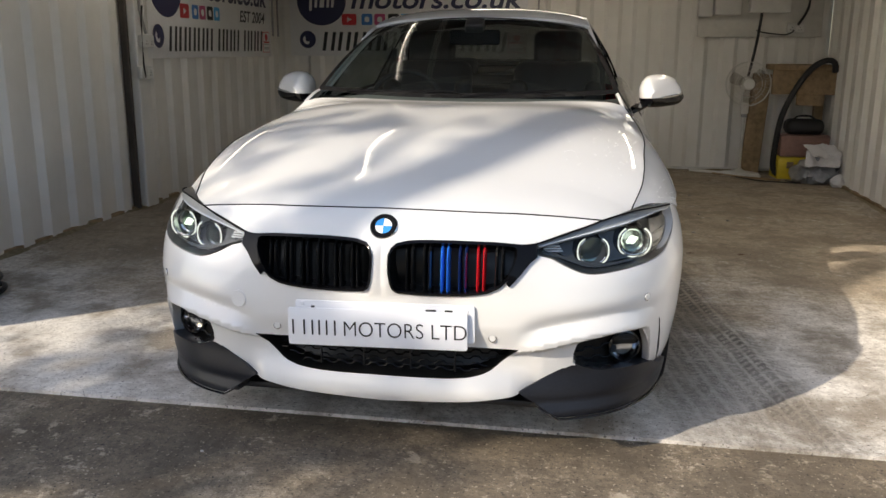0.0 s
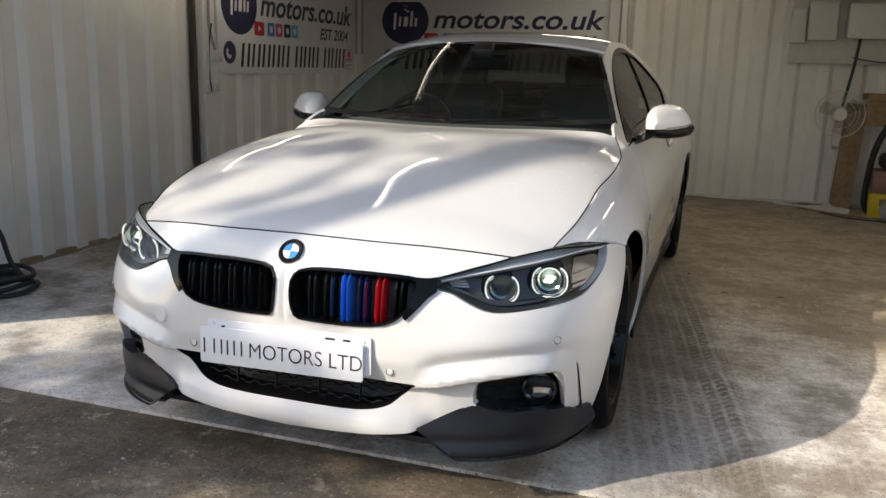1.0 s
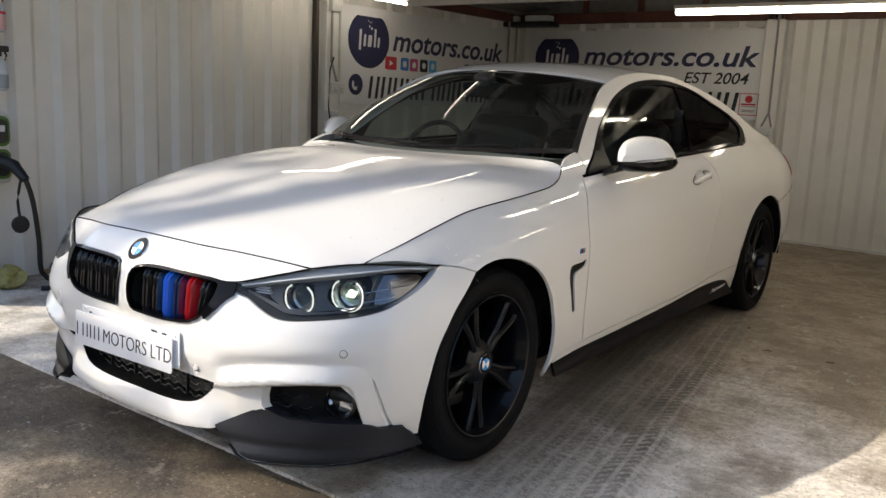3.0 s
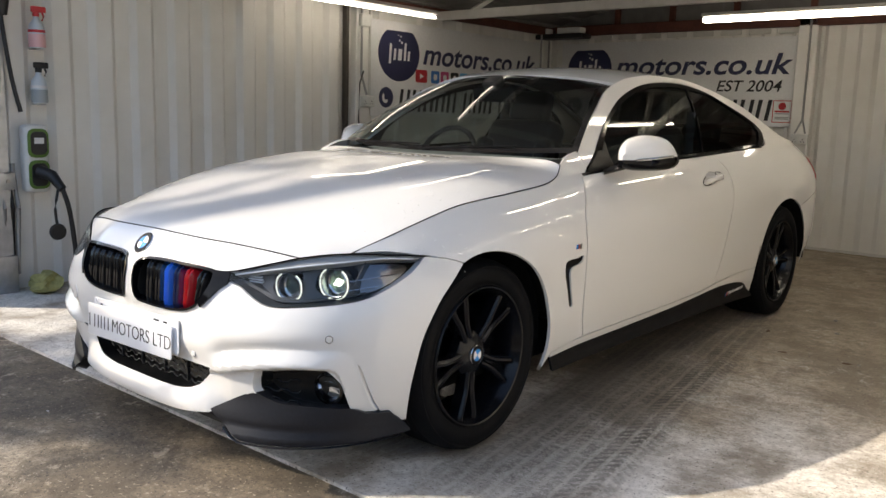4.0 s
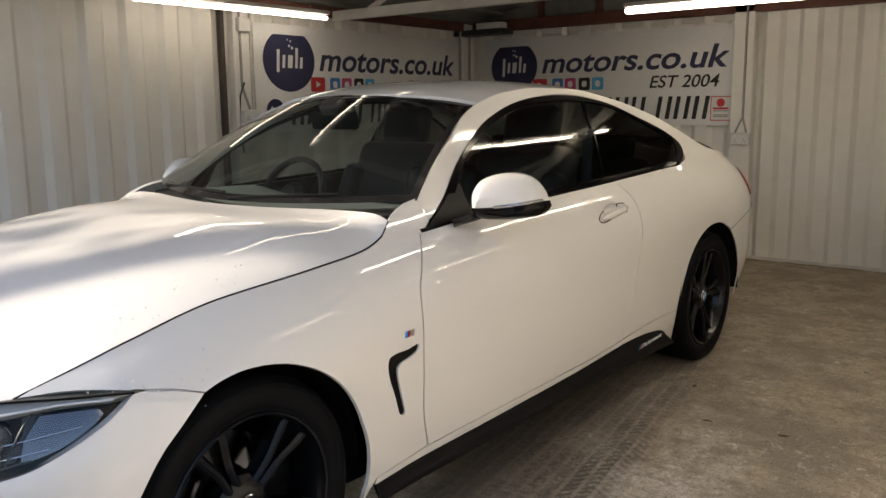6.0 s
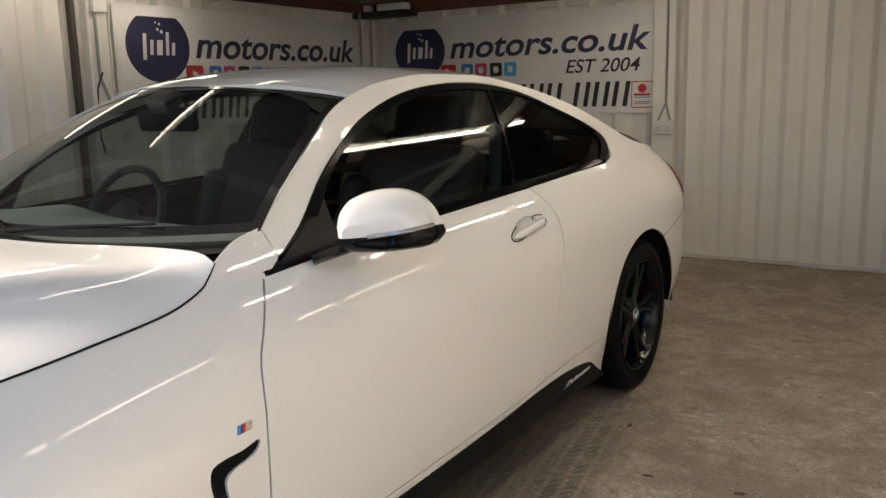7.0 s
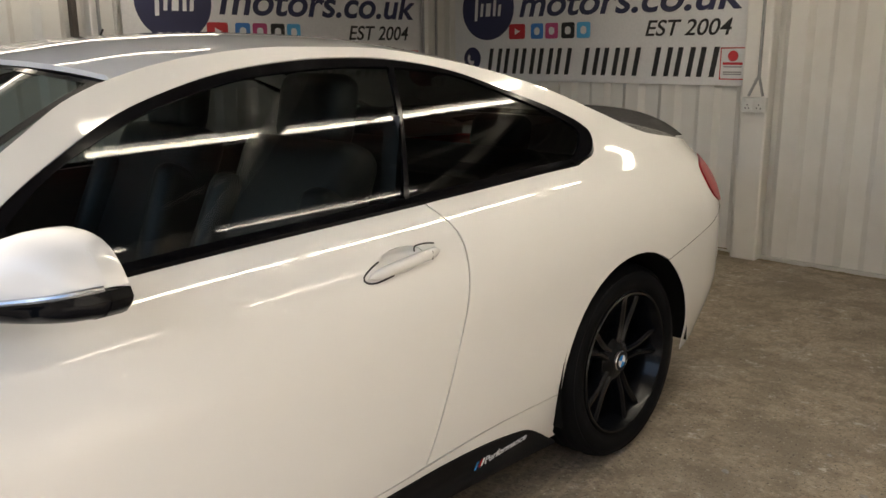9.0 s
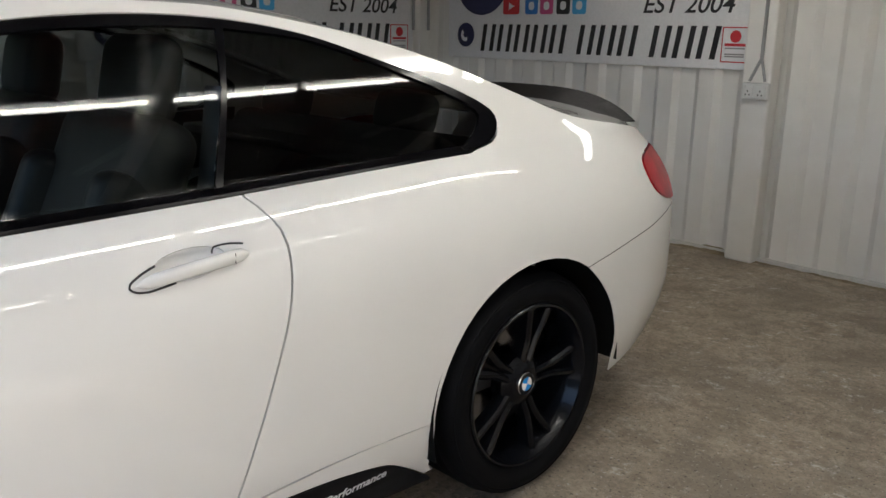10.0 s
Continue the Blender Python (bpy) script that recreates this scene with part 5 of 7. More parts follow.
# ---- mirrors
def mirror(sx):
    out = [(0.772, 0.952), (0.772, 0.995), (0.790, 1.032), (0.822, 1.050), (0.872, 1.052), (0.918, 1.038), (0.948, 1.008), (0.966, 0.972)]
    low = [(0.966, 0.972), (0.93, 0.966), (0.87, 0.957), (0.772, 0.950)]
    cap = chain(spline(out, 0.012), spline(low, 0.02))
    base_o = chain(spline([(0.772, 0.947), (0.87, 0.953), (0.93, 0.962), (0.968, 0.968)], 0.02), spline([(0.974, 0.952), (0.955, 0.924), (0.90, 0.910), (0.82, 0.906), (0.780, 0.915)], 0.02))

    def loft(outline, pad=0.0):
        bm = bmesh.new()
        rings = []
        for dy, k in ((-0.088, 0.30), (-0.080, 0.55), (-0.062, 0.78), (-0.035, 0.92), (0.0, 0.985), (0.03, 1.0), (0.058, 1.0), (0.066, 0.97)):
            ring = []
            for x, z in outline:
                cx, cz = 0.865, 0.954
                yy = 0.995 + dy + 0.085 * max(0.0, (x - 0.80)) / 0.17 * (1 if dy < 0.03 else 0.55)
                ring.append(bm.verts.new((sx * (cx + (x - cx) * (0.25 + 0.75 * k)), yy, cz + (z - cz) * k)))
            rings.append(ring)
        for a, b in zip(rings, rings[1:]):
            n = len(a)
            for i in range(n):
                bm.faces.new((a[i], a[(i + 1) % n], b[(i + 1) % n], b[i]))
        bm.faces.new(rings[0])
        bm.faces.new(rings[-1])
        bmesh.ops.recalc_face_normals(bm, faces=bm.faces)
        return bm
    m = part("door_mirror", loft(cap), PAINT, car, "white capped door mirror with black base")
    part("mirror_base", loft(base_o), SATIN_BLACK, m)
    part("mirror_glass", slab(shrunk([(sx * x, z) for x, z in cap], 0.008), 0.002, pose(0, 1.063, 0, 90) @ pose(0, 0, 0)), CHROME, m)
    strip = []
    for x, dy, k in ((0.866, -0.088, 0.30), (0.88, -0.088, 0.30), (0.90, -0.087, 0.34), (0.925, -0.080, 0.55), (0.942, -0.068, 0.70), (0.955, -0.045, 0.87), (0.963, -0.01, 0.97)):
        own = 0.865 + (x - 0.865) / (0.25 + 0.75 * k)
        strip.append((sx * (x + 0.001), 0.993 + dy + 0.085 * (own - 0.80) / 0.17, 0.9545 + 0.17 * max(0.0, own - 0.865) * k))
    part("mirror_indicator", tube(spline(strip, 0.01), 0.0052, 8), SILVER, m, "clear and chrome indicator strip")
    arm = [(sx * 0.735, 0.90, 0.900), (sx * 0.765, 0.93, 0.912), (sx * 0.80, 0.985, 0.925), (sx * 0.85, 1.02, 0.932)]
    part("mirror_arm", tube(spline(arm, 0.015), [0.036 - 0.012 * i / 12 for i in range(len(spline(arm, 0.015)))], 12, flat=0.42), GLOSS_BLACK, m)
    tri = chain(spline([(0.80, 0.905), (0.93, 0.968), (1.045, 1.055)]), spline([(1.045, 1.05), (1.03, 0.96), (1.02, 0.912)]), spline([(1.02, 0.912), (0.80, 0.90)]))
    part("mirror_sail", sheet(tri, lambda y, z: (side(y, z) + 0.003, y, z), 0.02, flip=sx < 0), SAIL_BLACK, m)


mirror(1)
mirror(-1)

# ---- handles, wing vents and small badges
for sx, dr in zip((1, -1), doors):
    def dish(y, z):
        r = min(1.0, math.hypot((y - 1.835) / 0.078, (z - 0.846 - 0.006 * (y - 1.835) / 0.078) / 0.027))
        return (side(y, z) - 0.003 - 0.020 * (1 - r ** 2), y, z)
    part("handle_recess", sheet(shrunk(HANDLE, -0.0008), dish, 0.012, rim=0, flip=sx < 0), PAINT, dr)
    bm = bmesh.new()
    rings = []
    for t in [i / 16 for i in range(17)]:
        y = 1.722 + 0.236 * t
        zc = 0.8265 + 0.022 * t + 0.004 * math.sin(math.pi * t)
        hh = 0.0135 * min(1, (t / 0.16) ** 0.6 if t < 0.16 else 1) * (1 if t < 0.9 else (1 - ((t - 0.9) / 0.1) ** 2 * 0.75)) + 0.0008
        xo = side(y, zc) + 0.006 + 0.010 * math.sin(math.pi * min(1, max(0, t * 1.02)))
        rings.append([bm.verts.new((sx * (xo + 0.012 * math.cos(a) * min(1, 4 * t + 0.2) * min(1, 5 * (1 - t) + 0.3)), y, zc + hh * math.sin(a))) for a in (2 * math.pi * k / 14 for k in range(14))])
    for a, b in zip(rings, rings[1:]):
        for k in range(14):
            bm.faces.new((a[k], a[(k + 1) % 14], b[(k + 1) % 14], b[k]))
    bm.faces.new(rings[0])
    bm.faces.new(rings[-1])
    bmesh.ops.recalc_face_normals(bm, faces=bm.faces)
    h = part("door_handle", bm, PAINT, dr)
    part("handle_seal", tube([(sx * (side(y, z) + 0.0015), y, z) for y, z in spline([(1.80, 0.819), (1.745, 0.8125), (1.718, 0.818), (1.716, 0.830), (1.745, 0.845), (1.77, 0.853)], 0.01)], 0.0022, 6), TRIM_BLACK, h)
    part("handle_seal", tube([(sx * (side(y, z) + 0.0015), y, z) for y, z in spline([(1.886, 0.858), (1.893, 0.868), (1.925, 0.870), (1.955, 0.866)], 0.01)], 0.002, 6), TRIM_BLACK, h)
    part("lock_line", box((0.002, 0.0012, 0.022), (sx * (side(1.925, 0.845) + 0.019), 1.922, 0.846)), TRIM_BLACK, h)
for sx in (1, -1):
    v = part("wing_vent", well(VENT, flank, 0.005, (-1, 0, 0), 1.0, sx < 0), SATIN_BLACK, car, "black hooked vent trim on the wing")
    for i, (col, w) in enumerate(((EMBLEM_BLUE, 0.007), (NAVY, 0.006), (RED, 0.007), (CHROME, 0.018))):
        y = 0.518 + sum((0.007, 0.006, 0.007)[:i])
        o = [(y, 0.634), (y + w, 0.634), (y + w + 0.004, 0.651), (y + 0.004, 0.651)]
        part("wing_badge", sheet(o, lambda y, z: (side(y, z) + 0.0025, y, z), 0.01, rim=0.003, flip=sx < 0), col, car)

# marking on the side skirt
mark = words("Performance", 0.034, Matrix(), PLATE_WHITE, skirts[0], shear=0.2, bold=0.0004)
for v in [v for ob in mark for v in ob.data.vertices]:
    y = 2.122 + v.co.x * 0.992 - v.co.y * 0.10
    z = 0.2205 + v.co.y * 0.95 + v.co.x * 0.075
    v.co = Vector((sk(y, z)[0] + 0.002 + v.co.z, y, z))
for i, col in enumerate((EMBLEM_BLUE, NAVY, RED, PLATE_WHITE)):
    o = [(2.080 + 0.009 * i, 0.216 + 0.001 * i), (2.088 + 0.009 * i, 0.217 + 0.001 * i), (2.094 + 0.009 * i, 0.241 + 0.001 * i), (2.086 + 0.009 * i, 0.240 + 0.001 * i)]
    part("skirt_mark", sheet(o, lambda y, z: (sk(y, z)[0] + 0.002, y, z), 0.02, rim=0), col, skirts[0])

# boot spoiler
bm = bmesh.new()
rings = []
for i in range(41):
    s = -1 + 2 * i / 40
    x = 0.560 * s
    z0 = 1.045 - 0.062 * abs(s) ** 3
    y0 = 3.60 + 0.045 * (1 - s * s)
    h = 0.034 * (1 - abs(s) ** 5) + 0.003
    zb = roof(x, y0 - 0.10) + 0.001
    sec = [(y0 - 0.105, zb), (y0 - 0.03, z0 + h * 0.45), (y0 + 0.055, z0 + h), (y0 + 0.062, z0 + h - 0.004), (y0 + 0.01, z0 + h * 0.3), (y0 - 0.02, roof(x, y0) - 0.004)]
    rings.append([bm.verts.new((x, y, z)) for y, z in sec])
for a, b in zip(rings, rings[1:]):
    for k in range(6):
        bm.faces.new((a[k], a[(k + 1) % 6], b[(k + 1) % 6], b[k]))
bm.faces.new(rings[0])
bm.faces.new(rings[-1])
bmesh.ops.recalc_face_normals(bm, faces=bm.faces)
part("boot_spoiler", bm, CARBON, car, "black carbon boot lip spoiler")

# wipers
for x0, x1 in ((0.36, 0.02), (-0.10, -0.50)):
    p0, p1 = Vector(screen(x1 / 0.66, -0.01)), Vector(screen(x0 / 0.66, 0.03))
    up = Vector((0, -0.012, 0.014))
    w = part("wiper", tube([p0 + up * 0.3, p0.lerp(p1, 0.5) + up * 0.5, p1 + up * 0.5], [0.008, 0.007, 0.004], 8, flat=0.7), MATT_BLACK, car, "black windscreen wiper")
    part("wiper_blade", tube([p0.lerp(p1, 0.15) + up * 0.5, p0.lerp(p1, 0.6) + up * 0.6, p1.lerp(p0, -0.25) + up * 0.5], 0.004, 6), MATT_BLACK, w)

# cowl between bonnet and screen
cowl = chain([(x, 0.515 + 0.24 * (abs(x) / 0.66) ** 2) for x in [-0.69 + 1.38 * i / 30 for i in range(31)]], [(x, 0.68 + 0.20 * (x / 0.67) ** 2) for x in [0.69 - 1.38 * i / 30 for i in range(31)]])
part("scuttle", sheet(cowl, lambda x, y: (x, y, 0.922 + 0.10 * max(0.0, y - 0.60)), 0.04, rim=0, middle=(0.2, 0.2)), TRIM_BLACK, car)

# ---- cabin
inside_wall = lambda y, z: (side(y, z) - 0.055, y, z)
for sx in (1, -1):
    o = chain([(0.75, 0.30), (2.40, 0.36), (2.45, 0.74), (2.85, 0.74)], belt_line(0.80, 2.80, -0.002)[::-1])
    part("door_card", sheet(o, inside_wall, 0.06, rim=0, flip=sx < 0), CABIN, car)
part("cabin_floor", box((1.5, 2.3, 0.03), (0, 1.8, 0.32)), CABIN, car)
part("parcel_shelf", box((1.25, 0.55, 0.03), (0, 2.82, 0.93), 0.01), CABIN, car)
part("rear_bulkhead", box((1.3, 0.05, 0.6), (0, 3.02, 0.62)), CABIN, car)
lining = full(chain([(0.50 * s, 1.22 + 0.10 * s * s) for s in [i / 10 for i in range(11)]], [(side(y, rail(y)) - 0.035, y) for y in [1.34 + 1.0 * i / 20 for i in range(21)]], [(0.0, 2.30)]))
part("headlining", sheet(lining, lambda x, y: (x, y, roof(x, y) - 0.028), 0.05, rim=0, middle=(0.2, 3.0)), CABIN, car)
dash = bmesh.new()
rings = []
for i in range(25):
    s = -1 + 2 * i / 24
    hump = 0.030 * math.exp(-((s * 0.70 + 0.36) / 0.16) ** 2)
    sec = [(0.66 + 0.16 * s * s, 0.60), (0.70 + 0.16 * s * s, 0.925), (0.86, 0.945 + hump * 0.6), (1.00, 0.930 + hump), (1.06, 0.89), (1.07, 0.75), (1.02, 0.55)]
    rings.append([dash.verts.new((0.68 * s, y, z)) for y, z in sec])
for a, b in zip(rings, rings[1:]):
    for k in range(6):
        dash.faces.new((a[k], a[k + 1], b[k + 1], b[k]))
bmesh.ops.recalc_face_normals(dash, faces=dash.faces)
part("dashboard", dash, DASH, car, "dark grey soft dashboard")
sw = pose(-0.36, 1.20, 0.885, 66, 0, 0)
wheel_s = part("steering_wheel", tube([sw @ Vector((0.182 * math.cos(a), 0.178 * math.sin(a), 0)) for a in (2 * math.pi * i / 36 for i in range(36))], 0.014, 10, closed=True), LEATHER, car, "black leather steering wheel")
part("wheel_boss", up_from(lathe([(0, 0.03), (0.05, 0.028), (0.075, 0.0), (0.06, -0.05), (0, -0.05)], None, 28), sw), LEATHER, wheel_s)
for a in (0, 180, 270):
    part("wheel_spoke", up_from(box((0.12, 0.04, 0.016), (0.12, 0, 0), 0.005), sw @ pose(0, 0, 0, 0, 0, a)), SILVER if a == 270 else LEATHER, wheel_s)


def cushion(size, at, turn, r=0.05):
    return box(size, at, r, turn, 4)


for x in (-0.36, 0.36):
    seat = part("front_seat", cushion((0.50, 0.52, 0.18), (x, 1.50, 0.50), pose(0, 0, 0, 8)), LEATHER, car, "black leather front seat")
    part("seat_back", cushion((0.48, 0.15, 0.62), (x, 1.83, 0.80), pose(0, 0, 0, -22), 0.06), LEATHER, seat)
    for sx in (-1, 1):
        part("seat_bolster", cushion((0.10, 0.20, 0.46), (x + sx * 0.21, 1.78, 0.76), pose(0, 0, 0, -22, 0, sx * 14), 0.045), LEATHER, seat)
    part("head_restraint", cushion((0.27, 0.10, 0.20), (x, 1.965, 1.165), pose(0, 0, 0, -12), 0.045), LEATHER, seat)
    for sx in (-1, 1):
        part("restraint_post", tube([(x + sx * 0.06, 1.93, 1.03), (x + sx * 0.06, 1.955, 1.12)], 0.006, 8), CHROME, seat)
    part("seat_belt", tube([(math.copysign(0.60, x), 2.02, 1.16), (math.copysign(0.62, x), 1.97, 0.9), (math.copysign(0.63, x), 1.93, 0.5)], 0.022, 6, flat=0.12), TRIM_BLACK, seat)
rs = part("rear_seat", cushion((1.10, 0.42, 0.20), (0, 2.35, 0.50), None), LEATHER, car, "black leather rear seat")
part("seat_back", cushion((1.10, 0.16, 0.52), (0, 2.68, 0.75), pose(0, 0, 0, -24), 0.06), LEATHER, rs)
for x in (-0.32, 0.32):
    part("head_restraint", cushion((0.24, 0.09, 0.13), (x, 2.80, 1.04), pose(0, 0, 0, -15), 0.04), LEATHER, rs)
im = part("inside_mirror", box((0.24, 0.03, 0.07), (0, 1.12, 1.215), 0.012, pose(0, 0, 0, 12), 3), MATT_BLACK, car, "black inside mirror")
part("inside_mirror_stalk", tube([(0, 1.125, 1.235), (0, 1.11, 1.275)], 0.011, 8), TRIM_BLACK, im)
part("sensor_pod", box((0.09, 0.07, 0.05), (0, 1.115, 1.268), 0.012, pose(0, 0, 0, 28)), TRIM_BLACK, im)


# ---- signs
SIGN_WHITE = material("sign_white", (0.78, 0.78, 0.79), 0.35, vary=0.05, grain=60, big=2, other=(0.70, 0.70, 0.71))
SIGN_NAVY = material("sign_navy", (0.022, 0.024, 0.075), 0.35)
SIGN_RED = material("sign_red", (0.55, 0.03, 0.04), 0.4)
SIGN_BLUE = material("sign_blue", (0.05, 0.20, 0.55), 0.4)
SIGN_SKY = material("sign_sky", (0.08, 0.42, 0.75), 0.4)
SIGN_PINK = material("sign_pink", (0.55, 0.08, 0.22), 0.4)
SOCKET_WHITE = material("socket_white", (0.66, 0.66, 0.64), 0.4, vary=0.08, grain=40, big=6)
POST_BROWN = material("post_brown", (0.06, 0.048, 0.04), 0.6, vary=0.3, grain=20, big=4)
CABLE = material("cable_black", (0.012, 0.012, 0.013), 0.5)
PIPE_GREY = material("conduit_grey", (0.33, 0.33, 0.33), 0.45, vary=0.2, grain=30, big=5)
PIPE_WHITE = material("conduit_white", (0.62, 0.61, 0.58), 0.45, vary=0.15, grain=30, big=5)
TIMBER = material("rough_timber", (0.36, 0.25, 0.14), 0.8, vary=0.45, grain=25, big=4, bump=0.001)
CARD = material("brown_card", (0.28, 0.16, 0.13), 0.8, vary=0.25, grain=30, big=5)
YELLOW = material("yellow_card", (0.72, 0.55, 0.03), 0.5, vary=0.15, grain=30, big=6)
BAG = material("grey_bag", (0.33, 0.34, 0.36), 0.4, vary=0.4, grain=25, big=9, bump=0.003)
PAPER = material("paper", (0.72, 0.71, 0.72), 0.7, vary=0.12, grain=30, big=7)
GALV = material("galvanised", (0.50, 0.51, 0.53), 0.35, 0.7, vary=0.3, grain=18, big=6)
GREEN = material("charger_green", (0.08, 0.17, 0.025), 0.4)
FAN_WHITE = material("fan_white", (0.62, 0.61, 0.57), 0.4)
FAN_CAGE = glass("fan_haze", (0.88, 0.87, 0.85), 0.4)
FROST = material("bottle_clear", (0.55, 0.60, 0.64), 0.3)
BOTTLE_GREY = material("bottle_grey", (0.30, 0.34, 0.37), 0.3)
PINK = material("bottle_pink", (0.72, 0.42, 0.43), 0.35)
CLOTH = material("yellow_cloth", (0.42, 0.38, 0.14), 0.9, vary=0.4, grain=40, big=12, bump=0.004)


def sign(place, name):
    """A board 2.515 x 0.81 m, drawn in its own x (along) and y (up)."""
    e = empty(name, "white dealer sign board with navy disc and lettering", "sign", "dealer signs")
    e.matrix_basis = place
    part("board", slab([(0, 0), (2.515, 0), (2.515, 0.81), (0, 0.81)], 0.006, Matrix(), bevel=0.0015), SIGN_WHITE, e)
    flat = lambda o, m, nm, z=0.0065: part(nm, slab(o, 0.0012, Matrix.Translation((0, 0, z))), m, e, smooth=False)
    disc = [(0.345 + 0.262 * math.cos(a), min(0.735, 0.545 + 0.238 * math.sin(a))) for a in (2 * math.pi * i / 48 for i in range(48))]
    flat(disc, SIGN_NAVY, "disc")
    # the name inside the disc becomes plain slanted bars
    for x, w, h0, h1 in ((0.212, 0.028, 0.455, 0.625), (0.270, 0.026, 0.487, 0.585), (0.325, 0.046, 0.487, 0.585), (0.400, 0.026, 0.487, 0.640), (0.448, 0.026, 0.487, 0.572)):
        flat([(x, h0), (x + w, h0), (x + w + 0.01, h1), (x + 0.01, h1)], SIGN_WHITE, "disc_mark", 0.0082)
    for x, y, r in ((0.345, 0.655, 0.010), (0.375, 0.64, 0.012), (0.36, 0.69, 0.008), (0.33, 0.70, 0.006)):
        flat([(x + r * math.cos(a), y + r * math.sin(a)) for a in (2 * math.pi * i / 14 for i in range(14))], SIGN_WHITE, "disc_bubble", 0.0082)
    words("motors.co.uk", 0.262, Matrix.Translation((0.648, 0.478, 0.007)), SIGN_NAVY, e, shear=0.22, bold=0.005, stretch=1.235)
    words("EST 2004", 0.145, Matrix.Translation((1.735, 0.318, 0.007)), LETTER, e, shear=0.22, bold=0.0015, stretch=1.10)
    for i, col in enumerate((SIGN_RED, SIGN_BLUE, SIGN_PINK, LETTER, SIGN_SKY)):
        x = (0.64, 0.83, 0.965, 1.11, 1.245)[i]
        w = 0.155 if i == 0 else 0.115
        b = flat([(x + p, 0.367 + q) for p, q in rounded(w, 0.112, 0.016, 3)], col, "social_tile")
        c = [(x - 0.02, 0.343), (x + 0.03, 0.367), (x - 0.02, 0.391)] if i == 0 else [(x + p, 0.367 + q) for p, q in rounded(0.05, 0.055, 0.02, 3)]
        flat(c, SIGN_WHITE, "tile_mark", 0.0082)
    # the telephone line becomes plain bars
    flat([(0.188 + 0.088 * math.cos(a), 0.165 + 0.088 * math.sin(a)) for a in (2 * math.pi * i / 32 for i in range(32))], SIGN_NAVY, "call_disc")
    flat([(0.188 + 0.05 * math.cos(a) * (1 if a < 5 else 0.5), 0.165 + 0.05 * math.sin(a)) for a in [math.pi * (0.75 + i / 8) for i in range(9)]] + [(0.188 + 0.025 * math.cos(a), 0.165 + 0.02 * math.sin(a)) for a in [math.pi * (1.75 - i / 8) for i in range(9)]], SIGN_WHITE, "call_mark", 0.0082)
    x = 0.345
    for count in (5, 3, 3):
        for k in range(count):
            for dx in (0.0, 0.088):
                flat([(x + dx, 0.052), (x + dx + 0.036, 0.052), (x + dx + 0.066, 0.242), (x + dx + 0.030, 0.242)], LETTER, "number_bar")
            x += 0.163
        x += 0.078
    flat([(2.378 + p, 0.138 + q) for p, q in rounded(0.172, 0.20, 0.004, 2)], SIGN_RED, "seal")
    flat([(2.378 + p, 0.138 + q) for p, q in rounded(0.158, 0.186, 0.004, 2)], SIGN_WHITE, "seal_face", 0.0082)
    flat([(2.378 + 0.034 * math.cos(a), 0.185 + 0.034 * math.sin(a)) for a in (2 * math.pi * i / 24 for i in range(24))], SIGN_RED, "seal_disc", 0.0098)
    flat([(2.378 + p, 0.138 + q) for p, q in rounded(0.13, 0.016, 0.002, 2)], SIGN_RED, "seal_bar", 0.0098)
    for y in (0.118, 0.085, 0.072):
        flat([(2.378 + p, y + q) for p, q in rounded(0.12, 0.008, 0.001, 2)], PIPE_GREY, "seal_bar", 0.0098)
    return e


sign(Matrix(((1, 0, 0, -2.575), (0, 0, -1, 5.742), (0, 1, 0, 1.088), (0, 0, 0, 1))), "sign_board")
west_sign = sign(Matrix(((0, 0, 1, -2.698), (1, 0, 0, 2.955), (0, 1, 0, 1.082), (0, 0, 0, 1))), "sign_board")

# ---- roof timbers and steel
structure("roof_beam", box((5.5, 0.07, 0.10), (0, 5.68, 2.02), 0.004), RUST, None, "rust red steel beam along the end wall")
structure("roof_beam", box((0.06, 6.0, 0.08), (-2.66, 2.7, 2.015), 0.004), RUST, None, "rust red steel beam along the wall")
structure("roof_beam", box((0.06, 6.0, 0.08), (2.70, 2.7, 2.10), 0.004), RUST, None, "rust red steel beam along the wall")
for y in (0.8, 2.1, 3.4, 4.7):
    structure("purlin", box((3.9, 0.06, 0.10), (0.85, y, 2.36), 0.004), RUST, None, "rust red steel purlin under the roof")
for x in (-0.5, 0.6, 1.7):
    structure("rafter", box((0.05, 5.8, 0.07), (x, 3.0, 2.275), 0.004), RUST if x != -0.5 else WHITEBEAM, None, "painted roof rafter")
# dark gable over the end wall, with its studs
structure("wall_gable", box((5.5, 0.02, 0.42), (0, 5.772, 2.26)), ROOFING, None, "dark boarded gable over the end wall")
for x in (-1.93, -1.33, -0.69, 0.0, 0.68, 1.34, 2.0):
    structure("stud", box((0.055, 0.04, 0.36), (x, 5.738, 2.25), 0.004), RUST, None, "rust red stud of the gable")
# sloping roof sheet down to the wall, with ribs
slope = math.atan2(0.40, 1.75)
slant = lambda d, y: pose(-2.76 + d * math.cos(slope), y, 2.055 + d * math.sin(slope), 0, -math.degrees(slope), 0)
structure("roof_slope", up_from(box((1.84, 6.3, 0.03), (0.92, 0, 0.02)), slant(0, 2.70)), ROOFING, None, "dark ribbed roofing sheet sloping to the wall")
for i in range(7):
    structure("roof_rib", up_from(box((0.05, 6.2, 0.03), (0, 0, -0.005), 0.008), slant(0.12 + 0.27 * i, 2.70)), ROOFING, None, "rib of the dark roofing sheet")
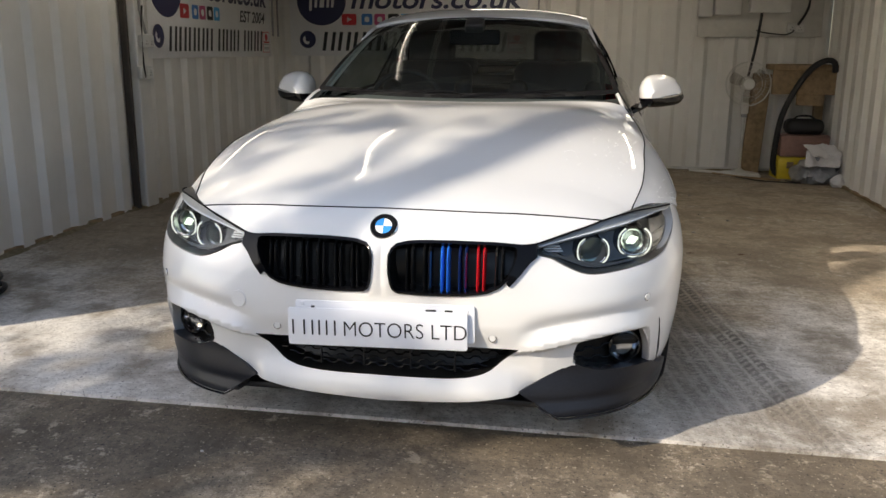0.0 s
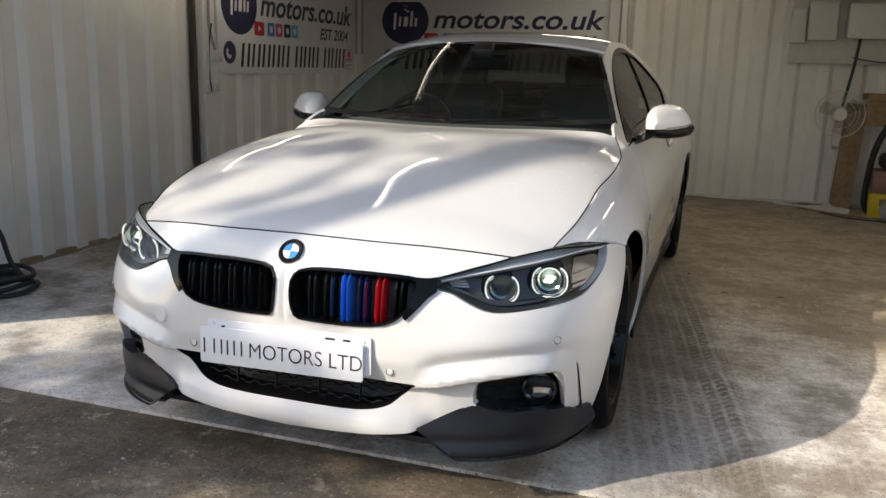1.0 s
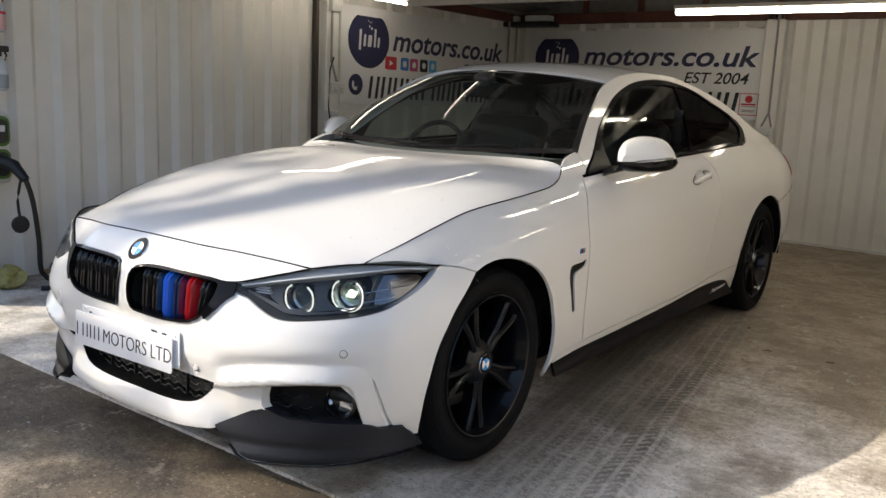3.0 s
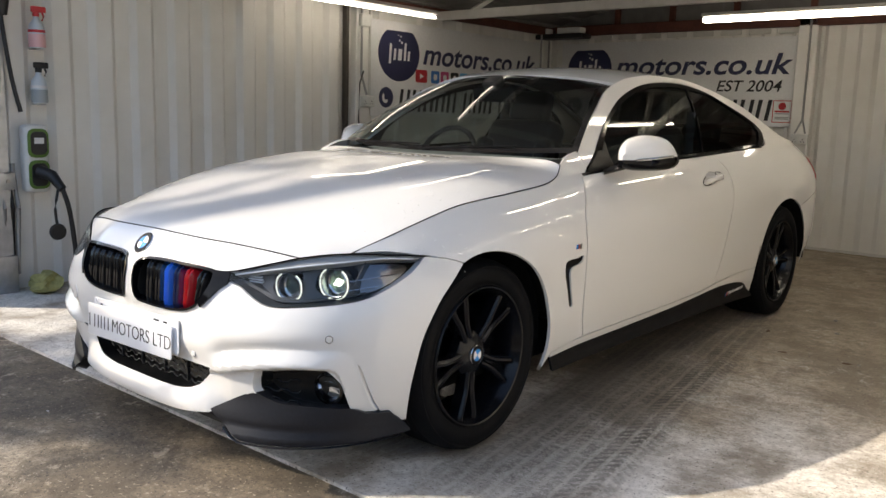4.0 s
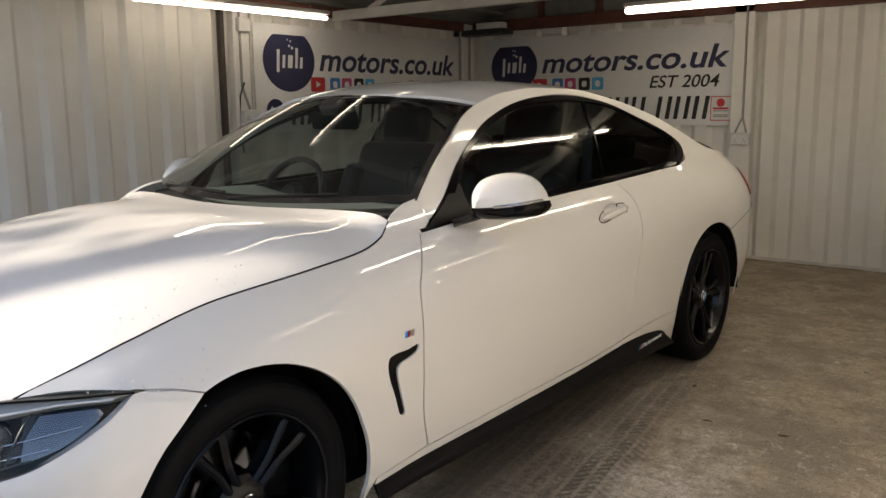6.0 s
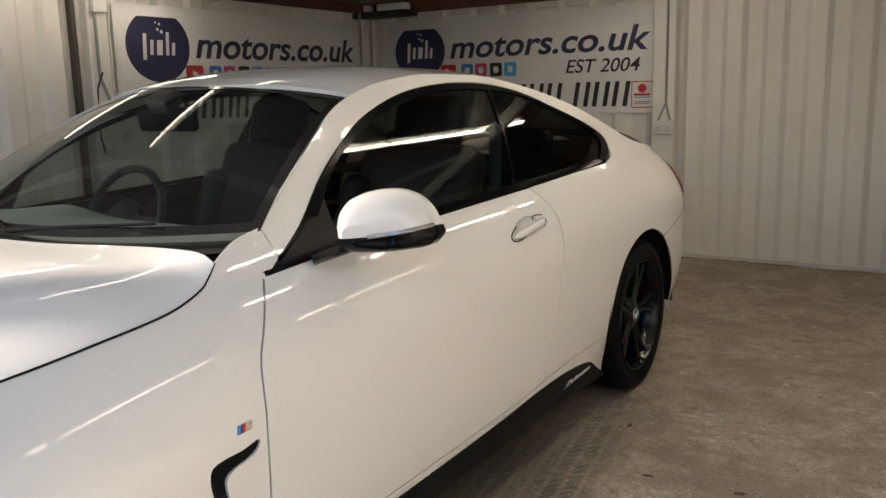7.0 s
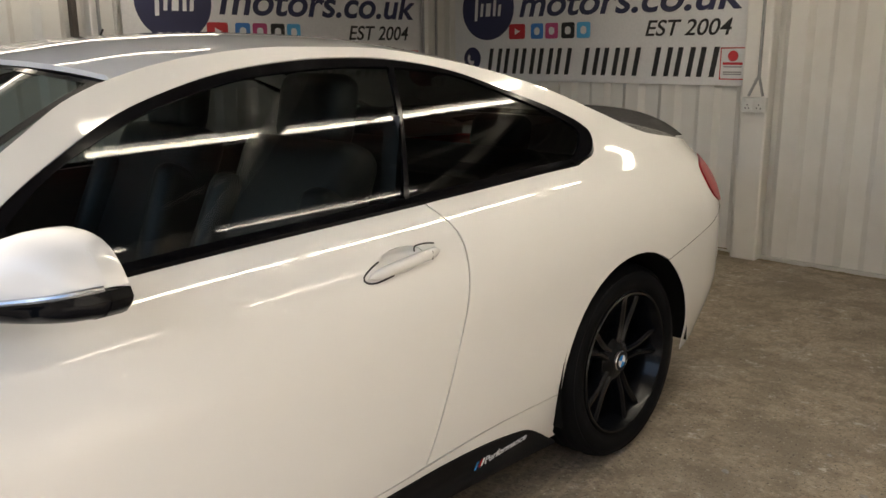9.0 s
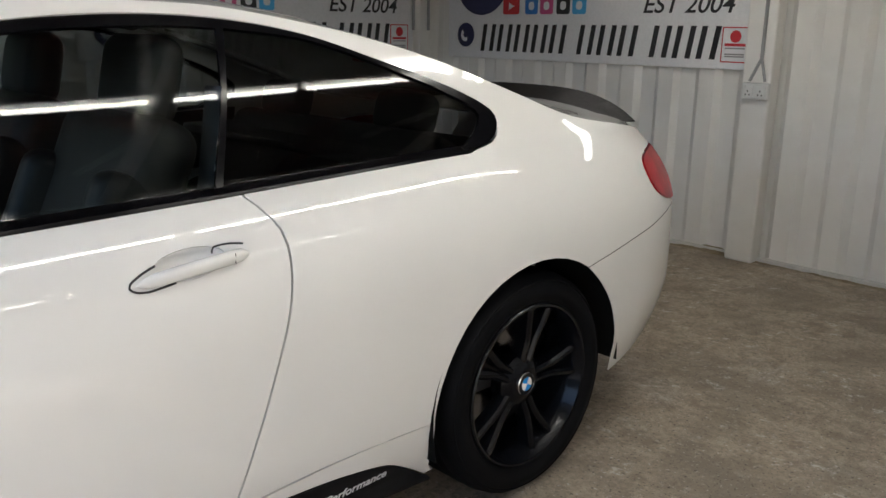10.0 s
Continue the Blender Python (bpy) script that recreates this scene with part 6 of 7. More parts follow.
# white roof truss: bottom chord and its braces
for y in (1.0, 2.35, 3.74):
    structure("rafter", box((5.3, 0.05, 0.075), (0.02, y, 1.985), 0.004), WHITEBEAM, None, "white painted bottom chord of the roof truss")
    for x0, z0, x1, z1 in ((-2.25, 2.01, -1.45, 2.36), (-0.35, 2.01, -1.1, 2.38), (-0.35, 2.01, 0.5, 2.38), (1.6, 2.01, 0.8, 2.38), (1.6, 2.01, 2.3, 2.38)):
        structure("rafter", tube([(x0, y, z0), (x1, y, z1)], 0.026, 4), WHITEBEAM, None, "white painted diagonal roof brace")
for i in range(18):
    structure("roof_rib", box((5.6, 0.05, 0.03), (0, -0.08 + 0.34 * i, ROOF_Z - 0.005), 0.008), ROOFING, None, "rib of the grey roofing sheet")

# small plaster-like patches over the end sign
for i in range(9):
    structure("trim", box((0.20, 0.02, 0.05), (-2.35 + 0.27 * i, 5.738, 1.945), 0.006), WHITEBEAM, None, "white pressed rib end under the beam")
structure("trim", box((5.5, 0.03, 0.025), (0, 5.735, 0.012), 0.004), WHITEBEAM, None, "white steel foot rail of the end wall")
structure("trim", box((0.03, 6.0, 0.022), (-2.72, 2.7, 0.011), 0.004), TIMBER, None, "muddy foot rail of the wall")
structure("trim", box((0.03, 6.0, 0.022), (2.765, 2.7, 0.011), 0.004), TIMBER, None, "muddy foot rail of the wall")
structure("post_north", box((0.17, 0.11, 2.05), (-0.005, 5.70, 1.025), 0.012), WALL, None, "white boxed steel post")
structure("post_west", box((0.05, 0.032, ROOF_Z), (-2.70, 2.672, ROOF_Z / 2), 0.004), POST_BROWN, None, "dark brown steel edge at the wall joint")
structure("post_west", box((0.09, 0.16, ROOF_Z), (-2.70, 2.83, ROOF_Z / 2), 0.01), WALL, None, "white boxed steel post")


def socket(place, label):
    s = part("wall_socket", box((0.150, 0.042, 0.088), (0, 0, 0), 0.006), SOCKET_WHITE, None)
    tagged(s, label, "wall socket", "wall sockets")
    s.matrix_basis = place
    for x in (-0.036, 0.036):
        part("socket_face", box((0.058, 0.004, 0.066), (x, -0.022, 0), 0.0015), SOCKET_WHITE, s)
        for dx, dz in ((-0.011, -0.012), (0.011, -0.012), (0, 0.008)):
            part("pin_hole", box((0.006, 0.002, 0.009), (x + dx, -0.0245, dz - 0.008)), LETTER, s)
        part("switch", box((0.010, 0.006, 0.014), (x + math.copysign(0.018, x), -0.025, 0.022), 0.002), SOCKET_WHITE, s)
    return s


socket(pose(0.012, 5.622, 0.983), "white double wall socket on the boxed post")
socket(pose(-2.632, 2.85, 1.205, 0, 0, 90), "white double wall socket under a conduit")
socket(pose(-2.632, 2.80, 0.985, 0, 0, 90), "grey double wall socket low on the post")


def pipe(pts, r, mat, label, name="conduit"):
    return tagged(part(name, tube(pts, r, 10), mat), label, "conduit" if name == "conduit" else "cable")


pipe([(0.02, 5.637, 2.02), (0.02, 5.637, 1.16)], 0.010, PIPE_GREY, "grey conduit on the boxed post")
pipe([(0.02, 5.637, 1.16), (-0.035, 5.63, 1.035)], 0.008, PIPE_GREY, "grey cable branching to the socket", "cable")
pipe([(0.02, 5.637, 1.16), (0.055, 5.63, 1.035)], 0.008, PIPE_GREY, "grey cable branching to the socket", "cable")
pipe([(-2.635, 2.79, 2.2), (-2.635, 2.79, 1.42), (-2.632, 2.85, 1.26)], 0.010, PIPE_GREY, "grey conduit down the post")
pipe([(-2.648, 2.895, 2.2), (-2.648, 2.895, 1.26)], 0.011, PIPE_WHITE, "white conduit down the post")
pipe([(-2.62, 2.80, 1.45), (-2.60, 2.74, 1.35), (-2.60, 2.73, 1.05), (-2.61, 2.76, 0.95)], 0.006, CABLE, "black cable looping down the post", "cable")
tagged(part("junction_box", box((0.05, 0.10, 0.10), (-2.635, 2.82, 1.86), 0.01), SOCKET_WHITE), "white junction box on the post", "junction box")
pipe([(-2.66, 5.45, 2.1), (-2.66, 5.45, 1.28)], 0.011, PIPE_GREY, "grey conduit in the corner")
pipe([(-2.66, 5.60, 2.1), (-2.66, 5.60, 1.28)], 0.011, PIPE_GREY, "grey conduit in the corner")
bm = box((0.75, 0.20, 0.05), (-2.55, 5.55, 1.955), 0.01)
sh = tagged(part("corner_shelf", bm, TRIM_BLACK), "dark steel shelf bracket in the roof corner", "shelf")
for x in (-2.75, -2.35):
    tagged(part("junction_box", box((0.28, 0.12, 0.06), (x + 0.0, 5.53, 2.01), 0.01), SOCKET_WHITE), "white electrical box on the corner shelf", "junction box")

# ---- the far corner: backboard, bench, fan and rubbish
bb = part("backboard", box((1.13, 0.03, 0.62), (2.115, 5.722, 1.60), 0.004), WHITEBEAM)
tagged(bb, "cream painted wooden board carrying electrical boxes", "board")
for x, z, w, h, d in ((1.60, 1.62, 0.13, 0.30, 0.10), (1.80, 1.66, 0.24, 0.34, 0.12), (2.18, 1.66, 0.36, 0.30, 0.14)):
    c = part("fuse_box", box((w, d, h), (x, 5.706 - d / 2, z), 0.012), SOCKET_WHITE)
    tagged(c, "cream electrical box on the backboard", "fuse box", "fuse boxes")
    part("lid", box((w * 0.86, 0.008, h * 0.86), (x, 5.703 - d, z), 0.004), SOCKET_WHITE, c)
ps = socket(pose(2.44, 5.685, 1.375), "white wall socket with a black plug")
part("plug", box((0.05, 0.05, 0.05), (2.425, 5.65, 1.37), 0.012), CABLE, ps)
pipe(spline([(2.42, 5.64, 1.35), (2.35, 5.64, 1.31), (2.15, 5.65, 1.33), (2.08, 5.65, 1.35)], 0.03), 0.006, CABLE, "black flex sagging along the backboard", "cable")
pipe(spline([(2.12, 5.65, 1.52), (2.10, 5.64, 1.30), (2.07, 5.63, 1.1), (2.04, 5.63, 0.92)], 0.04), 0.013, CABLE, "thick black flex hanging from the fuse box", "cable")
pipe(spline([(2.54, 5.66, 1.75), (2.53, 5.655, 1.55), (2.45, 5.645, 1.40)], 0.04), 0.012, CABLE, "black flex running down to the plug", "cable")
bench = empty("work_bench", "rough timber bench along the end wall", "bench")
part("top", box((0.56, 0.40, 0.05), (2.49, 5.52, 1.015), 0.005), TIMBER, bench)
part("apron", box((0.56, 0.03, 0.22), (2.49, 5.36, 0.88), 0.004), TIMBER, bench)
part("bracket", box((0.22, 0.05, 0.10), (2.55, 5.37, 0.72), 0.004), TIMBER, bench)
part("leg", box((0.17, 0.05, 0.95), (2.13, 5.55, 0.475), 0.004, pose(0, 0, 0, 0, 3, 0)), TIMBER, bench)
part("leg", box((0.08, 0.08, 0.99), (2.70, 5.62, 0.495), 0.004), TIMBER, bench)

fan = empty("pedestal_fan", "white pedestal fan standing before the wall", "fan", at=(2.00, 5.45, 0))
part("foot", lathe([(0, 0), (0.19, 0), (0.19, 0.015), (0.05, 0.035), (0.02, 0.06), (0, 0.06)], None, 32), FAN_WHITE, fan)
part("pole", lathe([(0.014, 0.05), (0.014, 0.62)], None, 16), FAN_WHITE, fan)
part("collar", box((0.05, 0.05, 0.05), (0, 0, 0.57), 0.01), PIPE_GREY, fan)
part("control_box", box((0.07, 0.06, 0.17), (0, 0.0, 0.66), 0.012), FAN_WHITE, fan)
hp = pose(0, -0.08, 0.86, 90, 0, 0)
part("motor", up_from(lathe([(0, -0.12), (0.05, -0.12), (0.07, -0.08), (0.06, -0.02), (0, -0.02)], None, 24), hp), FAN_WHITE, fan)
part("hub_cap", up_from(lathe([(0, 0.066), (0.05, 0.062), (0.055, 0.05), (0.05, 0.045)], None, 28), hp), FAN_WHITE, fan)
for a in (40, 160, 280):
    o = [(0.03, -0.02), (0.08, -0.05), (0.16, -0.06), (0.18, 0.0), (0.16, 0.05), (0.09, 0.05), (0.03, 0.02)]
    part("blade", up_from(slab(o, 0.004, pose(0, 0, 0, 18)), hp @ pose(0, 0, 0, 0, 0, a)), FAN_CAGE, fan)
for z, r in ((0.0, 0.2), (0.03, 0.2), (0.05, 0.12), (-0.03, 0.16)):
    part("cage_ring", up_from(tube([(r * math.cos(a), r * math.sin(a), z) for a in (2 * math.pi * i / 40 for i in range(40))], 0.004 if r == 0.2 else 0.0022, 6, closed=True), hp), FAN_WHITE, fan)
for i in range(40):
    a = 2 * math.pi * i / 40
    part("cage_wire", up_from(tube([(0.05 * math.cos(a), 0.05 * math.sin(a), 0.055), (0.15 * math.cos(a), 0.15 * math.sin(a), 0.05), (0.2 * math.cos(a), 0.2 * math.sin(a), 0.015), (0.19 * math.cos(a), 0.19 * math.sin(a), -0.015), (0.05 * math.cos(a), 0.05 * math.sin(a), -0.045)], 0.0007, 4), hp), FAN_WHITE, fan)
hose = pipe(spline([(2.72, 5.25, 0.98), (2.70, 5.22, 1.06), (2.63, 5.2, 1.08), (2.52, 5.2, 1.02), (2.40, 5.2, 0.85), (2.30, 5.22, 0.60), (2.27, 5.25, 0.35), (2.27, 5.28, 0.10), (2.33, 5.26, 0.025)], 0.03), 0.027, CABLE, "black ribbed vacuum hose arching over the rubbish", "hose")
hose["category"] = "hose"


def carton(size, at, turn, mat, label, name="carton"):
    c = part(name, box(size, (0, 0, size[2] / 2), 0.004), mat)
    tagged(c, label, "box")
    c.matrix_basis = pose(*at, 0, 0, turn)
    part("flap", box((size[0] * 1.01, size[1] * 0.5, 0.003), (0, -size[1] * 0.26, size[2] + 0.003), 0.001, pose(0, 0, 0, 4)), mat, c)
    return c


yb = carton((0.34, 0.26, 0.20), (2.46, 5.36, 0.0), 4, YELLOW, "yellow cardboard box on the floor")
part("box_mark", slab([(-0.03, 0.10), (0.03, 0.10), (0.03, 0.16), (-0.03, 0.16)], 0.001, pose(-0.06, -0.131, 0, 90)), TIMBER, yb)
carton((0.42, 0.28, 0.19), (2.53, 5.37, 0.208), -3, CARD, "reddish brown carton stacked on the yellow box")
bg = part("tool_bag", box((0.34, 0.20, 0.14), (0, 0, 0.07), 0.055, None, 4), CABLE)
bg.matrix_basis = pose(2.53, 5.38, 0.407)
tagged(bg, "soft black tool bag lying on the carton", "bag")
part("carry_strap", tube(spline([(-0.10, 0, 0.13), (-0.05, 0, 0.165), (0.05, 0, 0.165), (0.10, 0, 0.13)], 0.02), 0.009, 8), CABLE, bg)


def crumple(size, at, mat, label, name, cat, seed, rough=0.25):
    bm = bmesh.new()
    bmesh.ops.create_icosphere(bm, subdivisions=3, radius=0.5)
    for v in bm.verts:
        n = noise.noise(v.co * 3.1 + Vector((seed, 0, 0))) + 0.5 * noise.noise(v.co * 8 + Vector((0, seed, 0)))
        v.co *= 1 + rough * n
        v.co = Vector((v.co.x * size[0], v.co.y * size[1], max(0.0, (v.co.z + 0.42) * size[2])))
    ob = part(name, bm, mat)
    ob.location = at
    return tagged(ob, label, cat)


crumple((0.34, 0.30, 0.28), (2.62, 5.02, 0.0), BAG, "crumpled grey plastic rubbish bag", "rubbish_bag", "bag", 3, 0.45)
crumple((0.17, 0.16, 0.20), (2.47, 5.0, 0.0), GALV, "crumpled silver foil bag", "foil_bag", "bag", 7, 0.6)
crumple((0.12, 0.11, 0.12), (2.72, 4.80, 0.0), PAPER, "small pale knotted plastic bag", "small_bag", "bag", 11, 0.3)
for at, w, h, rz, rx, sd in (((2.62, 4.95, 0.30), 0.30, 0.20, 20, 28, 1), ((2.60, 4.88, 0.235), 0.28, 0.18, -15, 42, 2)):
    bm = bmesh.new()
    bmesh.ops.create_grid(bm, x_segments=8, y_segments=6, size=0.5)
    for v in bm.verts:
        v.co = Vector((v.co.x * w, v.co.y * h, 0.03 * noise.noise(v.co * 4 + Vector((sd, 0, 0)))))
    r = bmesh.ops.extrude_face_region(bm, geom=bm.faces[:])
    bmesh.ops.translate(bm, vec=(0, 0, 0.002), verts=[v for v in r["geom"] if isinstance(v, bmesh.types.BMVert)])
    ob = part("paper_sheet", bm, PAPER)
    ob.matrix_basis = pose(*at, rx, 0, rz)
    tagged(ob, "creased white paper sheet on the rubbish bag", "paper")
for pts, r, m, lb in (([(1.55, 5.55, 0.02), (1.9, 5.36, 0.02), (2.15, 5.2, 0.02)], 0.018, PIPE_WHITE, "white plastic trunking offcut on the floor"),
                      ([(1.75, 5.42, 0.012), (2.0, 5.2, 0.012), (2.3, 5.05, 0.012)], 0.011, TIMBER, "thin wooden batten on the floor")):
    tagged(part("offcut", tube(pts, r, 6, flat=0.8), m), lb, "offcut")
pipe(spline([(1.9, 5.3, 0.006), (2.1, 5.05, 0.006), (2.3, 4.98, 0.006), (2.45, 4.95, 0.006), (2.35, 5.08, 0.006)], 0.04), 0.005, CABLE, "black flex lying on the floor", "cable")

# ---- the charger corner by the opening
built = set(bpy.data.objects)
post = structure("post_west", box((0.09, 0.11, ROOF_Z), (-2.675, 0.02, ROOF_Z / 2), 0.006), GALV, None, "galvanised steel post beside the charger")
part("post_foot", box((0.12, 0.20, 0.22), (-2.655, -0.02, 0.11), 0.006), GALV, post)
part("post_plate", box((0.02, 0.15, 0.10), (-2.615, 0.02, 0.66), 0.004), GALV, post)
for x in (-0.03, 0.03):
    part("bolt", lathe([(0, 0.008), (0.011, 0.008), (0.012, 0)], pose(-2.605, 0.02 + x, 0.66, 0, 90, 0), 6), STEEL, post)
dock = empty("car_charger", "grey car charging unit with green bezels and a plugged-in lead", "charger")
part("case", box((0.10, 0.145, 0.40), (-2.63, 0.22, 0.787), 0.03, None, 4), SOCKET_WHITE, dock)
for z in (0.880, 0.695):
    b = part("bezel", up_from(slab(rounded(0.122, 0.170, 0.04), 0.012, Matrix(), bevel=0.004), Matrix(((0, 0, 1, -2.582), (1, 0, 0, 0.22), (0, 1, 0, z), (0, 0, 0, 1)))), GREEN, dock, "green socket bezel")
    part("socket_well", up_from(slab(rounded(0.092, 0.135, 0.03), 0.006, Matrix()), Matrix(((0, 0, 1, -2.5695), (1, 0, 0, 0.22), (0, 1, 0, z), (0, 0, 0, 1)))), CABLE, b)
part("label_card", box((0.004, 0.055, 0.035), (-2.5615, 0.22, 0.895)), PAPER, dock)
part("charge_plug", tube([(-2.545, 0.21, 0.715), (-2.46, 0.24, 0.695), (-2.40, 0.27, 0.62)], [0.038, 0.034, 0.024], 12), CABLE, dock)
lead = pipe(spline([(-2.40, 0.27, 0.62), (-2.39, 0.30, 0.50), (-2.40, 0.33, 0.28), (-2.42, 0.35, 0.08), (-2.40, 0.42, 0.02), (-2.30, 0.50, 0.016), (-2.22, 0.42, 0.016), (-2.30, 0.28, 0.016)], 0.04), 0.014, CABLE, "black charging lead hanging to the floor", "cable")
pipe(spline([(-2.43, 0.26, 0.63), (-2.44, 0.24, 0.5), (-2.44, 0.25, 0.40)], 0.04), 0.008, CABLE, "thin black tether of the dust cap", "cable")
cp = part("dust_cap", lathe([(0, -0.02), (0.045, -0.015), (0.05, 0.0), (0.045, 0.015), (0, 0.02)], pose(-2.44, 0.25, 0.365, 0, 90, 0), 24), CABLE)
tagged(cp, "round black dust cap hanging on its tether", "cap")
for k, r in enumerate((0.20, 0.17, 0.14, 0.185)):
    pts = [(-2.38 + r * math.cos(a), 0.58 + 0.9 * r * math.sin(a), 0.02 + 0.022 * k + 0.008 * math.sin(3 * a + k)) for a in (2 * math.pi * i / 30 for i in range(30))]
    tagged(part("cable_coil", tube(pts, 0.013, 8, closed=True), CABLE), "coil of black cable lying on the floor", "cable", "coiled cable")
pipe(spline([(-2.45, 0.50, 0.06), (-2.46, 0.52, 0.25), (-2.44, 0.58, 0.34), (-2.40, 0.64, 0.30), (-2.36, 0.66, 0.14), (-2.30, 0.68, 0.05)], 0.03), 0.013, CABLE, "loop of black cable standing up from the coil", "cable")
crumple((0.20, 0.18, 0.13), (-2.50, 0.20, 0.0), CLOTH, "crumpled yellow cleaning cloth by the post", "cleaning_cloth", "cloth", 5, 0.5)
for i, y in enumerate((-0.15, -0.12, -0.085, -0.05, -0.015, 0.03, 0.075, 0.105)):
    pipe([(-2.66, y, 0.10), (-2.655 + 0.004 * i, y + 0.004, 0.5), (-2.66, y - 0.006, 0.62 + 0.02 * i)], 0.014, PIPE_GREY if i % 2 else CABLE, "grey steel rod leaning by the post", "rod")["category"] = "rod"
pipe(spline([(-2.60, 0.05, 1.75), (-2.60, 0.06, 1.55), (-2.605, 0.10, 1.25), (-2.60, 0.14, 1.06)], 0.05), 0.012, CABLE, "black cable running down to the charger", "cable")
bx = tagged(part("cable_funnel", lathe([(0.03, 0), (0.065, 0.22), (0.06, 0.22), (0.025, 0.005)], pose(-2.60, 0.06, 1.60), 20), CABLE), "black plastic funnel hanging on the post", "funnel")


def bottle(at, body, trigger, label):
    e = empty("spray_bottle", label, "bottle", "spray bottles")
    e.location = at
    part("body", lathe([(0, 0), (0.042, 0), (0.046, 0.01), (0.046, 0.10), (0.040, 0.135), (0.018, 0.165), (0.014, 0.185), (0, 0.185)], None, 24), FROST, e)
    part("fill", lathe([(0.0465, 0.004), (0.0472, 0.01), (0.0472, 0.075), (0.0465, 0.08)], None, 24), body, e)
    part("collar", lathe([(0.018, 0.18), (0.019, 0.205), (0.0, 0.206)], None, 18), trigger, e)
    part("trigger_head", box((0.028, 0.085, 0.035), (0, 0.015, 0.222), 0.008), trigger, e)
    part("trigger", tube([(0, 0.035, 0.21), (0, 0.045, 0.185), (0, 0.035, 0.16)], 0.006, 8), trigger, e)
    part("label", lathe([(0.0474, 0.088), (0.0474, 0.104)], None, 24), SIGN_RED if body is PINK else PAPER, e)
    return e


tagged(part("bottle_peg", box((0.10, 0.045, 0.010), (-2.655, 0.27, 1.427), 0.003), GALV), "small steel peg on the wall under a bottle", "peg", "bottle pegs")
tagged(part("bottle_peg", box((0.10, 0.045, 0.010), (-2.655, 0.27, 1.107), 0.003), GALV), "small steel peg on the wall under a bottle", "peg", "bottle pegs")
bottle((-2.64, 0.27, 1.432), PINK, SIGN_RED, "clear spray bottle of pink cleaner with red trigger")
bottle((-2.64, 0.27, 1.112), BOTTLE_GREY, CABLE, "clear spray bottle of grey cleaner with black trigger")


for ob in set(bpy.data.objects) - built:
    if ob.parent is None:
        ob.location.y -= 0.12

# ---- grime lodged along the foot of the walls
MOSS = material("wall_grime", (0.17, 0.135, 0.075), 0.95, vary=0.6, grain=40, big=5, bump=0.004, other=(0.30, 0.25, 0.17))
grime_rng = random.Random(21)
for wall, a0, a1 in (("north", -2.6, 2.65), ("west", 0.2, 5.6), ("east", 0.3, 5.6)):
    bm = bmesh.new()
    rows, n = [], int((a1 - a0) / 0.025)
    width, high = 0.03, 0.012
    for i in range(n + 1):
        u = a0 + (a1 - a0) * i / n
        width = min(0.075, max(0.006, width + grime_rng.gauss(0, 0.008)))
        high = min(0.024, max(0.003, high + grime_rng.gauss(0, 0.003)))
        rows.append([bm.verts.new({"north": (u, 5.79 - d, z), "west": (-2.75 + d, u, z), "east": (2.81 - d, u, z)}[wall]) for d, z in ((0.0, high), (0.035 + width * 0.2, high * grime_rng.uniform(0.7, 1.1)), (0.035 + width * 0.7, high * 0.4), (0.035 + width, 0.001))])
    for p, q in zip(rows, rows[1:]):
        for k in range(3):
            bm.faces.new((p[k], p[k + 1], q[k + 1], q[k]))
    bmesh.ops.recalc_face_normals(bm, faces=bm.faces)
    tagged(part("wall_grime", bm, MOSS), "brown mossy dirt along the foot of the wall", "dirt", kind="stuff")


# ---- the yard: litter and the trees that throw the dappled shade
LEAF = material("leaf_green", (0.07, 0.10, 0.03), 0.6, vary=0.4, grain=6, big=1)
BARK = material("bark", (0.12, 0.09, 0.065), 0.9, vary=0.4, grain=20, big=3, bump=0.006)


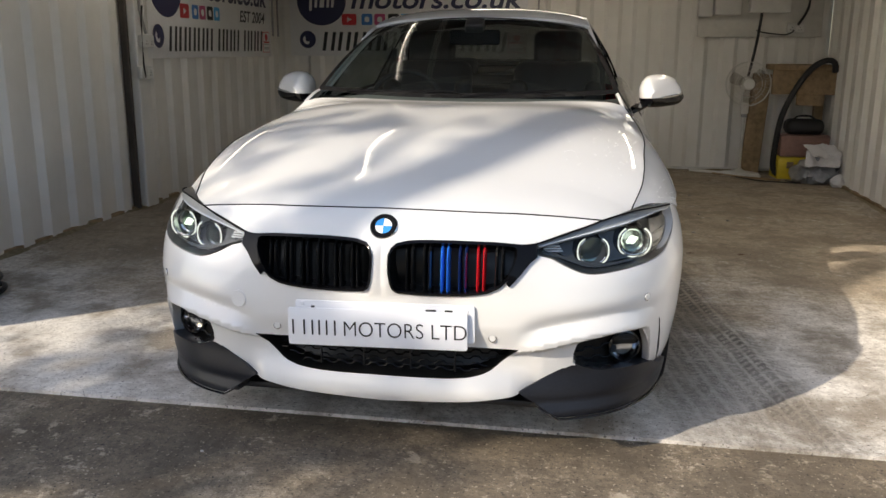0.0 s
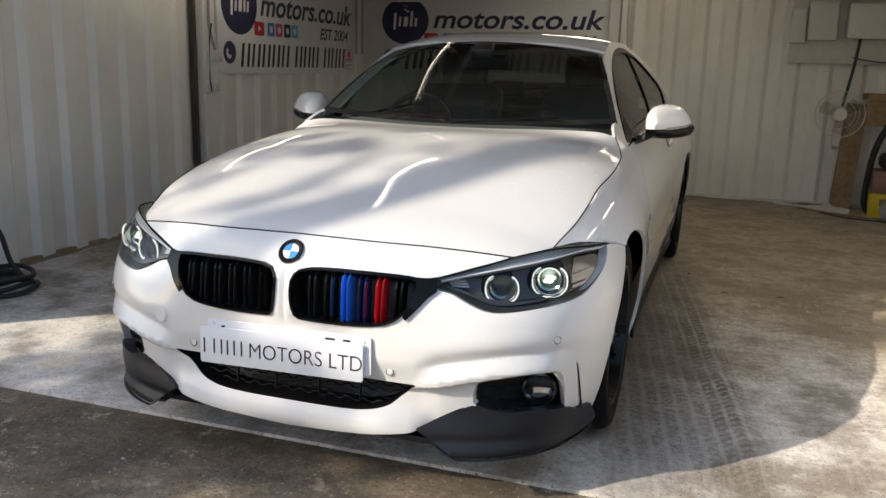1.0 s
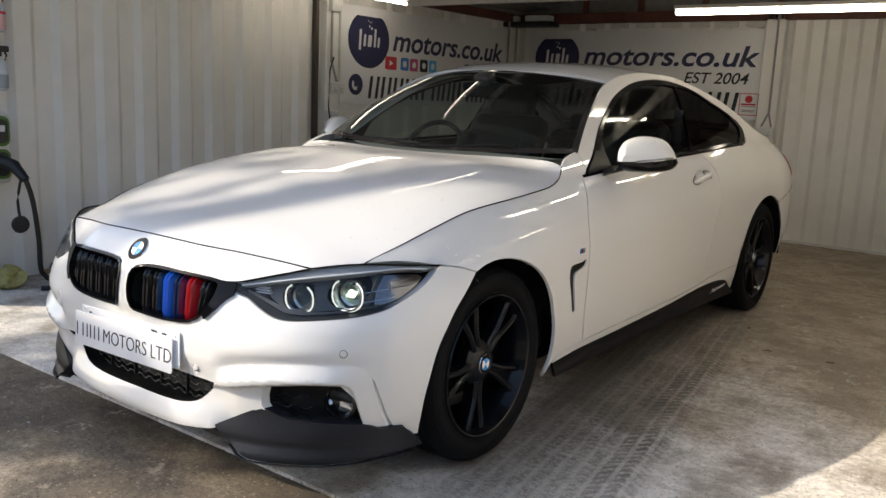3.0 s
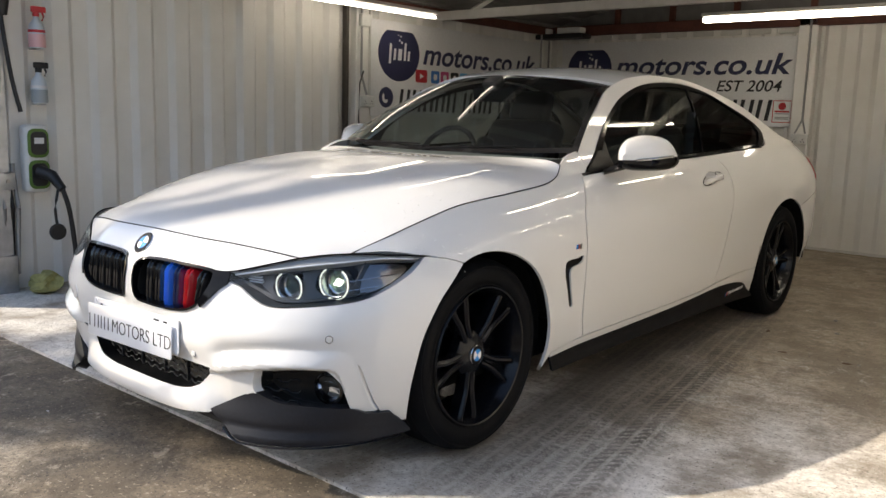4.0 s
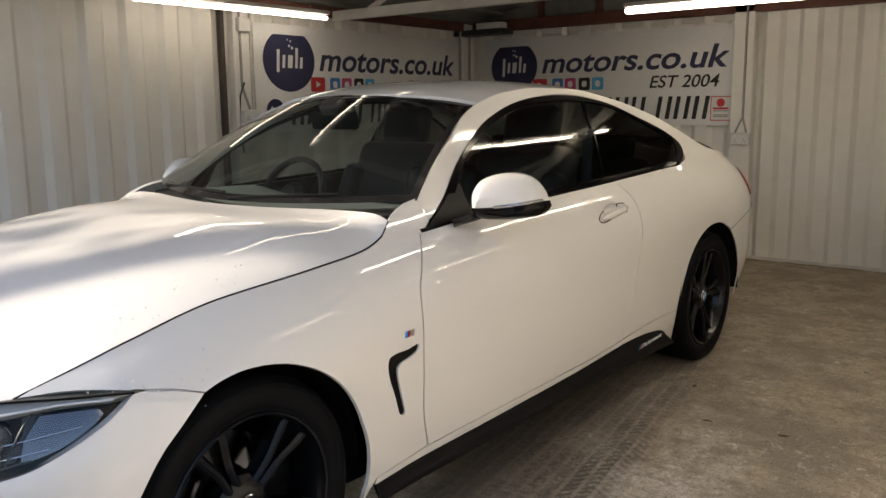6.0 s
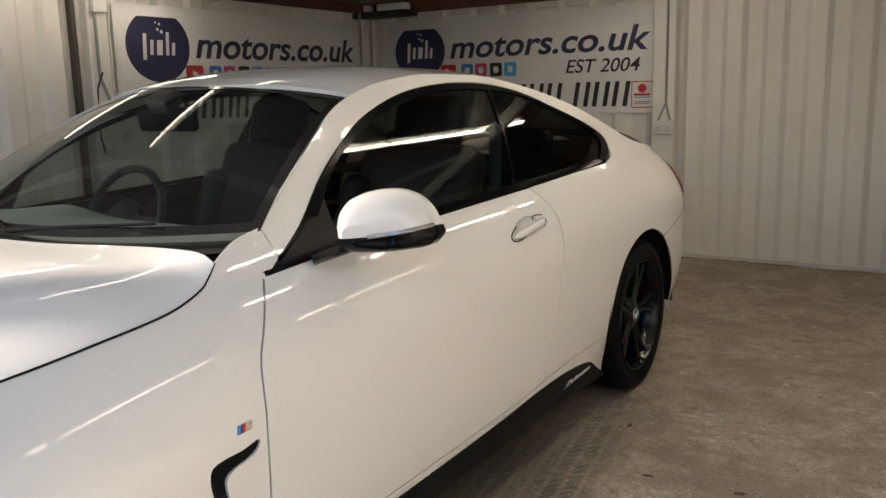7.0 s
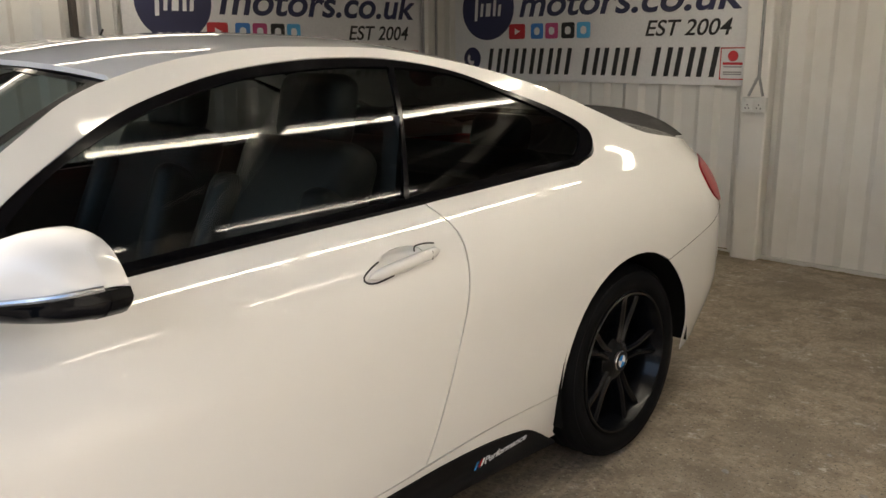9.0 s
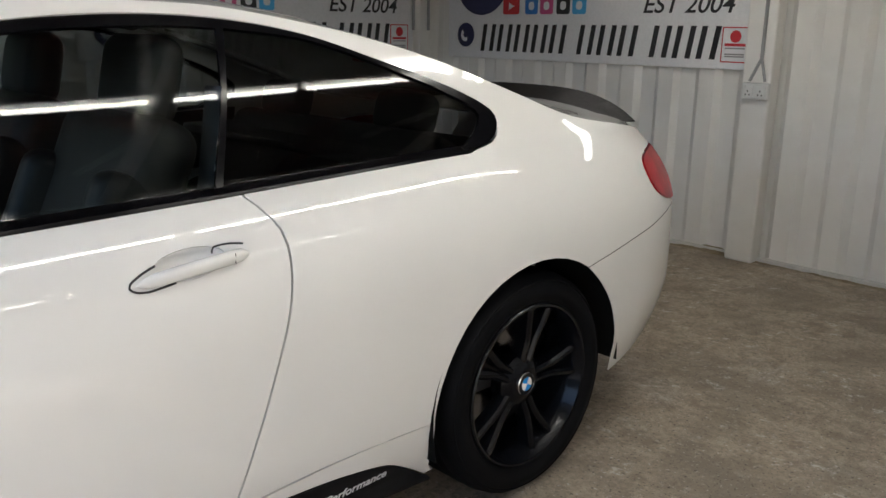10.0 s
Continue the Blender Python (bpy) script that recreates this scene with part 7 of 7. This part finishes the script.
def tree(at, height, spread, seed, twigs, leaves, low=0.5, boughs=()):
    """A thin-limbed tree with clumps of small leaves, standing in the yard."""
    rng = random.Random(seed)
    e = empty("tree", "tall tree with thin leafy branches beside the yard", "tree", "trees in the yard", at)
    part("trunk", tube([(0, 0, 0), (0.1, 0.05, height * 0.3), (0.05, -0.1, height * 0.6), (0, 0, height * 0.9)], [0.20, 0.15, 0.10, 0.04], 12), BARK, e)
    leaf = bmesh.new()

    def spray(a, b, n, wide):
        for _ in range(n):
            c = a.lerp(b, rng.uniform(0.0, 1.1)) + Vector([rng.gauss(0, wide) for _ in range(3)])
            # leaves are left out where their shadow would fall on places kept sunlit
            w = c + Vector(at)
            gx, gy = w.x + 1.26 * w.z, w.y + 1.14 * w.z
            if (gx > 0.6 and gy < 1.42 * gx - 1.80) or (wide > 0.2 and gx > 0.1 and 0.1 < gy < 1.7 and rng.random() < 0.6) or (gx > -0.6 and gy < 0.35 and rng.random() < 0.35):
                continue
            if gx > 1.8 or (gy < 0.1 and rng.random() < (0.97 if gx > 0.6 else 0.6 if gy < -0.45 and gx > 0.0 else 0.0)):
                continue
            u = Vector([rng.gauss(0, 1) for _ in range(3)]).normalized()
            v = u.orthogonal().normalized()
            s = rng.uniform(0.035, 0.07)
            leaf.faces.new([leaf.verts.new(c + q) for q in (u * s * 1.5, v * s * 0.7, -u * s * 1.5, -v * s * 0.7)])
    for i in range(twigs):
        z = height * rng.uniform(low, 0.95)
        a = rng.uniform(0, 2 * math.pi)
        r = spread * rng.uniform(0.5, 1.0)
        tip = Vector((r * math.cos(a), r * math.sin(a), z + rng.uniform(0.0, 0.6)))
        base = Vector((0.05, 0, z - 0.35 * r))
        mid = base.lerp(tip, 0.5) + Vector((rng.uniform(-0.2, 0.2), rng.uniform(-0.2, 0.2), 0.15))
        part("limb", tube([base, mid, tip], [0.040, 0.022, 0.007], 7), BARK, e)
        spray(mid, tip, leaves, 0.22)
    for path, r0, r1, n in boughs:
        P = [Vector(p) - Vector(at) for p in path]
        line = spline(P, 0.15)
        part("limb", tube(line, [r0 + (r1 - r0) * i / (len(line) - 1) for i in range(len(line))], 9), BARK, e)
        spray(P[-2], P[-1], n, 0.12)
    crown = part("crown", leaf, LEAF, e)
    crown["kind"] = "stuff"
    return e


# out of view; boughs are set so their shadows cross the bonnet and bumper
tree((-7.95, -6.70, 0), 6.55, 1.75, 4, 42, 75, 0.50,
     [([(-7.85, -6.70, 3.9), (-7.15, -6.63, 5.2), (-6.32, -6.30, 5.74), (-5.60, -5.23, 5.87), (-5.15, -4.58, 5.95)], 0.085, 0.11, 40),
      ([(-7.85, -6.70, 3.2), (-7.35, -6.58, 4.1), (-6.62, -6.05, 4.95), (-5.85, -5.95, 5.0)], 0.06, 0.02, 130),
      ([(-7.85, -6.70, 4.6), (-7.35, -6.15, 5.6), (-6.90, -5.80, 5.8), (-6.35, -5.60, 5.85)], 0.04, 0.012, 60)])
tree((-6.85, -9.20, 0), 6.6, 1.5, 9, 14, 24, 0.55)

STONE = material("pebble", (0.42, 0.40, 0.37), 0.9, vary=0.4, grain=30, big=8)
DRYLEAF = material("dry_leaf", (0.13, 0.07, 0.035), 0.8, vary=0.4, grain=30, big=9)
rng = random.Random(5)
for k in range(60):
    x, y = rng.uniform(-2.0, 2.6), rng.uniform(-2.2, 5.4)
    if -0.95 < x < 0.95 and y > -0.75:
        continue
    out = y < -0.5
    bm = bmesh.new()
    if rng.random() < 0.5:
        bmesh.ops.create_icosphere(bm, subdivisions=1, radius=rng.uniform(0.005, 0.011))
        for v in bm.verts:
            v.co = Vector((v.co.x * 1.4, v.co.y, v.co.z * 0.6)) * rng.uniform(0.8, 1.2)
        ob = tagged(part("pebble", bm, STONE), "small pale stone chip on the concrete", "stone", "loose stone chips")
        ob.location = (x, y, (-0.010 if out else 0.0) + 0.004)
    else:
        o = [(0.022, 0), (0.008, 0.009), (-0.012, 0.007), (-0.022, -0.002), (-0.008, -0.009), (0.010, -0.008)]
        f = [bm.verts.new((px * rng.uniform(0.7, 1.3), py * rng.uniform(0.7, 1.3), 0.004 * rng.random())) for px, py in o]
        top_f = bm.faces.new(f)
        r = bmesh.ops.extrude_face_region(bm, geom=[top_f])
        bmesh.ops.translate(bm, vec=(0, 0, 0.0015), verts=[v for v in r["geom"] if isinstance(v, bmesh.types.BMVert)])
        ob = tagged(part("dry_leaf", bm, DRYLEAF), "curled brown leaf lying on the concrete", "leaf", "fallen leaves")
        ob.matrix_basis = pose(x, y, (-0.0115 if out else 0.0005), 0, 0, rng.uniform(0, 360))


# ---- drops of water left on the bonnet and wing
DROP = material("water_drop", (0.80, 0.80, 0.79), 0.05, coat=1.0)
drop_rng = random.Random(77)
drops = bmesh.new()
for _ in range(110):
    x, y = drop_rng.gauss(0.60, 0.10), drop_rng.gauss(-0.05, 0.22)
    if not (0.2 < x < side(y, shut(max(y, -0.45))) - 0.02 and -0.42 < y < 0.5):
        continue
    r = drop_rng.uniform(0.0012, 0.0034)
    got = bmesh.ops.create_icosphere(drops, subdivisions=1, radius=r, matrix=Matrix.Translation((x, y, bonnet(x, y) + 0.0002)))
    for v in got["verts"]:
        v.co.z = bonnet(x, y) + (v.co.z - bonnet(x, y)) * 0.55
for _ in range(50):
    y, z = drop_rng.gauss(-0.25, 0.10), drop_rng.gauss(0.69, 0.03)
    if not (-0.40 < y < -0.05 and z < shut(y) - 0.012):
        continue
    r = drop_rng.uniform(0.0012, 0.003)
    bmesh.ops.create_icosphere(drops, subdivisions=1, radius=r, matrix=Matrix.Translation((side(y, z), y, z)))
tagged(part("water_drops", drops, DROP), "scattered clear water drops on white paint", "water", kind="stuff")
